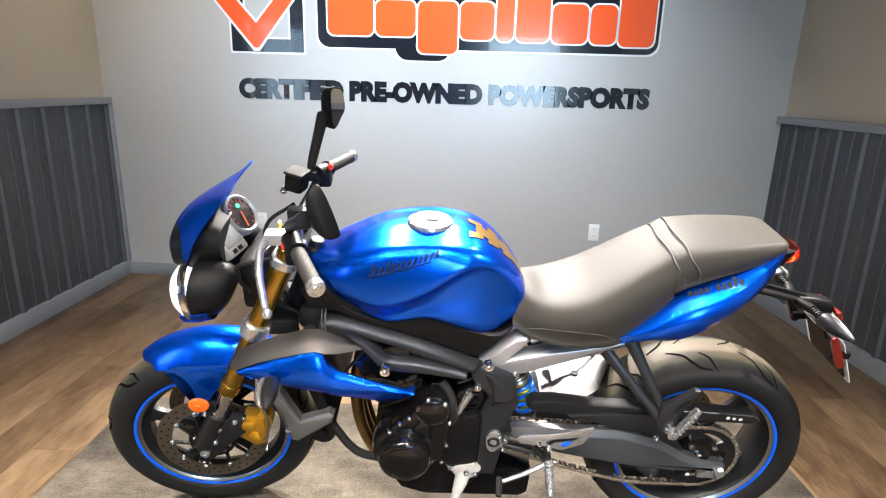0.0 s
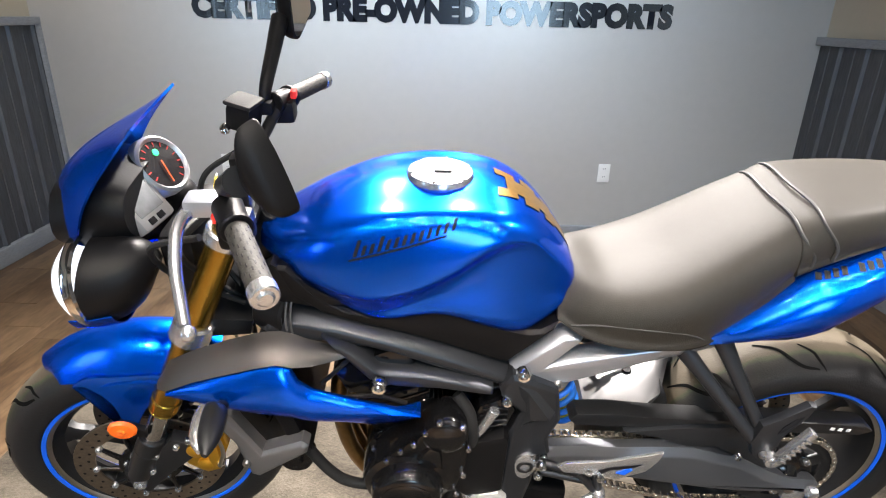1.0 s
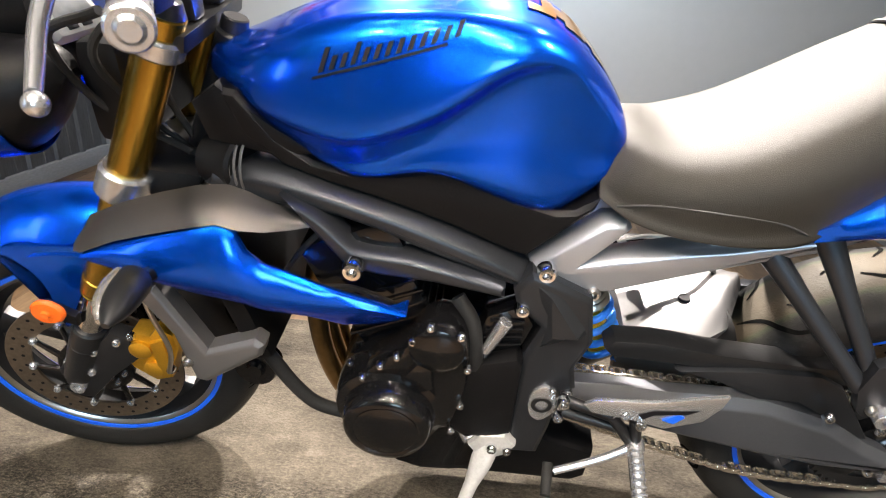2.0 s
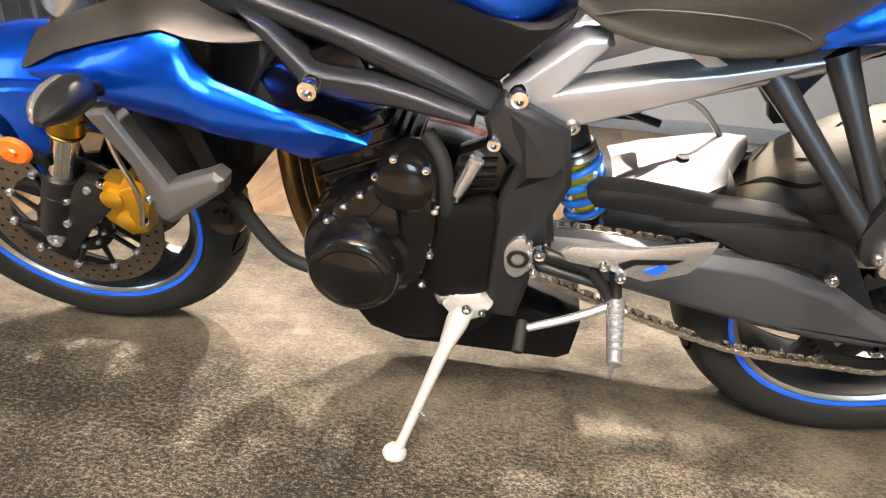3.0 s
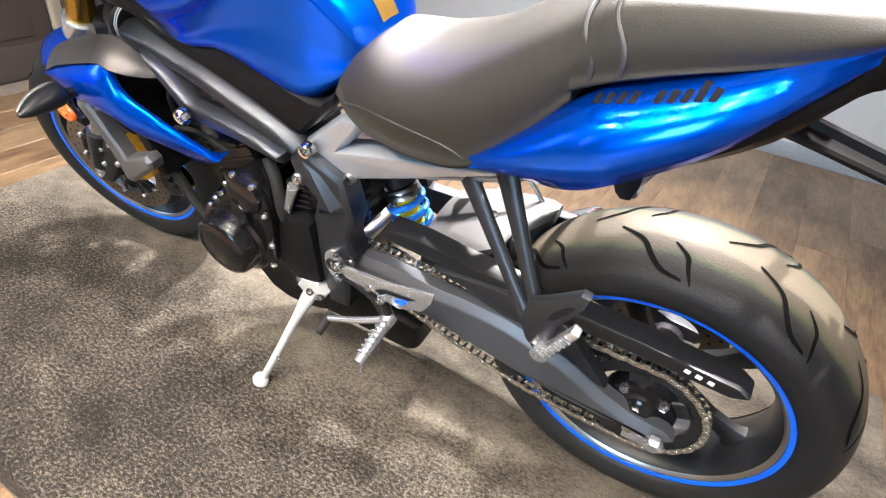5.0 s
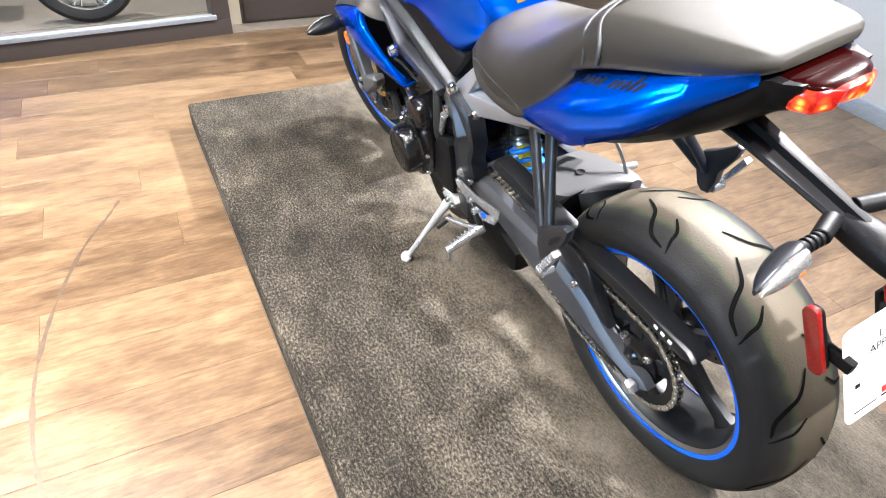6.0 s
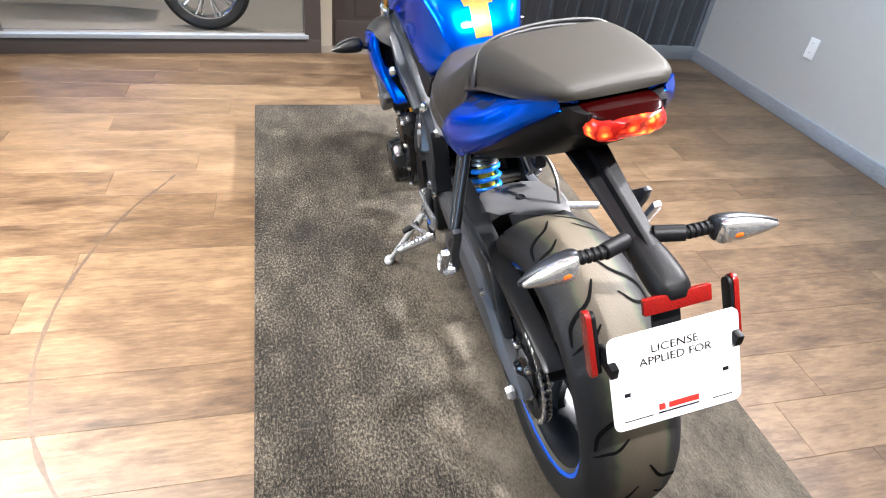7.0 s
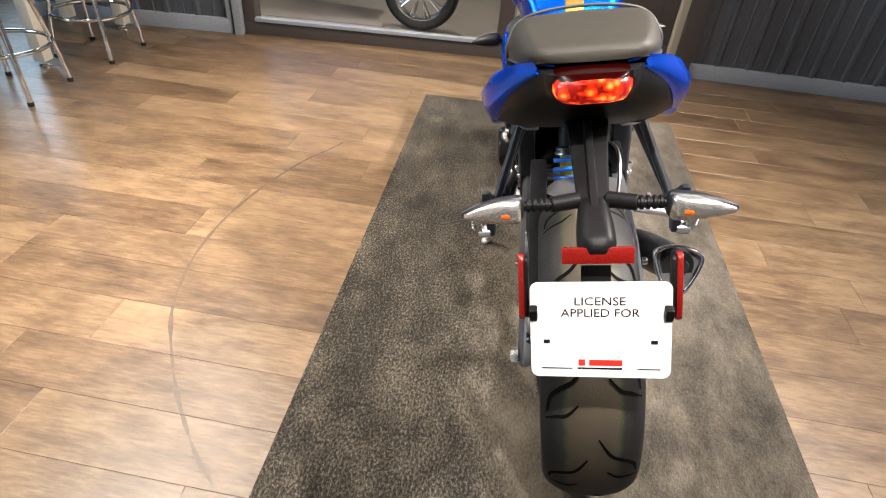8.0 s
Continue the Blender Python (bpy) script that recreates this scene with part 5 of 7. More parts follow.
P("tail_underside", bm, BLACK, "faceted black plastic under-tail cowl", 30)
bm = bmesh.new()
loft(bm, [halves(u, h) for u, h in (
    (0.745, [(0, 0.96), (0.045, 0.959), (0.056, 0.954), (0.056, 0.94), (0.048, 0.916), (0, 0.908)]),
    (0.79, [(0, 0.963), (0.044, 0.962), (0.054, 0.959), (0.054, 0.954), (0.045, 0.951), (0, 0.95)]),
    (0.812, [(0, 0.962), (0.038, 0.961), (0.047, 0.958), (0.046, 0.954), (0.038, 0.952), (0, 0.951)]),
    (0.824, [(0, 0.959), (0.024, 0.958), (0.032, 0.956), (0.03, 0.954), (0.022, 0.953), (0, 0.952)]))], 4, 4)
tl = P("tail_light", bm, RED, "lit red tail light in a black surround")
bm = bmesh.new()
rows = []


def bulge(x):
    return math.copysign(abs(x) ** 0.55, x)


for u, k in ((0.75, 1.0), (0.8, 1.0), (0.822, 0.86), (0.831, 0.45)):
    rows.append([bm.verts.new((u - 0.022 * max(0, -math.sin(t)), 0.057 * k * bulge(math.cos(t)) * (1 - 0.28 * max(0, -math.sin(t))), 0.936 + 0.0245 * bulge(math.sin(t)) * (0.6 + 0.4 * k))) for t in [2 * math.pi * n / 32 for n in range(32)]])
skin(bm, rows)
part("light_cell", bm, RED_GLOW, tl, "glowing orange-red lamp cells", 60)

# number plate carrier
bm = bmesh.new()
loft(bm, [halves(u, [(0, w + 0.004), (0.005, w + 0.003), (0.0075, w - 0.007), (hv - 0.003, w - 0.009), (hv, w - 0.013), (hv - 0.004, w - 0.02), (0, w - 0.024)]) for u, w, hv in (
    (0.6, 0.842, 0.04), (0.66, 0.838, 0.039), (0.72, 0.828, 0.034), (0.8, 0.808, 0.028), (0.87, 0.79, 0.024), (0.925, 0.775, 0.021))], 1, 4)
carrier = P("plate_carrier", bm, BLACK, "black tail arm that carries indicators and plate", 30)
bm = bmesh.new()
loft(bm, [halves(u, h) for u, h in (
    (0.885, [(0, 0.782), (0.014, 0.78), (0.021, 0.768), (0.02, 0.752), (0, 0.748)]),
    (0.925, [(0, 0.782), (0.016, 0.779), (0.025, 0.766), (0.023, 0.746), (0, 0.742)]),
    (0.965, [(0, 0.773), (0.017, 0.771), (0.026, 0.758), (0.023, 0.741), (0, 0.738)]),
    (0.978, [(0, 0.765), (0.013, 0.763), (0.02, 0.755), (0.018, 0.745), (0, 0.742)]),
    (0.984, [(0, 0.757), (0.006, 0.756), (0.01, 0.753), (0.009, 0.749), (0, 0.748)]))], 4, 4)
part("plate_lamp", bm, BLACK, carrier, "black rounded plate lamp housing")
PC = Vector((1.008, 0.0, 0.655))
PT = Matrix.Translation(PC) @ Matrix.Rotation(radians(-24), 4, "Y") @ Matrix.Scale(1.055, 4)
bm = bmesh.new()
corner = [(sx * 0.0825 + 0.011 * math.cos(radians(a)), sy * 0.0575 + 0.011 * math.sin(radians(a))) for sx, sy, a0 in ((1, 1, 0), (-1, 1, 90), (-1, -1, 180), (1, -1, 270)) for a in range(a0, a0 + 91, 18)]
plate(bm, corner, -0.0008, 0.0008, 0)
PLATE_M = PT @ Matrix.Rotation(radians(90), 4, "Z")
bmesh.ops.transform(bm, matrix=PLATE_M, verts=bm.verts)
lic = P("number_plate", bm, WHITE, "white dealer number plate card with black print")


def words(text, height, width, name, mat, parent, m, label="", bold=0.0, lift=0.0012):
    cu = bpy.data.curves.new("words", "FONT")
    cu.body, cu.align_x, cu.align_y, cu.size = text, "CENTER", "CENTER", 1.0
    cu.extrude, cu.offset, cu.resolution_u = 0.0, bold, 3
    ob = bpy.data.objects.new("words", cu)
    scene.collection.objects.link(ob)
    bpy.context.view_layer.update()
    data = bpy.data.meshes.new_from_object(ob.evaluated_get(bpy.context.evaluated_depsgraph_get()))
    bpy.data.objects.remove(ob)
    bpy.data.curves.remove(cu)
    xs = [v.co.x for v in data.vertices]
    ys = [v.co.y for v in data.vertices]
    sx, sy = width / (max(xs) - min(xs)), height / (max(ys) - min(ys))
    cx, cy = (max(xs) + min(xs)) / 2, (max(ys) + min(ys)) / 2
    data.transform(m @ Matrix.Translation((0, 0, lift)) @ Matrix.Diagonal((sx, sy, 1, 1)) @ Matrix.Translation((-cx, -cy, 0)))
    data.name = name
    data.materials.clear()
    data.materials.append(mat)
    ob = new(name, data)
    ob.parent = parent
    if label:
        tagged(ob, label)
    return ob


PLATE_FACE = PT @ Matrix.Rotation(radians(90), 4, "Z") @ Matrix.Rotation(radians(90), 4, "X")
words("LICENSE", 0.0115, 0.067, "print", DARK, lic, PLATE_FACE @ Matrix.Translation((0.0, 0.042, 0.0012)))
words("APPLIED FOR", 0.0115, 0.104, "print", DARK, lic, PLATE_FACE @ Matrix.Translation((0.0, 0.0255, 0.0012)))
for x in (-0.0715, 0.0715):
    bm = bmesh.new()
    box(bm, (x, -0.0165, 0.0012), (0.0085, 0.0055, 0.0008), 0.0003)
    bmesh.ops.transform(bm, matrix=PLATE_FACE, verts=bm.verts)
    part("slot", bm, DARK, lic)
for x, y, wd, ht, m2 in ((0.008, -0.047, 0.044, 0.0085, RED_PAINT), (-0.024, -0.047, 0.009, 0.009, RED_PAINT), (0.0, -0.0555, 0.06, 0.0022, DARK), (-0.058, -0.0558, 0.042, 0.0014, DARK), (0.065, -0.0558, 0.03, 0.0014, DARK)):
    bm = bmesh.new()
    box(bm, (x, y, 0.0011), (wd, ht, 0.0005))
    bmesh.ops.transform(bm, matrix=PLATE_FACE, verts=bm.verts)
    part("print_bar", bm, m2, lic)
bm = bmesh.new()
box(bm, (0, -0.024, -0.014), (0.15, 0.10, 0.004), 0.001)
box(bm, (0, 0.04, -0.016), (0.04, 0.06, 0.006), 0.002)
bmesh.ops.transform(bm, matrix=PLATE_FACE, verts=bm.verts)
part("plate_bracket", bm, BLACK, carrier)
bm = bmesh.new()
box(bm, (0.0, 0.09, 0.012), (0.092, 0.022, 0.008), 0.002)
bmesh.ops.transform(bm, matrix=PLATE_FACE, verts=bm.verts)
part("rear_reflector", bm, REFLECTOR, carrier, "red rear reflector")
for s in (-1, 1):
    bm = bmesh.new()
    tilt = Vector((-0.438, 0.899))
    cross = Vector((0.899, 0.438))
    oval = [Vector((0.96, 0.698)) + tilt * (k * 0.04 + 0.0105 * math.sin(radians(a))) + cross * 0.0105 * math.cos(radians(a)) for k, a0 in ((1, 0), (-1, 180)) for a in range(a0, a0 + 181, 20)]
    plate(bm, [tuple(p) for p in oval], s * 0.107, s * 0.116, 0.0025)
    r = P("side_reflector", bm, REFLECTOR, "upright red side reflector with rounded ends")
    bm = bmesh.new()
    plate(bm, [tuple(Vector((0.96, 0.698)) + (p - Vector((0.96, 0.698))) * 0.94) for p in oval], s * 0.101, s * 0.1068, 0.001)
    box(bm, (0.982, s * 0.094, 0.68), (0.05, 0.012, 0.02), 0.003)
    part("holder", bm, BLACK, r)
    # rear indicators
    bm = bmesh.new()
    rod(bm, (0.878, s * 0.02, 0.775), (0.893, s * 0.062, 0.777), 0.0125, 0.012, 16)
    for k in range(4):
        rod(bm, (0.893, s * (0.064 + 0.009 * k), 0.777), (0.893, s * (0.07 + 0.009 * k), 0.777), 0.0105, 0.0105, 16)
    rod(bm, (0.893, s * 0.06, 0.777), (0.894, s * 0.106, 0.777), 0.008, 0.008, 12)
    ind = P("rear_indicator", bm, BLACK, "rear indicator with clear lens on black stalk")
    bm = bmesh.new()
    ring = []
    for v, hu, hw, du in ((0.1, 0.012, 0.013, 0.0), (0.108, 0.022, 0.021, 0.004), (0.14, 0.021, 0.019, 0.007), (0.17, 0.014, 0.012, 0.012), (0.192, 0.004, 0.004, 0.017)):
        ring.append([Vector((0.896 + du - (hu if math.cos(a) < 0 else hu * 0.35) * abs(math.cos(a)) * (1 if math.cos(a) < 0 else -1), s * v, 0.776 + hw * math.sin(a))) for a in [2 * math.pi * k / 10 for k in range(10)]])
    loft(bm, ring, 2, 3)
    part("body", bm, GRAPHITE, ind, "smoked grey indicator body")
    bm = bmesh.new()
    ring = []
    for v, hu, hw, du in ((0.105, 0.004, 0.016, 0.006), (0.112, 0.012, 0.02, 0.008), (0.14, 0.013, 0.018, 0.01), (0.168, 0.009, 0.011, 0.014), (0.188, 0.003, 0.004, 0.018)):
        ring.append([Vector((0.9 + du + hu * math.cos(a), s * v, 0.776 + hw * math.sin(a))) for a in [2 * math.pi * k / 10 for k in range(10)]])
    loft(bm, ring, 2, 3)
    part("lens", bm, LENS, ind, "clear indicator lens")
    bm = bmesh.new()
    bmesh.ops.create_uvsphere(bm, u_segments=10, v_segments=8, radius=0.0085, matrix=Matrix.Translation((0.9165, s * 0.128, 0.776)) @ Matrix.Diagonal((0.8, 1.6, 0.9, 1)))
    part("bulb", bm, AMBER, ind)

# the tail sits a little to the left of the wheel's plane
for o in bpy.data.objects:
    if o.parent == bike and o.name.split(".")[0] in ("tail_panel", "tail_underside", "tail_light", "plate_carrier", "rear_indicator", "pillion_seat"):
        o.location.y -= 0.005
        o.location.z += {"plate_carrier": 0.023, "rear_indicator": 0.021}.get(o.name.split(".")[0], 0.0)

# ---- frame, engine and running gear ----
for s in (-1, 1):
    bm = bmesh.new()
    plate(bm, [(-0.40, 0.735), (-0.385, 0.772), (-0.325, 0.773), (-0.26, 0.762), (-0.196, 0.743), (-0.123, 0.72), (-0.05, 0.693), (0.01, 0.669), (0.045, 0.65), (0.06, 0.632), (0.05, 0.606), (0.025, 0.61), (-0.03, 0.63), (-0.097, 0.654), (-0.165, 0.683), (-0.215, 0.698), (-0.26, 0.708), (-0.325, 0.712)], s * 0.085, s * 0.118, 0.005, 0, (0.016, 0.024))
    beam = P("frame_beam", bm, GRAPHITE, "satin graphite cast frame beam", 50)
    bm = bmesh.new()
    plate(bm, [(-0.285, 0.745), (-0.235, 0.72), (-0.19, 0.672), (-0.172, 0.668), (-0.114, 0.664), (-0.045, 0.649), (0.02, 0.628), (0.02, 0.61), (-0.08, 0.626), (-0.157, 0.631), (-0.185, 0.636), (-0.205, 0.645), (-0.245, 0.695)], s * 0.115, s * 0.152, 0.003, 0, (0.006, 0.01))
    part("engine_mount", bm, GRAPHITE, beam, "", 50)
    bm = bmesh.new()
    plate(bm, [(0.032, 0.621), (0.055, 0.652), (0.089, 0.64), (0.143, 0.615), (0.157, 0.535), (0.139, 0.482), (0.148, 0.437), (0.127, 0.428), (0.12, 0.345), (0.108, 0.276), (0.059, 0.274), (0.054, 0.357), (0.061, 0.5), (0.079, 0.555), (0.055, 0.578), (0.039, 0.597)], s * 0.105, s * 0.146, 0.003, 0, (0.007, 0.007))
    part("pivot_plate", bm, GRAPHITE, beam, "graphite swingarm pivot plate", 40)
    bm = bmesh.new()
    tri = [(0.052, 0.642), (0.1, 0.622), (0.142, 0.566), (0.146, 0.553), (0.078, 0.515), (0.084, 0.562), (0.064, 0.6)]
    base = [bm.verts.new((a, s * 0.15, b)) for a, b in tri]
    ridge = [bm.verts.new((a, s * b, c)) for a, b, c in ((0.085, 0.158, 0.618), (0.128, 0.172, 0.56), (0.095, 0.164, 0.55))]
    for face in ((0, 1, "a"), (1, 2, "b", "a"), (2, 3, "b"), (3, 4, "c", "b"), (4, 5, "c"), (5, 6, "a", "c"), (6, 0, "a"), ("a", "b", "c")):
        bm.faces.new([ridge["abc".index(k)] if isinstance(k, str) else base[k] for k in face])
    part("pivot_boss", bm, GRAPHITE, beam, "", 20)
    bm = bmesh.new()
    plate(bm, [(0.078, 0.415), (0.086, 0.436), (0.102, 0.446), (0.118, 0.433), (0.122, 0.405), (0.117, 0.387), (0.1, 0.37), (0.083, 0.382)], s * 0.148, s * 0.16, 0.003, 3)
    part("pivot_cover", bm, ALU, beam, "silver swingarm pivot cover")
    bm = bmesh.new()
    lathe(bm, [(0.0, s * 0.158), (0.009, s * 0.158), (0.0105, s * 0.1625), (0.016, s * 0.1625), (0.0175, s * 0.158)], (0.099, 0, 0.408), 20)
    part("pivot_nut", bm, BLACK_SATIN, beam)
    bolts(beam, [(-0.187, s * 0.172, 0.652, 0.0165), (0.048, s * 0.15, 0.59, 0.012), (0.074, s * 0.142, 0.652, 0.015), (0.112, s * 0.16, 0.442, 0.006), (0.138, s * 0.152, 0.428, 0.009)], CHROME, s)
    # black panel under the tank
    bm = bmesh.new()
    plate(bm, [(-0.36, 0.87), (-0.335, 0.867), (-0.289, 0.81), (-0.244, 0.78), (-0.197, 0.77), (-0.148, 0.772), (-0.068, 0.786), (0.016, 0.75), (0.076, 0.735), (0.1, 0.738), (0.13, 0.758), (0.125, 0.74), (0.045, 0.66), (0.023, 0.665), (-0.065, 0.701), (-0.148, 0.729), (-0.23, 0.751), (-0.285, 0.771), (-0.335, 0.81)], s * 0.07, s * 0.118, 0.002, 0, (0.006, 0.008))
    P("tank_side_cover", bm, BLACK, "black plastic cover between tank and frame", 30)
    # silver subframe
    bm = bmesh.new()
    plate(bm, [(0.05, 0.652), (0.062, 0.627), (0.09, 0.614), (0.12, 0.603), (0.165, 0.61), (0.29, 0.658), (0.43, 0.705), (0.53, 0.757), (0.505, 0.775), (0.46, 0.742), (0.31, 0.705), (0.24, 0.692), (0.137, 0.665), (0.18, 0.716), (0.172, 0.732), (0.14, 0.729), (0.076, 0.674)], s * 0.088, s * 0.114, 0.003, 0, (0.008, 0.016))
    sub = P("subframe", bm, SILVER, "silver-grey cast rear subframe", 40)
    bm = bmesh.new()
    plate(bm, [(0.215, 0.74), (0.25, 0.736), (0.325, 0.7), (0.3, 0.692)], s * 0.09, s * 0.118, 0.005)
    part("brace", bm, SILVER, sub)
    bm = bmesh.new()
    plate(bm, [(0.17, 0.722), (0.2, 0.742), (0.5, 0.785), (0.46, 0.75), (0.31, 0.712)], s * 0.075, s * 0.095, 0.003)
    part("gusset", bm, BLACK, sub)
    bolts(sub, [(0.145, s * 0.128, 0.612, 0.011), (0.512, s * 0.17, 0.782, 0.008)], STEEL, s)
    # passenger peg hanger
    bm = bmesh.new()
    for a, b in (((0.372, s * 0.125, 0.69), (0.508, s * 0.198, 0.545)), ((0.435, s * 0.132, 0.712), (0.528, s * 0.198, 0.545))):
        a, b = Vector(a), Vector(b)
        d, q = frame_of(a, b)
        out = Vector((0, s, 0))
        x = d.cross(out).normalized()
        rows = []
        for f, wd in ((-0.12, 0.019), (0.0, 0.0165), (0.3, 0.0135), (0.7, 0.012), (1, 0.0125)):
            c = a.lerp(b, f)
            rows.append([bm.verts.new(c + x * wd * math.cos(2 * math.pi * k / 14) + out * 0.0095 * math.sin(2 * math.pi * k / 14)) for k in range(14)])
        skin(bm, rows)
    hang = P("peg_hanger", bm, GRAPHITE, "graphite passenger footpeg hanger", 50)
    bm = bmesh.new()
    plate(bm, [(0.5, 0.545), (0.508, 0.59), (0.535, 0.607), (0.578, 0.642), (0.59, 0.64), (0.584, 0.614), (0.556, 0.562), (0.554, 0.535), (0.544, 0.502), (0.525, 0.498), (0.512, 0.51)], s * 0.19, s * 0.208, 0.005)
    part("heel_plate", bm, GRAPHITE, hang)
    bm = bmesh.new()
    plate(bm, [(0.54, 0.572), (0.548, 0.576), (0.566, 0.6), (0.574, 0.617), (0.563, 0.611), (0.545, 0.59)], s * 0.2081, s * 0.2095, 0)
    part("cut_out", bm, DARK, hang)
    bm = bmesh.new()
    rod(bm, (0.542, s * 0.2, 0.512), (0.542, s * 0.228, 0.512), 0.012, 0.014, 14)
    box(bm, (0.564, s * 0.226, 0.555), (0.1, 0.018, 0.014), 0.004, Matrix.Rotation(radians(-62), 4, "Y"))
    for k in range(6):
        c = Vector((0.564, s * 0.236, 0.555)) + Vector((0.469, 0, 0.883)) * (-0.03 + 0.012 * k)
        box(bm, c, (0.005, 0.005, 0.013), 0.001, Matrix.Rotation(radians(-62), 4, "Y"))
    part("footpeg", bm, ALU, hang, "folded ribbed silver footpeg")
    bolts(hang, [(0.53, s * 0.21, 0.515, 0.008)], STEEL, s)
    # swingarm
    bm = bmesh.new()
    plate(bm, [(0.1, 0.43), (0.2, 0.435), (0.3, 0.43), (0.36, 0.433), (0.45, 0.43), (0.564, 0.397), (0.637, 0.353), (0.69, 0.331), (0.745, 0.325), (0.762, 0.31), (0.745, 0.292), (0.69, 0.296), (0.648, 0.29), (0.574, 0.292), (0.484, 0.305), (0.39, 0.323), (0.25, 0.352), (0.1, 0.38)], s * 0.105, s * 0.128, 0.004, 0, (0.016, 0.014))
    arm = P("swingarm", bm, SATIN_GREY, "dark satin aluminium swingarm", 45)
    bm = bmesh.new()
    plate(bm, [(0.30, 0.472), (0.42, 0.486), (0.515, 0.487), (0.556, 0.465), (0.635, 0.36), (0.59, 0.36), (0.56, 0.395), (0.5, 0.428), (0.44, 0.428), (0.37, 0.456)], s * 0.1, s * 0.125, 0.006)
    part("brace_arm", bm, GRAPHITE, arm)
    bm = bmesh.new()
    box(bm, (0.708, s * 0.128, 0.287), (0.05, 0.022, 0.026), 0.004)
    part("adjuster", bm, ALU, arm, "silver chain adjuster block")
    bm = bmesh.new()
    lathe(bm, [(0, s * 0.158), (0.012, s * 0.158), (0.016, s * 0.152), (0.016, s * 0.14)], (0.735, 0, 0.309), 6)
    part("axle_nut", bm, ALU, arm)
    bolts(arm, [(0.541, s * 0.142, 0.422, 0.009)], CHROME, s)
bm = bmesh.new()
rod(bm, (RU, -0.14, RW - 0.01), (RU, 0.14, RW - 0.01), 0.012)
P("rear_axle", bm, STEEL)
bm = bmesh.new()
rod(bm, (0.104, -0.15, 0.412), (0.104, 0.15, 0.412), 0.018)
P("swingarm_pivot", bm, STEEL)
# swingarm bridge ahead of the tyre
bm = bmesh.new()
rows = []
for u, w, v0, v1 in ((0.235, 0.466, -0.05, 0.11), (0.29, 0.48, -0.07, 0.118), (0.345, 0.492, -0.075, 0.12), (0.39, 0.505, -0.05, 0.116), (0.425, 0.512, 0.02, 0.11), (0.445, 0.51, 0.06, 0.105)):
    n = 8
    up = [Vector((u, v0 + (v1 - v0) * k / n, w + 0.012 * math.sin(math.pi * k / n))) for k in range(n + 1)]
    low = [Vector((u - 0.01, p.y, p.z - 0.03 - 0.05 * abs(2 * k / n - 1) ** 3)) for k, p in enumerate(up)][::-1]
    rows.append([bm.verts.new(p) for p in up + low])
skin(bm, rows)
bridge = P("swingarm_bridge", bm, GUNMETAL, "grey cast swingarm bridge", 40)
bm = bmesh.new()
lathe(bm, [(0.0, 0.004), (0.010, 0.004), (0.011, 0.0)], (0.34, 0.022, 0.503), 16, "w")
part("bung", bm, DARK, bridge)
bm = bmesh.new()
loft(bm, [[Vector((u, v, w)) for v, w in ring] for u, ring in (
    (0.40, [(-0.07, 0.50), (0.0, 0.512), (0.07, 0.50), (0.085, 0.42), (0.06, 0.40), (-0.06, 0.40), (-0.085, 0.42)]),
    (0.37, [(-0.07, 0.47), (0.0, 0.49), (0.07, 0.47), (0.085, 0.36), (0.06, 0.33), (-0.06, 0.33), (-0.085, 0.36)]))], 3, 2)
part("inner_guard", bm, BLACK, bridge)

# shock absorber
S0, S1 = Vector((0.142, -0.012, 0.585)), Vector((0.212, -0.018, 0.4))
sd_, q_ = frame_of(S0, S1)
bm = bmesh.new()
rod(bm, S0, S0.lerp(S1, 0.3), 0.026, 0.028, 20)
shock = P("shock_absorber", bm, BLACK_SATIN, "rear shock absorber with blue coil spring")
bm = bmesh.new()
rod(bm, S0.lerp(S1, 0.3), S0.lerp(S1, 0.34), 0.033, 0.035, 24)
rod(bm, S0.lerp(S1, 0.35), S0.lerp(S1, 0.41), 0.035, 0.037, 24)
part("preload_collar", bm, STEEL, shock, "steel preload collar")
bm = bmesh.new()
rod(bm, S0.lerp(S1, 0.4), S0.lerp(S1, 0.97), 0.021, 0.021, 20)
part("damper_body", bm, YELLOW, shock, "yellow labelled damper body")
bm = bmesh.new()
coil = []
for k in range(61):
    f = k / 60
    a = 2 * math.pi * 4.4 * f
    coil.append(S0.lerp(S1, 0.43 + 0.56 * f) + q_ @ Vector((0.034 * math.cos(a), 0.034 * math.sin(a), 0)))
tube(bm, coil, 0.0066, 10, 2)
part("coil_spring", bm, SPRING, shock, "bright blue coil spring", 70)

# engine
bm = bmesh.new()
loft(bm, [[Vector((u, v, w)) for u, w in ring] for v, ring in (
    (-0.13, [(-0.2, 0.36), (-0.19, 0.45), (-0.12, 0.5), (0.03, 0.48), (0.08, 0.42), (0.07, 0.28), (0.0, 0.2), (-0.13, 0.2)]),
    (-0.11, [(-0.22, 0.36), (-0.21, 0.46), (-0.13, 0.52), (0.04, 0.5), (0.1, 0.43), (0.09, 0.27), (0.01, 0.19), (-0.14, 0.19)]),
    (0.11, [(-0.22, 0.36), (-0.21, 0.46), (-0.13, 0.52), (0.04, 0.5), (0.1, 0.43), (0.09, 0.27), (0.01, 0.19), (-0.14, 0.19)]),
    (0.15, [(-0.18, 0.36), (-0.17, 0.44), (-0.11, 0.48), (0.02, 0.46), (0.06, 0.41), (0.05, 0.29), (-0.01, 0.22), (-0.11, 0.22)]))], 3, 2)
engine = P("engine", bm, BLACK_GLOSS, "black enamelled three-cylinder engine", 40)
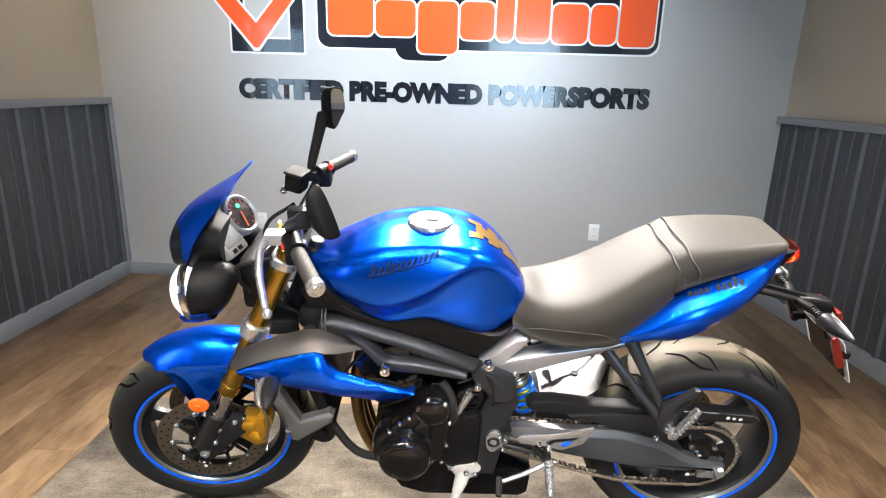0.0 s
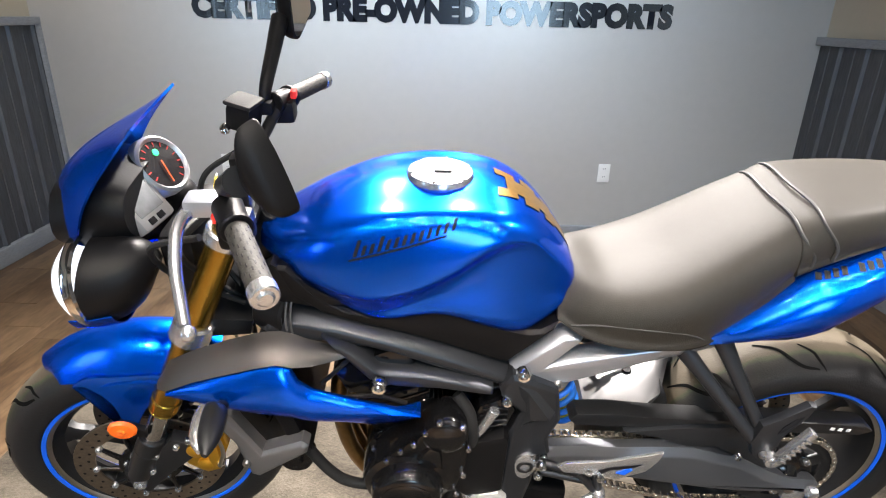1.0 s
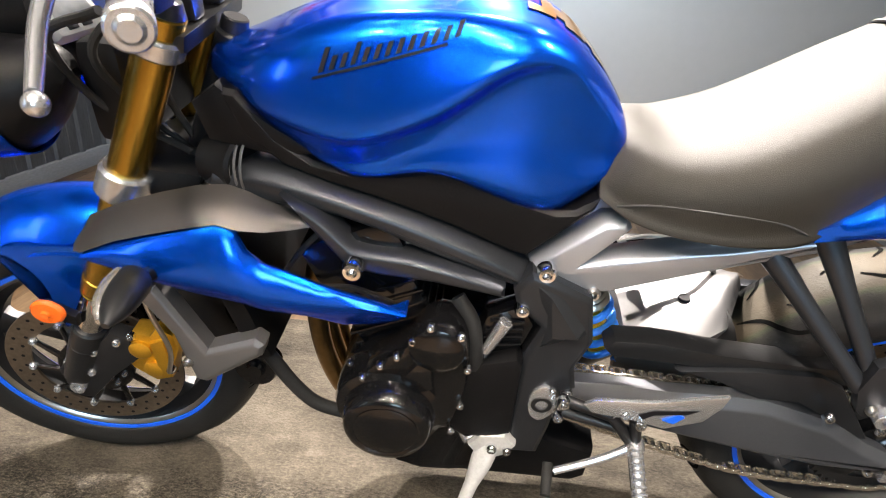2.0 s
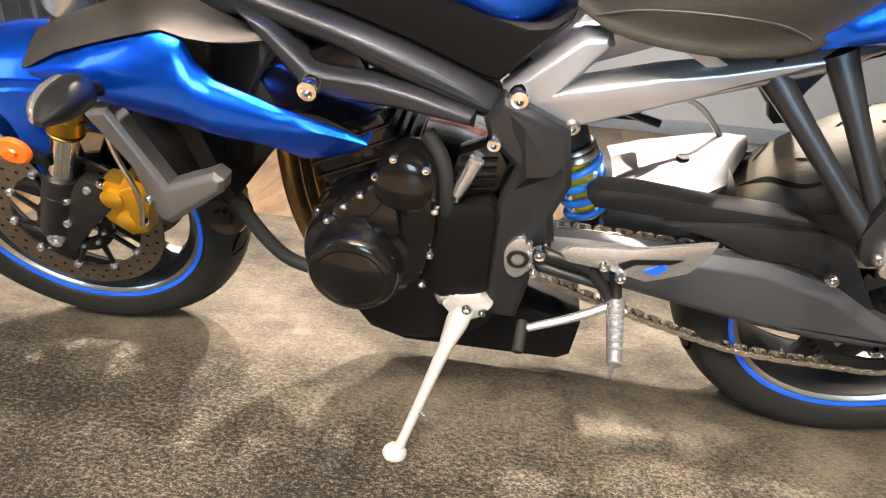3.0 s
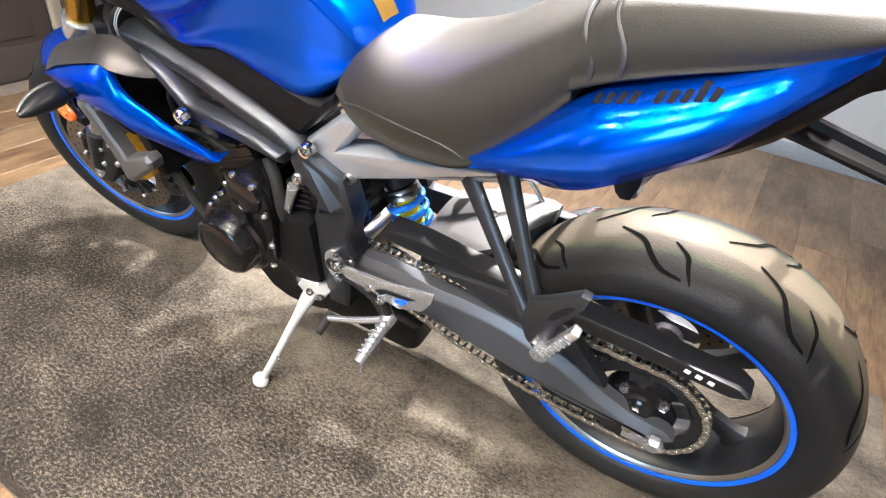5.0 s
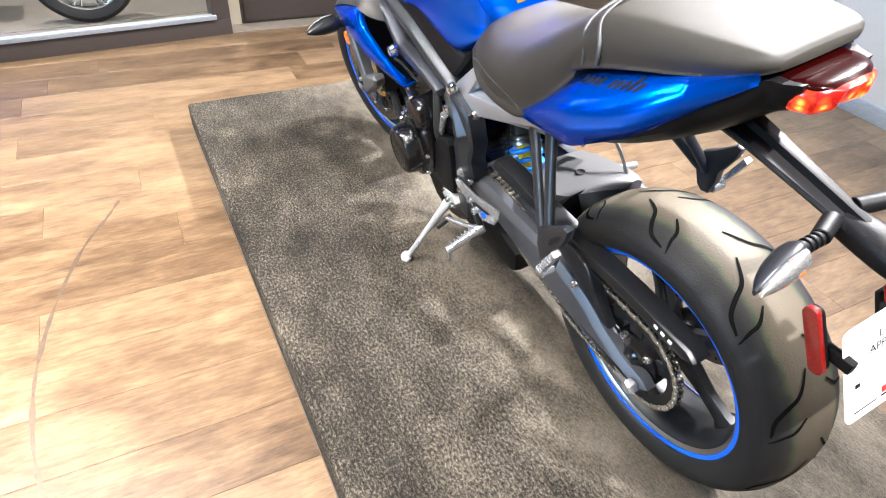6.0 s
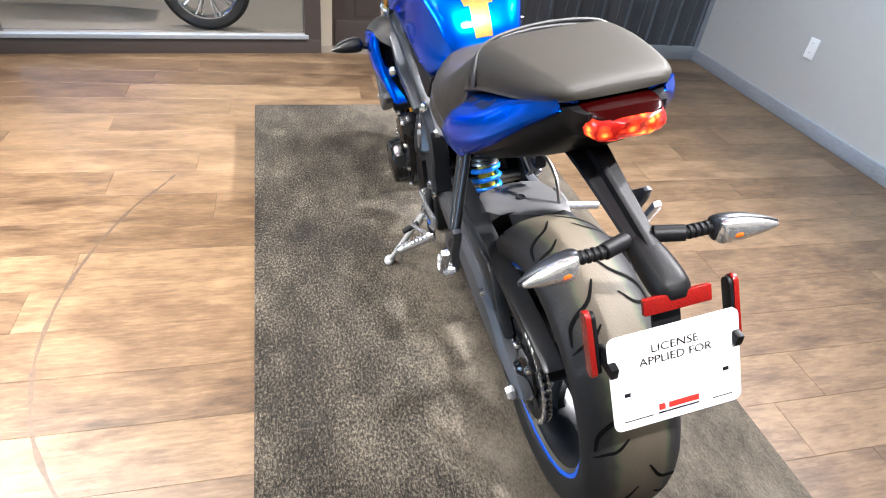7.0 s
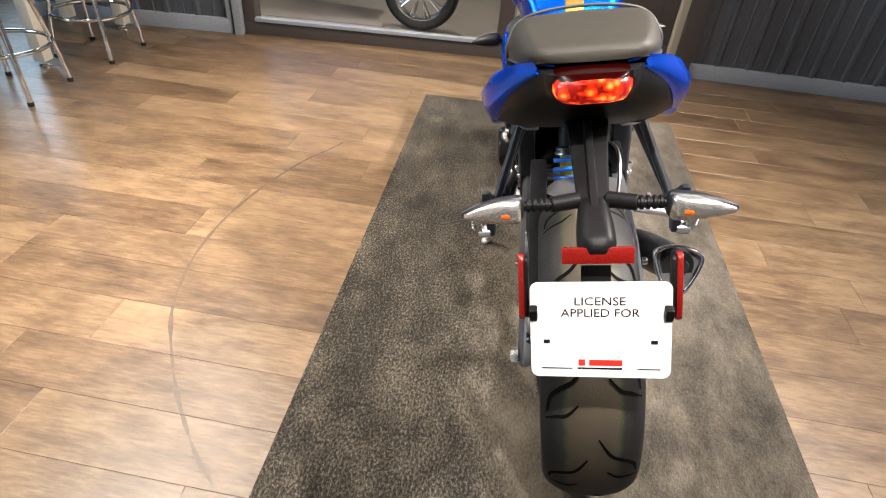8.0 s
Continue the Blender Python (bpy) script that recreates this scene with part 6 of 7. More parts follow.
bm = bmesh.new()
rot = Matrix.Rotation(radians(-24), 4, "Y")
box(bm, (-0.155, 0, 0.545), (0.13, 0.25, 0.15), 0.012, rot)
part("cylinder_block", bm, BLACK_GLOSS, engine, "", 30)
for k in range(5):
    bm = bmesh.new()
    box(bm, Vector((-0.155, 0, 0.545)) + rot @ Vector((0, 0, -0.05 + 0.022 * k)), (0.142, 0.258, 0.006), 0.002, rot)
    part("cooling_rib", bm, BLACK_GLOSS, engine)
bm = bmesh.new()
box(bm, (-0.195, 0, 0.645), (0.15, 0.27, 0.075), 0.014, rot)
part("cylinder_head", bm, BLACK_GLOSS, engine, "", 30)
bm = bmesh.new()
lathe(bm, [(0.0, -0.228), (0.046, -0.228), (0.05, -0.226), (0.054, -0.228), (0.062, -0.226), (0.067, -0.22), (0.071, -0.2), (0.073, -0.19), (0.084, -0.184), (0.09, -0.17), (0.092, -0.12)], (-0.138, 0, 0.388), 48)
part("alternator_cover", bm, BLACK_GLOSS, engine, "round gloss black engine cover")
bm = bmesh.new()
plate(bm, [(-0.185, 0.42), (-0.17, 0.475), (-0.115, 0.525), (-0.09, 0.565), (-0.055, 0.575), (-0.025, 0.545), (-0.02, 0.47), (-0.03, 0.41), (-0.06, 0.35)], -0.185, -0.12, 0.014, 3)
part("side_cover", bm, BLACK_GLOSS, engine, "", 40)
bm = bmesh.new()
lathe(bm, [(0.0, -0.198), (0.03, -0.198), (0.04, -0.192), (0.044, -0.17)], (-0.068, 0, 0.53), 32)
plate(bm, [(-0.12, 0.47), (-0.095, 0.505), (-0.075, 0.5), (-0.07, 0.455), (-0.1, 0.44)], -0.196, -0.18, 0.006)
part("breather_cover", bm, BLACK_GLOSS, engine)
bolts(engine, [(-0.185, -0.188, 0.43, 0.0065), (-0.178, -0.188, 0.462, 0.0065), (-0.15, -0.19, 0.492, 0.0065), (-0.125, -0.19, 0.513, 0.0065), (-0.103, -0.19, 0.545, 0.0065), (-0.078, -0.19, 0.574, 0.0065), (-0.035, -0.19, 0.562, 0.0065), (-0.022, -0.19, 0.5, 0.0065), (-0.028, -0.188, 0.42, 0.0065), (-0.04, -0.188, 0.36, 0.0065), (-0.2, -0.15, 0.41, 0.006), (-0.205, -0.15, 0.45, 0.006)], CHROME)
bm = bmesh.new()
plate(bm, [(-0.06, 0.375), (-0.052, 0.435), (0.0, 0.487), (0.05, 0.502), (0.06, 0.49), (0.058, 0.335), (0.02, 0.318), (-0.02, 0.32), (-0.05, 0.345)], -0.165, -0.12, 0.01)
part("sprocket_cover", bm, BLACK, engine, "dull black sprocket cover", 30)
bm = bmesh.new()
plate(bm, [(-0.02, 0.5), (0.0, 0.56), (0.05, 0.585), (0.07, 0.55), (0.06, 0.51), (0.0, 0.48)], -0.14, -0.1, 0.008)
for k in range(4):
    rod(bm, (-0.01 + 0.005 * k, -0.142, 0.505 + 0.017 * k), (0.055, -0.142, 0.515 + 0.015 * k), 0.003, None, 8)
part("gearbox_cover", bm, BLACK_GLOSS, engine)
bm = bmesh.new()
rod(bm, (0.028, -0.15, 0.563), (0.002, -0.152, 0.503), 0.011, 0.008, 14)
rod(bm, (0.002, -0.152, 0.505), (0.003, -0.152, 0.492), 0.0035, None, 8)
part("gear_link", bm, ALU, engine, "silver gear linkage rod")
bm = bmesh.new()
tube(bm, [(-0.045, -0.13, 0.585), (-0.02, -0.145, 0.55), (-0.012, -0.155, 0.5), (-0.01, -0.15, 0.455)], 0.0115, 12)
part("breather_hose", bm, RUBBER, engine, "black rubber hose")
bm = bmesh.new()
plate(bm, [(-0.21, 0.22), (-0.16, 0.135), (-0.09, 0.11), (0.2, 0.112), (0.225, 0.13), (0.23, 0.2), (0.1, 0.24), (-0.1, 0.26)], -0.085, 0.085, 0.02)
part("exhaust_box", bm, BLACK, engine, "black underslung exhaust box")
bm = bmesh.new()
rod(bm, (-0.03, -0.12, 0.318), (-0.005, -0.155, 0.3), 0.014, 0.014, 14)
part("oil_plug", bm, ALU, engine)
for v in (-0.05, 0.0, 0.05):
    bm = bmesh.new()
    tube(bm, [(-0.225, v, 0.62), (-0.27, v, 0.58), (-0.285, v, 0.48), (-0.275, v * 0.9, 0.35), (-0.235, v * 0.7, 0.24), (-0.16, v * 0.6, 0.185)], 0.0175, 14, 6)
    part("header_pipe", bm, HEADER, engine, "heat-tinted steel header pipe")
bm = bmesh.new()
tube(bm, [(-0.35, -0.13, 0.53), (-0.352, -0.14, 0.476), (-0.327, -0.142, 0.42), (-0.295, -0.142, 0.365), (-0.262, -0.14, 0.332), (-0.2, -0.135, 0.31)], 0.0115, 14, 6)
part("coolant_hose", bm, RUBBER, engine, "thick black coolant hose")
bm = bmesh.new()
lathe(bm, [(0.0, -0.152), (0.012, -0.152), (0.016, -0.145), (0.033, -0.148), (0.036, -0.14), (0.036, -0.115), (0.0, -0.11)], (-0.365, 0, 0.41), 28)
P("horn", bm, BLACK_GLOSS, "round black horn")
# injection bodies and airbox seen behind the frame
bm = bmesh.new()
box(bm, (-0.12, 0, 0.72), (0.3, 0.16, 0.11), 0.02)
P("airbox", bm, BLACK, "black plastic airbox")
for v in (-0.1, 0.0, 0.1):
    bm = bmesh.new()
    rod(bm, (-0.16, v, 0.7), (-0.1, v, 0.61), 0.026, 0.026, 18)
    P("throttle_body", bm, ALU if v < 0 else BLACK, "cast throttle body")
# radiator
bm = bmesh.new()
rr = Matrix.Rotation(radians(-16), 4, "Y")
box(bm, (-0.37, 0, 0.575), (0.032, 0.34, 0.24), 0.006, rr)
rad_ = P("radiator", bm, BLACK, "black radiator core behind the front wheel")
for k in range(26):
    bm = bmesh.new()
    box(bm, Vector((-0.37, 0, 0.575)) + rr @ Vector((-0.017, 0, -0.11 + 0.0088 * k)), (0.003, 0.31, 0.003), 0, rr)
    part("fin", bm, BLACK_SATIN, rad_)

# radiator shrouds: blue scoop under a grey upper blade, with an L-shaped lower guard
for s in (-1, 1):
    BL = []
    for u, hi, lo, v in ((-0.55, 0.654, 0.645, 0.198), (-0.5, 0.676, 0.632, 0.208), (-0.45, 0.691, 0.617, 0.214), (-0.4, 0.704, 0.605, 0.218), (-0.356, 0.714, 0.597, 0.22), (-0.334, 0.706, 0.592, 0.219), (-0.324, 0.682, 0.59, 0.217), (-0.302, 0.662, 0.586, 0.214),
                         (-0.25, 0.643, 0.575, 0.208), (-0.23, 0.635, 0.567, 0.206), (-0.205, 0.626, 0.551, 0.202), (-0.16, 0.611, 0.56, 0.196), (-0.13, 0.6, 0.572, 0.191), (-0.113, 0.592, 0.586, 0.188)):
        mid = lo + 0.34 * (hi - lo) if u < -0.31 else 0.612 - (u + 0.302) * 0.122
        BL.append((u, (v - 0.34 * (hi - mid), hi), (v, mid), (v - 0.55 * (mid - lo), lo)))
    bm = bmesh.new()
    lines = [spline([(r[0], s * r[1 + j][0], r[1 + j][1]) for r in BL], 1) for j in range(3)]
    rows = []
    for a, b, c in zip(*lines):
        rows.append([bm.verts.new(q) for q in (a + Vector((0, -s * (0.06 if a.x < -0.34 else 0.009), -0.004)), a, a.lerp(b, 0.12) + Vector((0, s * 0.004, 0.001)), a.lerp(b, 0.55) + Vector((0, s * 0.006, 0.001)), b, b.lerp(c, 0.5) + Vector((0, s * 0.002, 0)), c, c + Vector((0, -s * 0.03, 0.004)))])
    skin(bm, rows, closed=False, cap=False)
    bmesh.ops.recalc_face_normals(bm, faces=bm.faces)
    bmesh.ops.solidify(bm, geom=list(bm.faces), thickness=0.003)
    shroud = P("radiator_shroud", bm, BLUE, "blue radiator shroud with grey blade", 35)
    UP = [(-0.572, (0.165, 0.656), (0.184, 0.648)), (-0.55, (0.158, 0.692), (0.199, 0.657)), (-0.5, (0.153, 0.714), (0.2, 0.68)), (-0.45, (0.148, 0.73), (0.199, 0.695)), (-0.4, (0.144, 0.743), (0.197, 0.708)), (-0.356, (0.14, 0.748), (0.196, 0.718)), (-0.33, (0.14, 0.74), (0.194, 0.71)),
          (-0.3, (0.14, 0.725), (0.183, 0.703)), (-0.27, (0.14, 0.714), (0.168, 0.7)), (-0.238, (0.146, 0.705), (0.155, 0.702))]
    bm = bmesh.new()
    lines = [spline([(r[0], s * r[1 + j][0], r[1 + j][1]) for r in UP], 1) for j in range(2)]
    rows = [[bm.verts.new(q) for q in (a, a.lerp(b, 0.4) + Vector((0, 0, 0.006)), a.lerp(b, 0.8) + Vector((0, 0, 0.005)), b, b + Vector((0, -s * 0.016, -0.007)))] for a, b in zip(*lines)]
    skin(bm, rows, closed=False, cap=False)
    bmesh.ops.recalc_face_normals(bm, faces=bm.faces)
    bmesh.ops.solidify(bm, geom=list(bm.faces), thickness=0.003)
    part("upper_blade", bm, TITAN, shroud, "bronze-grey shroud blade", 40)
    bm = bmesh.new()
    plate(bm, [(-0.55, 0.66), (-0.54, 0.645), (-0.48, 0.62), (-0.42, 0.604), (-0.43, 0.65), (-0.5, 0.67)], s * 0.165, s * 0.185, 0.004)
    part("inner_lip", bm, TITAN, shroud)
    bm = bmesh.new()
    plate(bm, [(-0.502, 0.6), (-0.462, 0.607), (-0.408, 0.494), (-0.333, 0.524), (-0.32, 0.513), (-0.326, 0.492), (-0.42, 0.425), (-0.438, 0.43), (-0.456, 0.52)], s * 0.165, s * 0.192, 0.004, 0, (0.007, 0.008))
    part("lower_guard", bm, GUNMETAL, shroud, "grey angled lower radiator guard", 30)
    bolts(shroud, [(-0.44, s * 0.2, 0.47, 0.0075)], STEEL, s)
    # front indicator
    bm = bmesh.new()
    rod(bm, (-0.44, s * 0.18, 0.64), (-0.455, s * 0.232, 0.646), 0.011, 0.01, 12)
    ind = P("front_indicator", bm, BLACK, "smoked front indicator on a short black stalk")
    bm = bmesh.new()
    ring = []
    for v, hu, hw, du in ((0.226, 0.012, 0.012, 0.0), (0.235, 0.022, 0.022, 0.0), (0.27, 0.024, 0.021, 0.002), (0.3, 0.018, 0.014, 0.006), (0.324, 0.005, 0.004, 0.012)):
        ring.append([Vector((-0.456 + du + hu * math.cos(a), s * v, 0.65 + hw * math.sin(a))) for a in [2 * math.pi * k / 10 for k in range(10)]])
    loft(bm, ring, 2, 3)
    part("body", bm, BLACK_SATIN, ind, "dark indicator body")
    bm = bmesh.new()
    ring = []
    for v, hu, hw, du in ((0.232, 0.004, 0.016, -0.014), (0.24, 0.012, 0.021, -0.015), (0.27, 0.013, 0.02, -0.015), (0.298, 0.01, 0.013, -0.01), (0.318, 0.003, 0.004, 0.0)):
        ring.append([Vector((-0.456 + du + hu * math.cos(a), s * v, 0.65 + hw * math.sin(a))) for a in [2 * math.pi * k / 10 for k in range(10)]])
    loft(bm, ring, 2, 3)
    part("lens", bm, LENS, ind, "clear indicator lens")

# intake ring by the steering head, hoses and looms
bm = bmesh.new()
rod(bm, (-0.395, -0.09, 0.76), (-0.34, -0.112, 0.762), 0.036, 0.038, 24)
P("intake_sleeve", bm, BLACK, "black corrugated intake sleeve")
for k in range(4):
    bm = bmesh.new()
    x = -0.362 + 0.009 * k
    lathe(bm, [(0.038, -0.002), (0.0395, 0.0), (0.038, 0.002)], (x, -0.1 - 0.003 * k, 0.761), 28, "u")
    part("sleeve_ring", bm, GUNMETAL, bpy.data.objects["intake_sleeve"])
bm = bmesh.new()
plate(bm, [(-0.395, 0.85), (-0.36, 0.875), (-0.3, 0.83), (-0.235, 0.79), (-0.3, 0.785), (-0.38, 0.8)], -0.125, -0.09, 0.008)
P("head_cover", bm, BLACK, "black plastic steering head cover", 30)
for i, pts in enumerate(([(-0.44, -0.12, 0.97), (-0.5, -0.13, 0.9), (-0.47, -0.08, 0.8), (-0.4, -0.06, 0.72)], [(-0.45, 0.1, 0.98), (-0.52, 0.06, 0.93), (-0.5, 0.0, 0.83), (-0.42, -0.03, 0.7)], [(-0.43, -0.2, 0.97), (-0.52, -0.17, 0.93), (-0.53, -0.1, 0.83), (-0.43, -0.08, 0.76)],
                        [(-0.55, -0.06, 0.8), (-0.5, -0.07, 0.79), (-0.46, -0.07, 0.82)], [(-0.5, 0.03, 0.7), (-0.44, -0.04, 0.66), (-0.42, -0.09, 0.72)], [(-0.3, -0.12, 0.6), (-0.26, -0.14, 0.66), (-0.22, -0.13, 0.7)], [(-0.28, -0.14, 0.58), (-0.2, -0.15, 0.6), (-0.14, -0.14, 0.57)])):
    bm = bmesh.new()
    tube(bm, pts, 0.0055 if i < 3 else 0.0045, 8, 8)
    P("cable", bm, RUBBER, "black cable")
bm = bmesh.new()
box(bm, (-0.52, 0, 0.84), (0.06, 0.2, 0.14), 0.02)
P("headlight_bracket", bm, BLACK, "black headlight bracket")

# foot controls on the left, pedal on the right
bm = bmesh.new()
plate(bm, [(0.153, 0.46), (0.168, 0.472), (0.25, 0.478), (0.35, 0.503), (0.345, 0.48), (0.326, 0.448), (0.275, 0.425), (0.228, 0.437), (0.165, 0.445)], -0.2, -0.192, 0.003)
heel = P("heel_guard", bm, ALU, "polished silver heel guard")
bm = bmesh.new()
plate(bm, [(0.232, 0.452), (0.25, 0.463), (0.315, 0.472), (0.3, 0.462), (0.255, 0.455), (0.24, 0.443)], -0.2015, -0.2, 0)
part("cut_out", bm, DARK, heel)
bm = bmesh.new()
plate(bm, [(0.268, 0.445), (0.29, 0.46), (0.298, 0.455), (0.285, 0.44)], -0.2015, -0.2, 0)
part("decal", bm, RIM_BLUE, heel)
bm = bmesh.new()
for a, b in (((0.125, -0.165, 0.432), (0.2, -0.185, 0.425)), ((0.13, -0.165, 0.405), (0.24, -0.185, 0.395)), ((0.2, -0.185, 0.43), (0.25, -0.19, 0.36)), ((0.235, -0.19, 0.43), (0.25, -0.19, 0.36))):
    rod(bm, a, b, 0.0095, 0.0085, 10)
peg = P("footpeg_hanger", bm, BLACK_SATIN, "black rider footpeg hanger")
bm = bmesh.new()
rod(bm, (0.246, -0.185, 0.375), (0.246, -0.205, 0.37), 0.015, 0.014, 14)
rod(bm, (0.246, -0.2, 0.37), (0.243, -0.285, 0.345), 0.0125, 0.0105, 14)
rod(bm, (0.243, -0.278, 0.347), (0.243, -0.28, 0.31), 0.0045, 0.0035, 10)
part("footpeg", bm, ALU, peg, "silver rider footpeg")
for k in range(7):
    bm = bmesh.new()
    box(bm, (0.2455 - 0.0003 * k, -0.208 - 0.0105 * k, 0.3805 - 0.003 * k), (0.018, 0.004, 0.005), 0.001)
    part("peg_rib", bm, ALU, peg)
bolts(peg, [(0.128, -0.176, 0.436, 0.011), (0.124, -0.176, 0.402, 0.009), (0.215, -0.196, 0.445, 0.009), (0.24, -0.2, 0.43, 0.009)], CHROME)
bm = bmesh.new()
tube(bm, [(0.24, -0.195, 0.37), (0.19, -0.21, 0.352), (0.125, -0.222, 0.33)], 0.0075, 10, 5, 0.006)
shift = P("gear_lever", bm, ALU, "silver gear lever with rubber toe")
bm = bmesh.new()
rod(bm, (0.118, -0.205, 0.326), (0.114, -0.25, 0.305), 0.0085, 0.0085, 12)
part("toe_rubber", bm, RUBBER, shift)
bm = bmesh.new()
tube(bm, [(0.245, 0.19, 0.37), (0.19, 0.21, 0.35), (0.1, 0.22, 0.33)], 0.0075, 10, 5)
P("brake_pedal", bm, ALU, "silver rear brake pedal")
bm = bmesh.new()
rod(bm, (0.246, 0.16, 0.38), (0.246, 0.285, 0.35), 0.0125, 0.0105, 14)
P("right_footpeg", bm, ALU, "silver rider footpeg")

# side stand
bm = bmesh.new()
SA, SB = Vector((0.026, -0.158, 0.3)), Vector((-0.06, -0.288, 0.068))
d, q = frame_of(SA, SB)
rows = []
for f, a, b in ((0, 0.02, 0.012), (0.12, 0.02, 0.013), (0.28, 0.012, 0.011), (0.6, 0.009, 0.009), (0.9, 0.0085, 0.0085), (1, 0.009, 0.009)):
    c = SA.lerp(SB, f)
    rows.append([bm.verts.new(c + q @ Vector((a * math.cos(2 * math.pi * k / 14), b * math.sin(2 * math.pi * k / 14), 0))) for k in range(14)])
skin(bm, rows)
stand = P("side_stand", bm, STAND, "light grey side stand resting on the mat")
bm = bmesh.new()
rings = []
for z, f in ((0.0, 0.92), (0.006, 1.0), (0.014, 0.8), (0.018, 0.4)):
    rings.append([Vector((-0.066 + 0.021 * f * math.cos(2 * math.pi * k / 16), -0.292 + 0.017 * f * math.sin(2 * math.pi * k / 16), z + 0.0565 + 0.191 * 0.02 * f * math.sin(2 * math.pi * k / 16))) for k in range(16)])
loft(bm, rings, 1, 2)
part("foot", bm, STAND, stand, "flat oval stand foot")
bm = bmesh.new()
plate(bm, [(-0.01, 0.3), (0.01, 0.325), (0.05, 0.33), (0.07, 0.31), (0.055, 0.285), (0.03, 0.27), (0.005, 0.28)], -0.168, -0.14, 0.006)
part("stand_bracket", bm, STAND, stand, "cast grey stand bracket")
bm = bmesh.new()
rod(bm, SA.lerp(SB, 0.72), SA.lerp(SB, 0.72) + Vector((0.018, -0.012, 0.002)), 0.004, 0.003, 8)
part("spring_peg", bm, ALU, stand)
bolts(stand, [(0.03, -0.17, 0.303, 0.0095), (0.055, -0.17, 0.3, 0.008), (0.018, -0.17, 0.275, 0.0075)], CHROME)
bm = bmesh.new()
tube(bm, [(-0.01, -0.15, 0.312), (-0.02, -0.15, 0.32), (-0.035, -0.145, 0.325)], 0.009, 10)
part("stand_switch", bm, BLACK, stand)

# sprocket and chain
CV = -0.093
SC, SR = (0.692, CV, 0.315), 0.111
bm = bmesh.new()
pts = []
TEETH = 44
for k in range(TEETH * 4):
    a = 2 * math.pi * k / (TEETH * 4)
    r = SR + (0.006 if k % 4 in (0, 1) else -0.003)
    pts.append((SC[0] + r * math.cos(a), SC[2] + r * math.sin(a)))
lo = [bm.verts.new((x, CV - 0.003, z)) for x, z in pts]
hi = [bm.verts.new((x, CV + 0.003, z)) for x, z in pts]
il = [bm.verts.new((SC[0] + 0.085 * math.cos(2 * math.pi * k / len(pts)), CV - 0.003, SC[2] + 0.085 * math.sin(2 * math.pi * k / len(pts)))) for k in range(len(pts))]
ih = [bm.verts.new((v.co.x, CV + 0.003, v.co.z)) for v in il]
for k in range(len(pts)):
    n = (k + 1) % len(pts)
    bm.faces.new((lo[k], lo[n], hi[n], hi[k]))
    bm.faces.new((lo[k], il[k], il[n], lo[n]))
    bm.faces.new((hi[k], hi[n], ih[n], ih[k]))
    bm.faces.new((il[k], ih[k], ih[n], il[n]))
for k in range(5):
    a = 2 * math.pi * k / 5 + 0.5
    c, sn = math.cos(a), math.sin(a)
    box(bm, (SC[0] + 0.07 * c, CV, SC[2] + 0.07 * sn), (0.045, 0.006, 0.034), 0.002, Matrix.Rotation(-a, 4, "Y"))
spr = P("rear_sprocket", bm, BLACK_SATIN, "toothed rear sprocket", 30)
bm = bmesh.new()
lathe(bm, [(0.0, -0.03), (0.022, -0.03), (0.028, -0.02), (0.04, -0.012), (0.062, -0.01), (0.064, 0.0), (0.064, 0.02)], SC, 40)
part("carrier", bm, BLACK_GLOSS, spr)
bolts(spr, [(SC[0] + 0.0565 * math.cos(a), CV - 0.012, SC[2] + 0.0565 * math.sin(a), 0.0095) for a in [radians(60 - 72 * k + 62) for k in range(5)]], CHROME)
path = [Vector((0.09, CV, 0.428)), Vector((0.25, CV, 0.425)), Vector((0.42, CV, 0.418)), Vector((0.58, CV, 0.425))]
arc = [Vector((SC[0] + SR * math.cos(radians(a)), CV, SC[2] + SR * math.sin(radians(a)))) for a in range(95, -110, -15)]
path += arc + [Vector((0.5, CV, 0.212)), Vector((0.35, CV, 0.25)), Vector((0.2, CV, 0.3)), Vector((0.1, CV, 0.34))]
line = spline(path, 14)
PITCH = 0.0158
stops, run, last = [line[0]], 0.0, line[0]
for p in line[1:]:
    seg = (p - last).length
    while run + seg >= PITCH:
        last = last.lerp(p, (PITCH - run) / seg)
        stops.append(last)
        seg = (p - last).length
        run = 0.0
    run += seg
    last = p
bm = bmesh.new()
for p in stops:
    rod(bm, p + Vector((0, -0.0095, 0)), p + Vector((0, 0.0095, 0)), 0.0042, None, 8)
chain = P("drive_chain", bm, CHAIN, "greasy steel drive chain")
chain["kind"] = "stuff"
bm = bmesh.new()
outl = [(PITCH / 2 * c + (0.0062 * math.cos(radians(a))), 0.0062 * math.sin(radians(a))) for c, rng in ((1, range(-70, 71, 35)), (-1, range(110, 251, 35))) for a in rng]
plate(bm, outl, -0.0008, 0.0008, 0)
link_mesh = bpy.data.meshes.new("chain_link")
bm.to_mesh(link_mesh)
bm.free()
link_mesh.materials.append(CHAIN)
for i, (a, b) in enumerate(zip(stops, stops[1:])):
    for s in (-1, 1):
        if s > 0 and i % 2:
            continue
        o = new("chain_link", link_mesh)
        o.parent = chain
        mid = (a + b) / 2
        o.location = (mid.x, CV + s * (0.0078 if i % 2 == 0 else 0.0058), mid.z)
        o.rotation_euler = (0, -math.atan2(b.z - a.z, b.x - a.x), 0)
# chain guard
bm = bmesh.new()
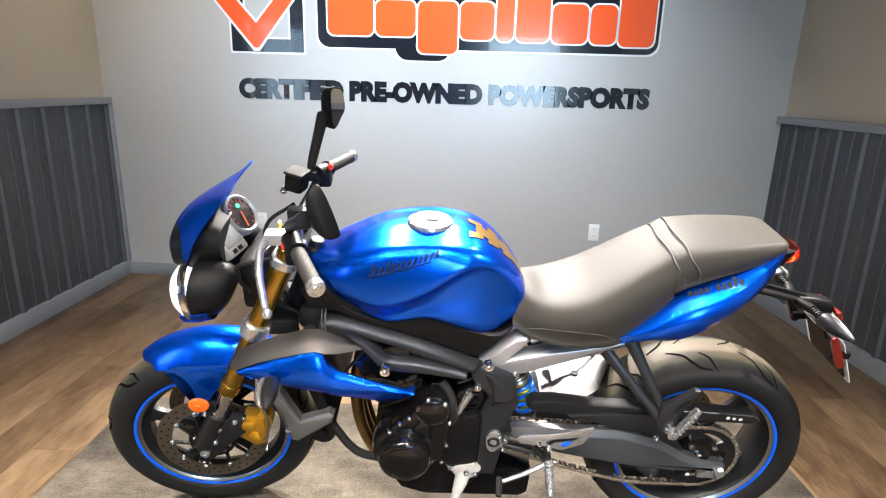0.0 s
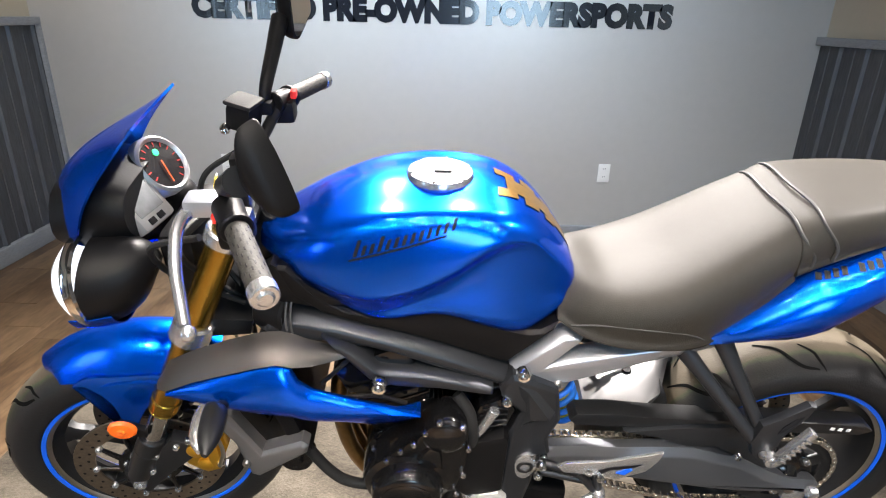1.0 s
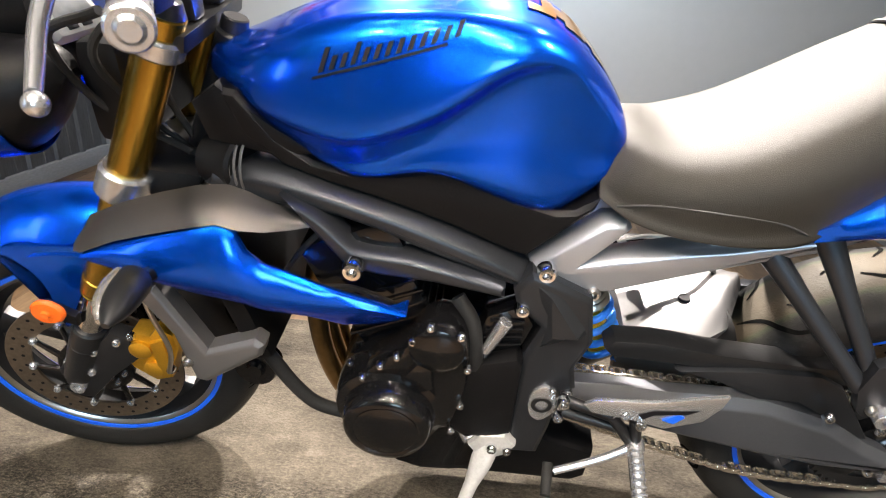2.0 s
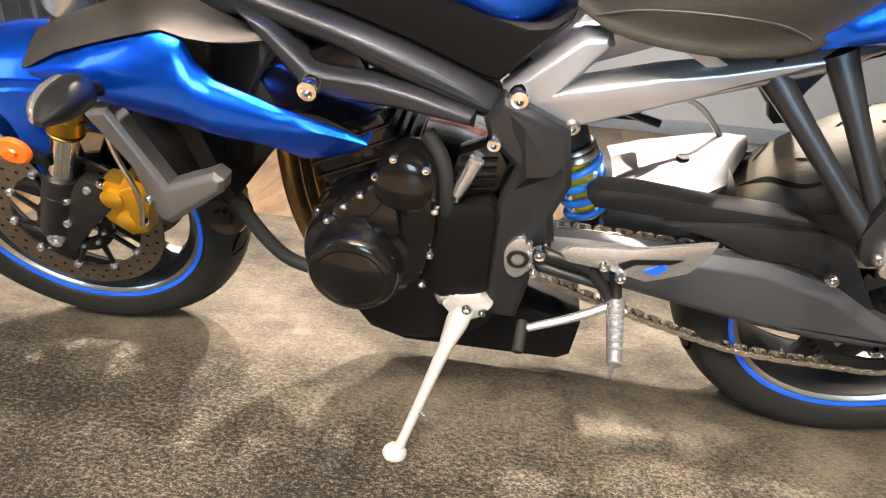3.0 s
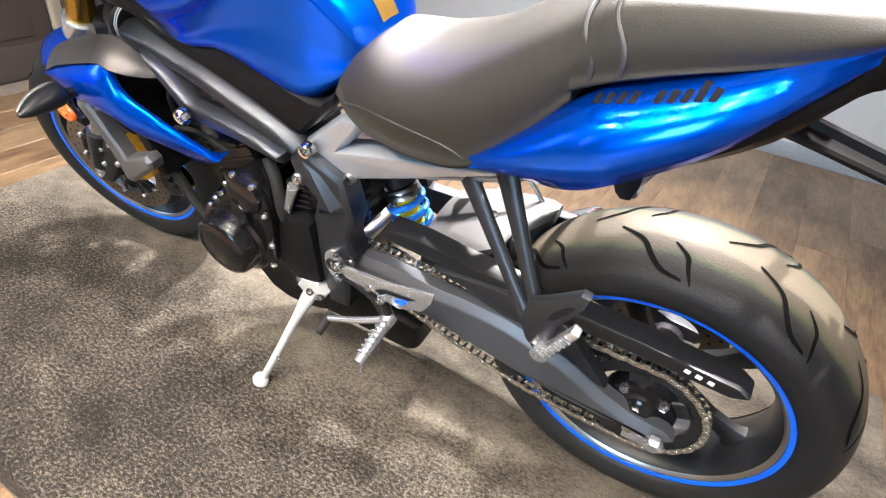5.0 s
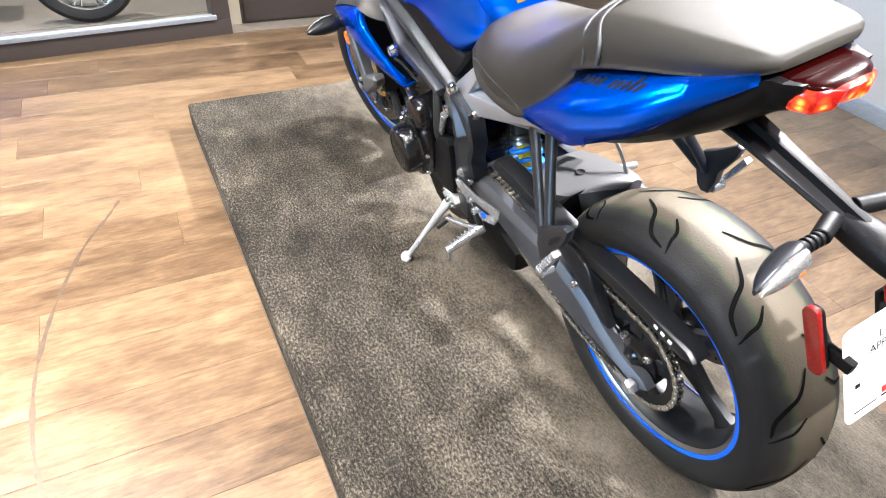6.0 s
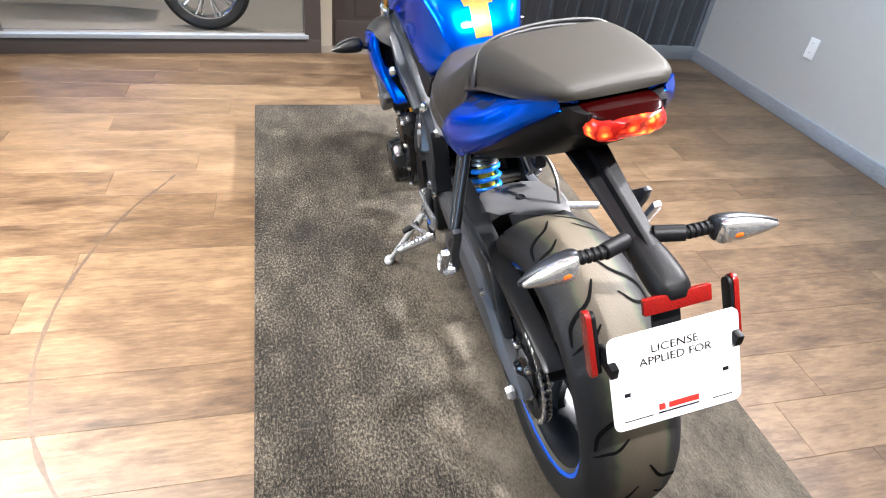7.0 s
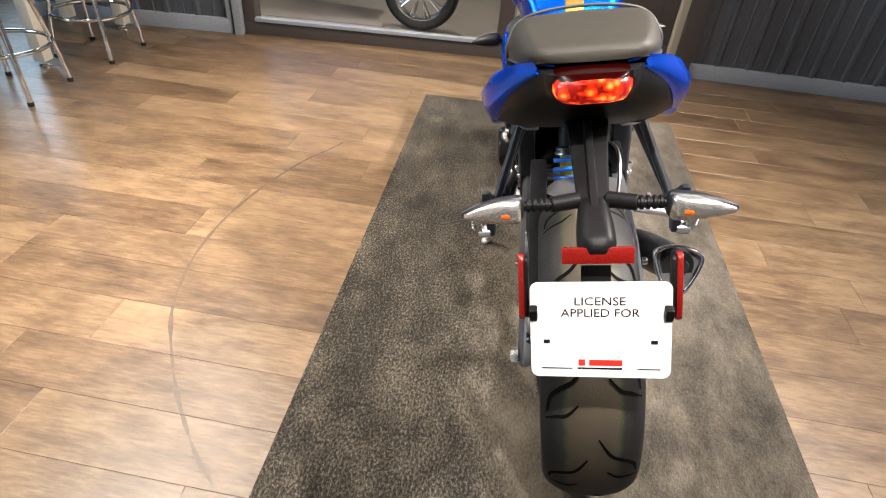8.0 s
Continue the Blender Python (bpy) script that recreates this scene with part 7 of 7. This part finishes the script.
plate(bm, [(0.187, 0.495), (0.2, 0.513), (0.26, 0.515), (0.36, 0.504), (0.5, 0.496), (0.66, 0.494), (0.805, 0.482), (0.825, 0.468), (0.8, 0.456), (0.65, 0.462), (0.505, 0.466), (0.39, 0.472), (0.2, 0.482)], CV - 0.022, CV + 0.02, 0.005)
guard2 = P("chain_guard", bm, BLACK_SATIN, "black plastic chain guard", 30)
for x in (0.735, 0.752, 0.77):
    bm = bmesh.new()
    box(bm, (x, CV - 0.0225, 0.476 - (x - 0.735) * 0.12), (0.009, 0.0008, 0.008), 0, Matrix.Rotation(radians(10), 4, "Y"))
    part("label_mark", bm, WHITE_DECAL, guard2)
# right-hand silencer, rear brake hose and lever seen behind the wheel
bm = bmesh.new()
loft(bm, [[Vector((u, v + 0.04 * k * math.cos(a), w + 0.055 * k * math.sin(a))) for a in [2 * math.pi * j / 10 for j in range(10)]] for u, v, w, k in ((0.14, 0.13, 0.2, 0.7), (0.22, 0.155, 0.245, 0.95), (0.34, 0.19, 0.3, 1.05), (0.45, 0.225, 0.345, 1.0), (0.48, 0.232, 0.355, 0.9))], 2, 3)
sil = P("silencer", bm, BLACK_SATIN, "short dark silencer with silver-rimmed triangular end")
TRI = [(-0.05, 0.048), (0.0, 0.056), (0.05, 0.04), (0.058, 0.012), (0.02, -0.058), (-0.01, -0.066), (-0.035, -0.05), (-0.056, 0.02)]
END = Matrix.Translation((0.485, 0.232, 0.355)) @ Matrix.Rotation(radians(-25), 4, "Y")
bm = bmesh.new()
loft(bm, [[END @ Vector((x, a * k, b * k)) for a, b in TRI] for x, k in ((-0.045, 0.9), (-0.012, 1.0), (0.0, 1.0), (0.006, 0.95), (0.0, 0.82), (-0.02, 0.78))], 3, 2, cap=False)
part("end_rim", bm, CHROME, sil, "polished silver end rim", 50)
bm = bmesh.new()
bm.faces.new([bm.verts.new(END @ Vector((-0.012, p.x, p.y))) for p in spline([(a * 0.82, b * 0.82, 0) for a, b in TRI], 3, True)])
part("end_cap", bm, GUNMETAL, sil)
bm = bmesh.new()
rod(bm, END @ Vector((-0.014, 0.004, 0.004)), END @ Vector((0.004, 0.004, 0.004)), 0.021, 0.021, 20)
part("outlet_pipe", bm, DARK, sil)
bm = bmesh.new()
tube(bm, [(0.2, 0.08, 0.56), (0.28, 0.1, 0.575), (0.36, 0.1, 0.56), (0.42, 0.09, 0.5)], 0.0045, 8, 8)
P("brake_hose", bm, STEEL, "braided rear brake hose")
bm = bmesh.new()
box(bm, (0.25, 0.1, 0.55), (0.05, 0.03, 0.045), 0.008)
tube(bm, [(0.2, 0.03, 0.6), (0.23, 0.06, 0.56), (0.3, 0.06, 0.54)], 0.007, 8)
P("rear_master_cylinder", bm, BLACK, "black rear brake master cylinder")
bm = bmesh.new()
box(bm, (0.68, 0.095, 0.44), (0.07, 0.04, 0.05), 0.01)
P("rear_caliper", bm, BLACK_SATIN, "black rear brake caliper")

# ---- lettering on the back wall ----
WALL_FACE = Matrix.Translation((-0.123, BACK - 0.0015, -0.1115)) @ Matrix.Rotation(radians(90), 4, "X") @ Matrix.Diagonal((1.0337, 1.0337, 1, 1))
sign = new("wall_sign")
tagged(sign, "black vinyl lettering and red dealer badge on the wall", "sign")
words("CERTIFIED PRE-OWNED POWERSPORTS", 0.135, 2.7, "lettering", SIGN_BLACK, sign, WALL_FACE @ Matrix.Translation((0.008, 1.313, 0)), "gloss black condensed capital letters", 0.075)


def flat(pts, lift, mat, name, parent, smooth=0):
    """A thin film shape on the wall."""
    line = spline([(a, b, 0) for a, b in pts], smooth, True) if smooth else [Vector((a, b, 0)) for a, b in pts]
    bm = bmesh.new()
    bm.faces.new([bm.verts.new(WALL_FACE @ Vector((p.x, p.y, lift))) for p in line])
    bmesh.ops.triangulate(bm, faces=bm.faces)
    return part(name, bm, mat, parent)


def rounded(x0, z0, x1, z1, r, n=5):
    out = []
    for cx, cz, a0 in ((x1 - r, z0 + r, -90), (x1 - r, z1 - r, 0), (x0 + r, z1 - r, 90), (x0 + r, z0 + r, 180)):
        out += [(cx + r * math.cos(radians(a0 + 90 * k / n)), cz + r * math.sin(radians(a0 + 90 * k / n))) for k in range(n + 1)]
    return out


for grow, mat, lift in ((0.012, SIGN_WHITE, 0.001), (0.0, SIGN_BLACK, 0.002)):
    flat(rounded(-0.8 - grow, 1.585 - grow, 1.37 + grow, 2.1 + grow, 0.07), lift, mat, "badge_plate", sign)
    flat(rounded(-0.3 - grow, 1.515 - grow, 0.06 + grow, 1.7, 0.085), lift + 0.0004, mat, "badge_plate", sign)
GLYPHS = [(-0.735, -0.44, 1.66, 2.02), (-0.425, -0.17, 1.66, 1.875), (-0.155, 0.1, 1.56, 1.875), (0.115, 0.33, 1.65, 1.875), (0.345, 0.455, 1.645, 2.02), (0.47, 0.68, 1.645, 2.0), (0.695, 0.92, 1.64, 1.875), (0.935, 1.1, 1.64, 1.875), (1.115, 1.34, 1.63, 1.99)]
for x0, x1, z0, z1 in GLYPHS:
    flat(rounded(x0 - 0.01, z0 - 0.01, x1 + 0.01, z1 + 0.01, 0.05), 0.003, SIGN_WHITE, "badge_outline", sign)
    flat(rounded(x0, z0, x1, z1, 0.045), 0.004, SIGN_RED, "badge_shape", sign)
flat(rounded(-1.378, 1.532, -0.882, 2.0, 0.008), 0.001, SIGN_WHITE, "tick_box", sign)
flat(rounded(-1.366, 1.545, -0.894, 1.99, 0.006), 0.002, SIGN_BLACK, "tick_box", sign)
flat(rounded(-1.28, 1.625, -0.98, 1.91, 0.004), 0.003, SIGN_WHITE, "tick_box", sign)
flat(rounded(-1.268, 1.637, -0.992, 1.9, 0.004), 0.0036, PAINT_WALL, "tick_box", sign)
tick = [(-1.47, 1.87), (-1.36, 1.9), (-1.2, 1.72), (-0.86, 2.12), (-0.8, 2.06), (-1.19, 1.57), (-1.22, 1.57)]
flat([(-1.49, 1.875), (-1.355, 1.915), (-1.2, 1.74), (-0.86, 2.14), (-0.78, 2.07), (-1.185, 1.55), (-1.225, 1.55)], 0.0045, SIGN_WHITE, "tick_edge", sign)
flat(tick, 0.0052, SIGN_RED, "tick", sign)


# ---- bar stools and table in the far corner ----
def bar_stool():
    root = new("bar_stool")
    tagged(root, "chrome four-legged bar stool with foot ring", "stool", "bar stools")
    for k in range(4):
        a = radians(45 + 90 * k)
        bm = bmesh.new()
        tube(bm, [(0.245 * math.cos(a), 0.245 * math.sin(a), 0.012), (0.225 * math.cos(a), 0.225 * math.sin(a), 0.2), (0.13 * math.cos(a), 0.13 * math.sin(a), 0.7)], 0.0125, 12, 6)
        leg = part("leg", bm, CHROME, root)
        bm = bmesh.new()
        rod(bm, (0.245 * math.cos(a), 0.245 * math.sin(a), 0.0), (0.245 * math.cos(a), 0.245 * math.sin(a), 0.022), 0.0155, 0.015, 12)
        part("foot_cap", bm, RUBBER, leg)
    for z, r in ((0.245, 0.215), (0.62, 0.15)):
        bm = bmesh.new()
        lathe(bm, [(r + 0.011 * math.cos(2 * math.pi * k / 10), z + 0.011 * math.sin(2 * math.pi * k / 10)) for k in range(10)], (0, 0, 0), 40, "w", closed_profile=True)
        part("foot_ring", bm, CHROME, root)
    bm = bmesh.new()
    lathe(bm, [(0, 0.7), (0.17, 0.7), (0.18, 0.72), (0.178, 0.755), (0.16, 0.775), (0, 0.782)], (0, 0, 0), 36, "w")
    part("seat", bm, PIPING, root, "round black padded seat")
    return root


stool = bar_stool()
stool.matrix_world = pose(-1.525, -0.98, FLOOR, 0, 0, 2)
copy_thing(stool, pose(-0.86, -1.0, FLOOR, 0, 0, 6))
table = new("bar_table")
tagged(table, "tall bar table on beige square posts", "table")
bm = bmesh.new()
box(bm, (-1.56, -1.3, 0.94), (1.1, 0.62, 0.04), 0.006)
part("tabletop", bm, BROWN, table)
for x, y in ((-1.19, -1.1), (-1.94, -1.1), (-1.19, -1.5), (-1.94, -1.5)):
    bm = bmesh.new()
    box(bm, (x, y, FLOOR + 0.542), (0.07, 0.07, 1.0), 0.006)
    leg = part("leg", bm, BEIGE, table, "beige painted square post")
    bm = bmesh.new()
    lathe(bm, [(0, FLOOR), (0.03, FLOOR), (0.032, FLOOR + 0.012), (0.014, FLOOR + 0.02), (0.012, FLOOR + 0.045)], (x, y, 0), 20, "w")
    part("levelling_foot", bm, CHROME, leg)


# ---- parked motorcycle behind the window ----
parked = new("parked_motorcycle")
tagged(parked, "dark motorcycle with chrome front wheel behind the window", "motorcycle")
bm = bmesh.new()
lathe(bm, [(0.205, -0.05), (0.22, -0.062), (0.25, -0.065), (0.275, -0.045), (0.282, 0.0), (0.275, 0.045), (0.25, 0.065), (0.22, 0.062), (0.205, 0.05)], (0, 0, 0.282), 48, "u")
part("tyre", bm, RUBBER, parked, "black tyre")
bm = bmesh.new()
lathe(bm, [(0.212, 0.048), (0.2, 0.05), (0.192, 0.04), (0.185, 0.0), (0.192, -0.04), (0.2, -0.05), (0.212, -0.048)], (0, 0, 0.282), 48, "u")
part("rim", bm, CHROME, parked, "chrome wheel rim")
for k in range(10):
    a = 2 * math.pi * k / 10
    for j in (-0.09, 0.09):
        bm = bmesh.new()
        rod(bm, (0.03, 0.04 * math.cos(a), 0.282 + 0.04 * math.sin(a)), (0.03, 0.192 * math.cos(a + j), 0.282 + 0.192 * math.sin(a + j)), 0.008, 0.007, 8)
        part("spoke", bm, CHROME, parked)
bm = bmesh.new()
lathe(bm, [(0, 0.06), (0.03, 0.06), (0.05, 0.045), (0.055, 0)], (0, 0, 0.282), 24, "u")
part("hub", bm, CHROME, parked)
bm = bmesh.new()
rod(bm, (-0.08, -0.04, 0.282), (-0.1, -0.25, 0.95), 0.026, None, 14)
part("fork_leg", bm, CHROME, parked)
bm = bmesh.new()
loft(bm, [[Vector((-0.25 + 0.16 * k * math.cos(a), y, 0.42 + 0.22 * k * math.sin(a))) for a in [2 * math.pi * j / 12 for j in range(12)]] for y, k in ((-0.35, 0.7), (-0.6, 1.0), (-1.0, 1.0), (-1.4, 0.8))], 2, 3)
part("body", bm, RIM_BLUE, parked, "dark blue bodywork")
parked.matrix_world = pose(-2.74, 0.79, FLOOR + 0.004, 0, 0, 0)

# round tyre scuff left on the planks, and a crumb of dirt
SCUFF = material("tyre_scuff", (0.075, 0.05, 0.032), 0.5, grain=0.5, scale=60, big=0.4)
SCUFF_LINE = [(-0.8, 0.8, 0), (-0.7, 0.752, 0), (-0.55, 0.675, 0), (-0.31, 0.6, 0), (-0.07, 0.557, 0), (0.14, 0.553, 0), (0.31, 0.577, 0), (0.51, 0.642, 0), (0.75, 0.79, 0), (0.93, 0.94, 0), (1.02, 1.04, 0)]
bm = bmesh.new()
arc = spline(SCUFF_LINE, 10)
rows = []
for i, p in enumerate(arc):
    d = (arc[min(i + 1, len(arc) - 1)] - arc[max(i - 1, 0)]).normalized()
    hw = 0.005 + 0.003 * math.sin(i * 0.9) * math.sin(i * 0.37)
    rows.append([bm.verts.new((p.x - d.y * k * hw, p.y + d.x * k * hw, FLOOR + 0.0008)) for k in (-1, 1)])
skin(bm, rows, closed=False, cap=False)
part("scuff_mark", bm, SCUFF, floor, "faint curved tyre scuff")
bpy.data.objects["scuff_mark"].matrix_parent_inverse = floor.matrix_world.inverted()

# ---- floor planks ----
rng = random.Random(7)
PW, PL = 0.188, 1.22
plank_meshes = {}


def plank_mesh(length, width):
    key = (round(length, 3), round(width, 3))
    if key not in plank_meshes:
        bm = bmesh.new()
        box(bm, (0, 0, -0.003), (width - 0.0006, length - 0.0006, 0.006))
        es = [e for e in bm.edges if all(v.co.z > -0.001 for v in e.verts)]
        bmesh.ops.bevel(bm, geom=es, offset=0.0007, segments=1, affect="EDGES")
        data = bpy.data.meshes.new("plank")
        bm.to_mesh(data)
        bm.free()
        data.materials.append(PLANK)
        plank_meshes[key] = data
    return plank_meshes[key]


x = 0.096 - 15 * PW
while x < 2.85:
    y = -3.0 - 0.1 * rng.randint(1, 11)
    while y < 4.34:
        a, b = max(y, -2.95), min(y + PL, 4.355)
        if b - a > 0.05:
            o = new("plank", plank_mesh(b - a, PW))
            o.parent = floor
            o.matrix_parent_inverse = floor.matrix_world.inverted()
            o.matrix_basis = Matrix.Translation((x + PW / 2, (a + b) / 2, FLOOR))
        y += PL
    x += PW
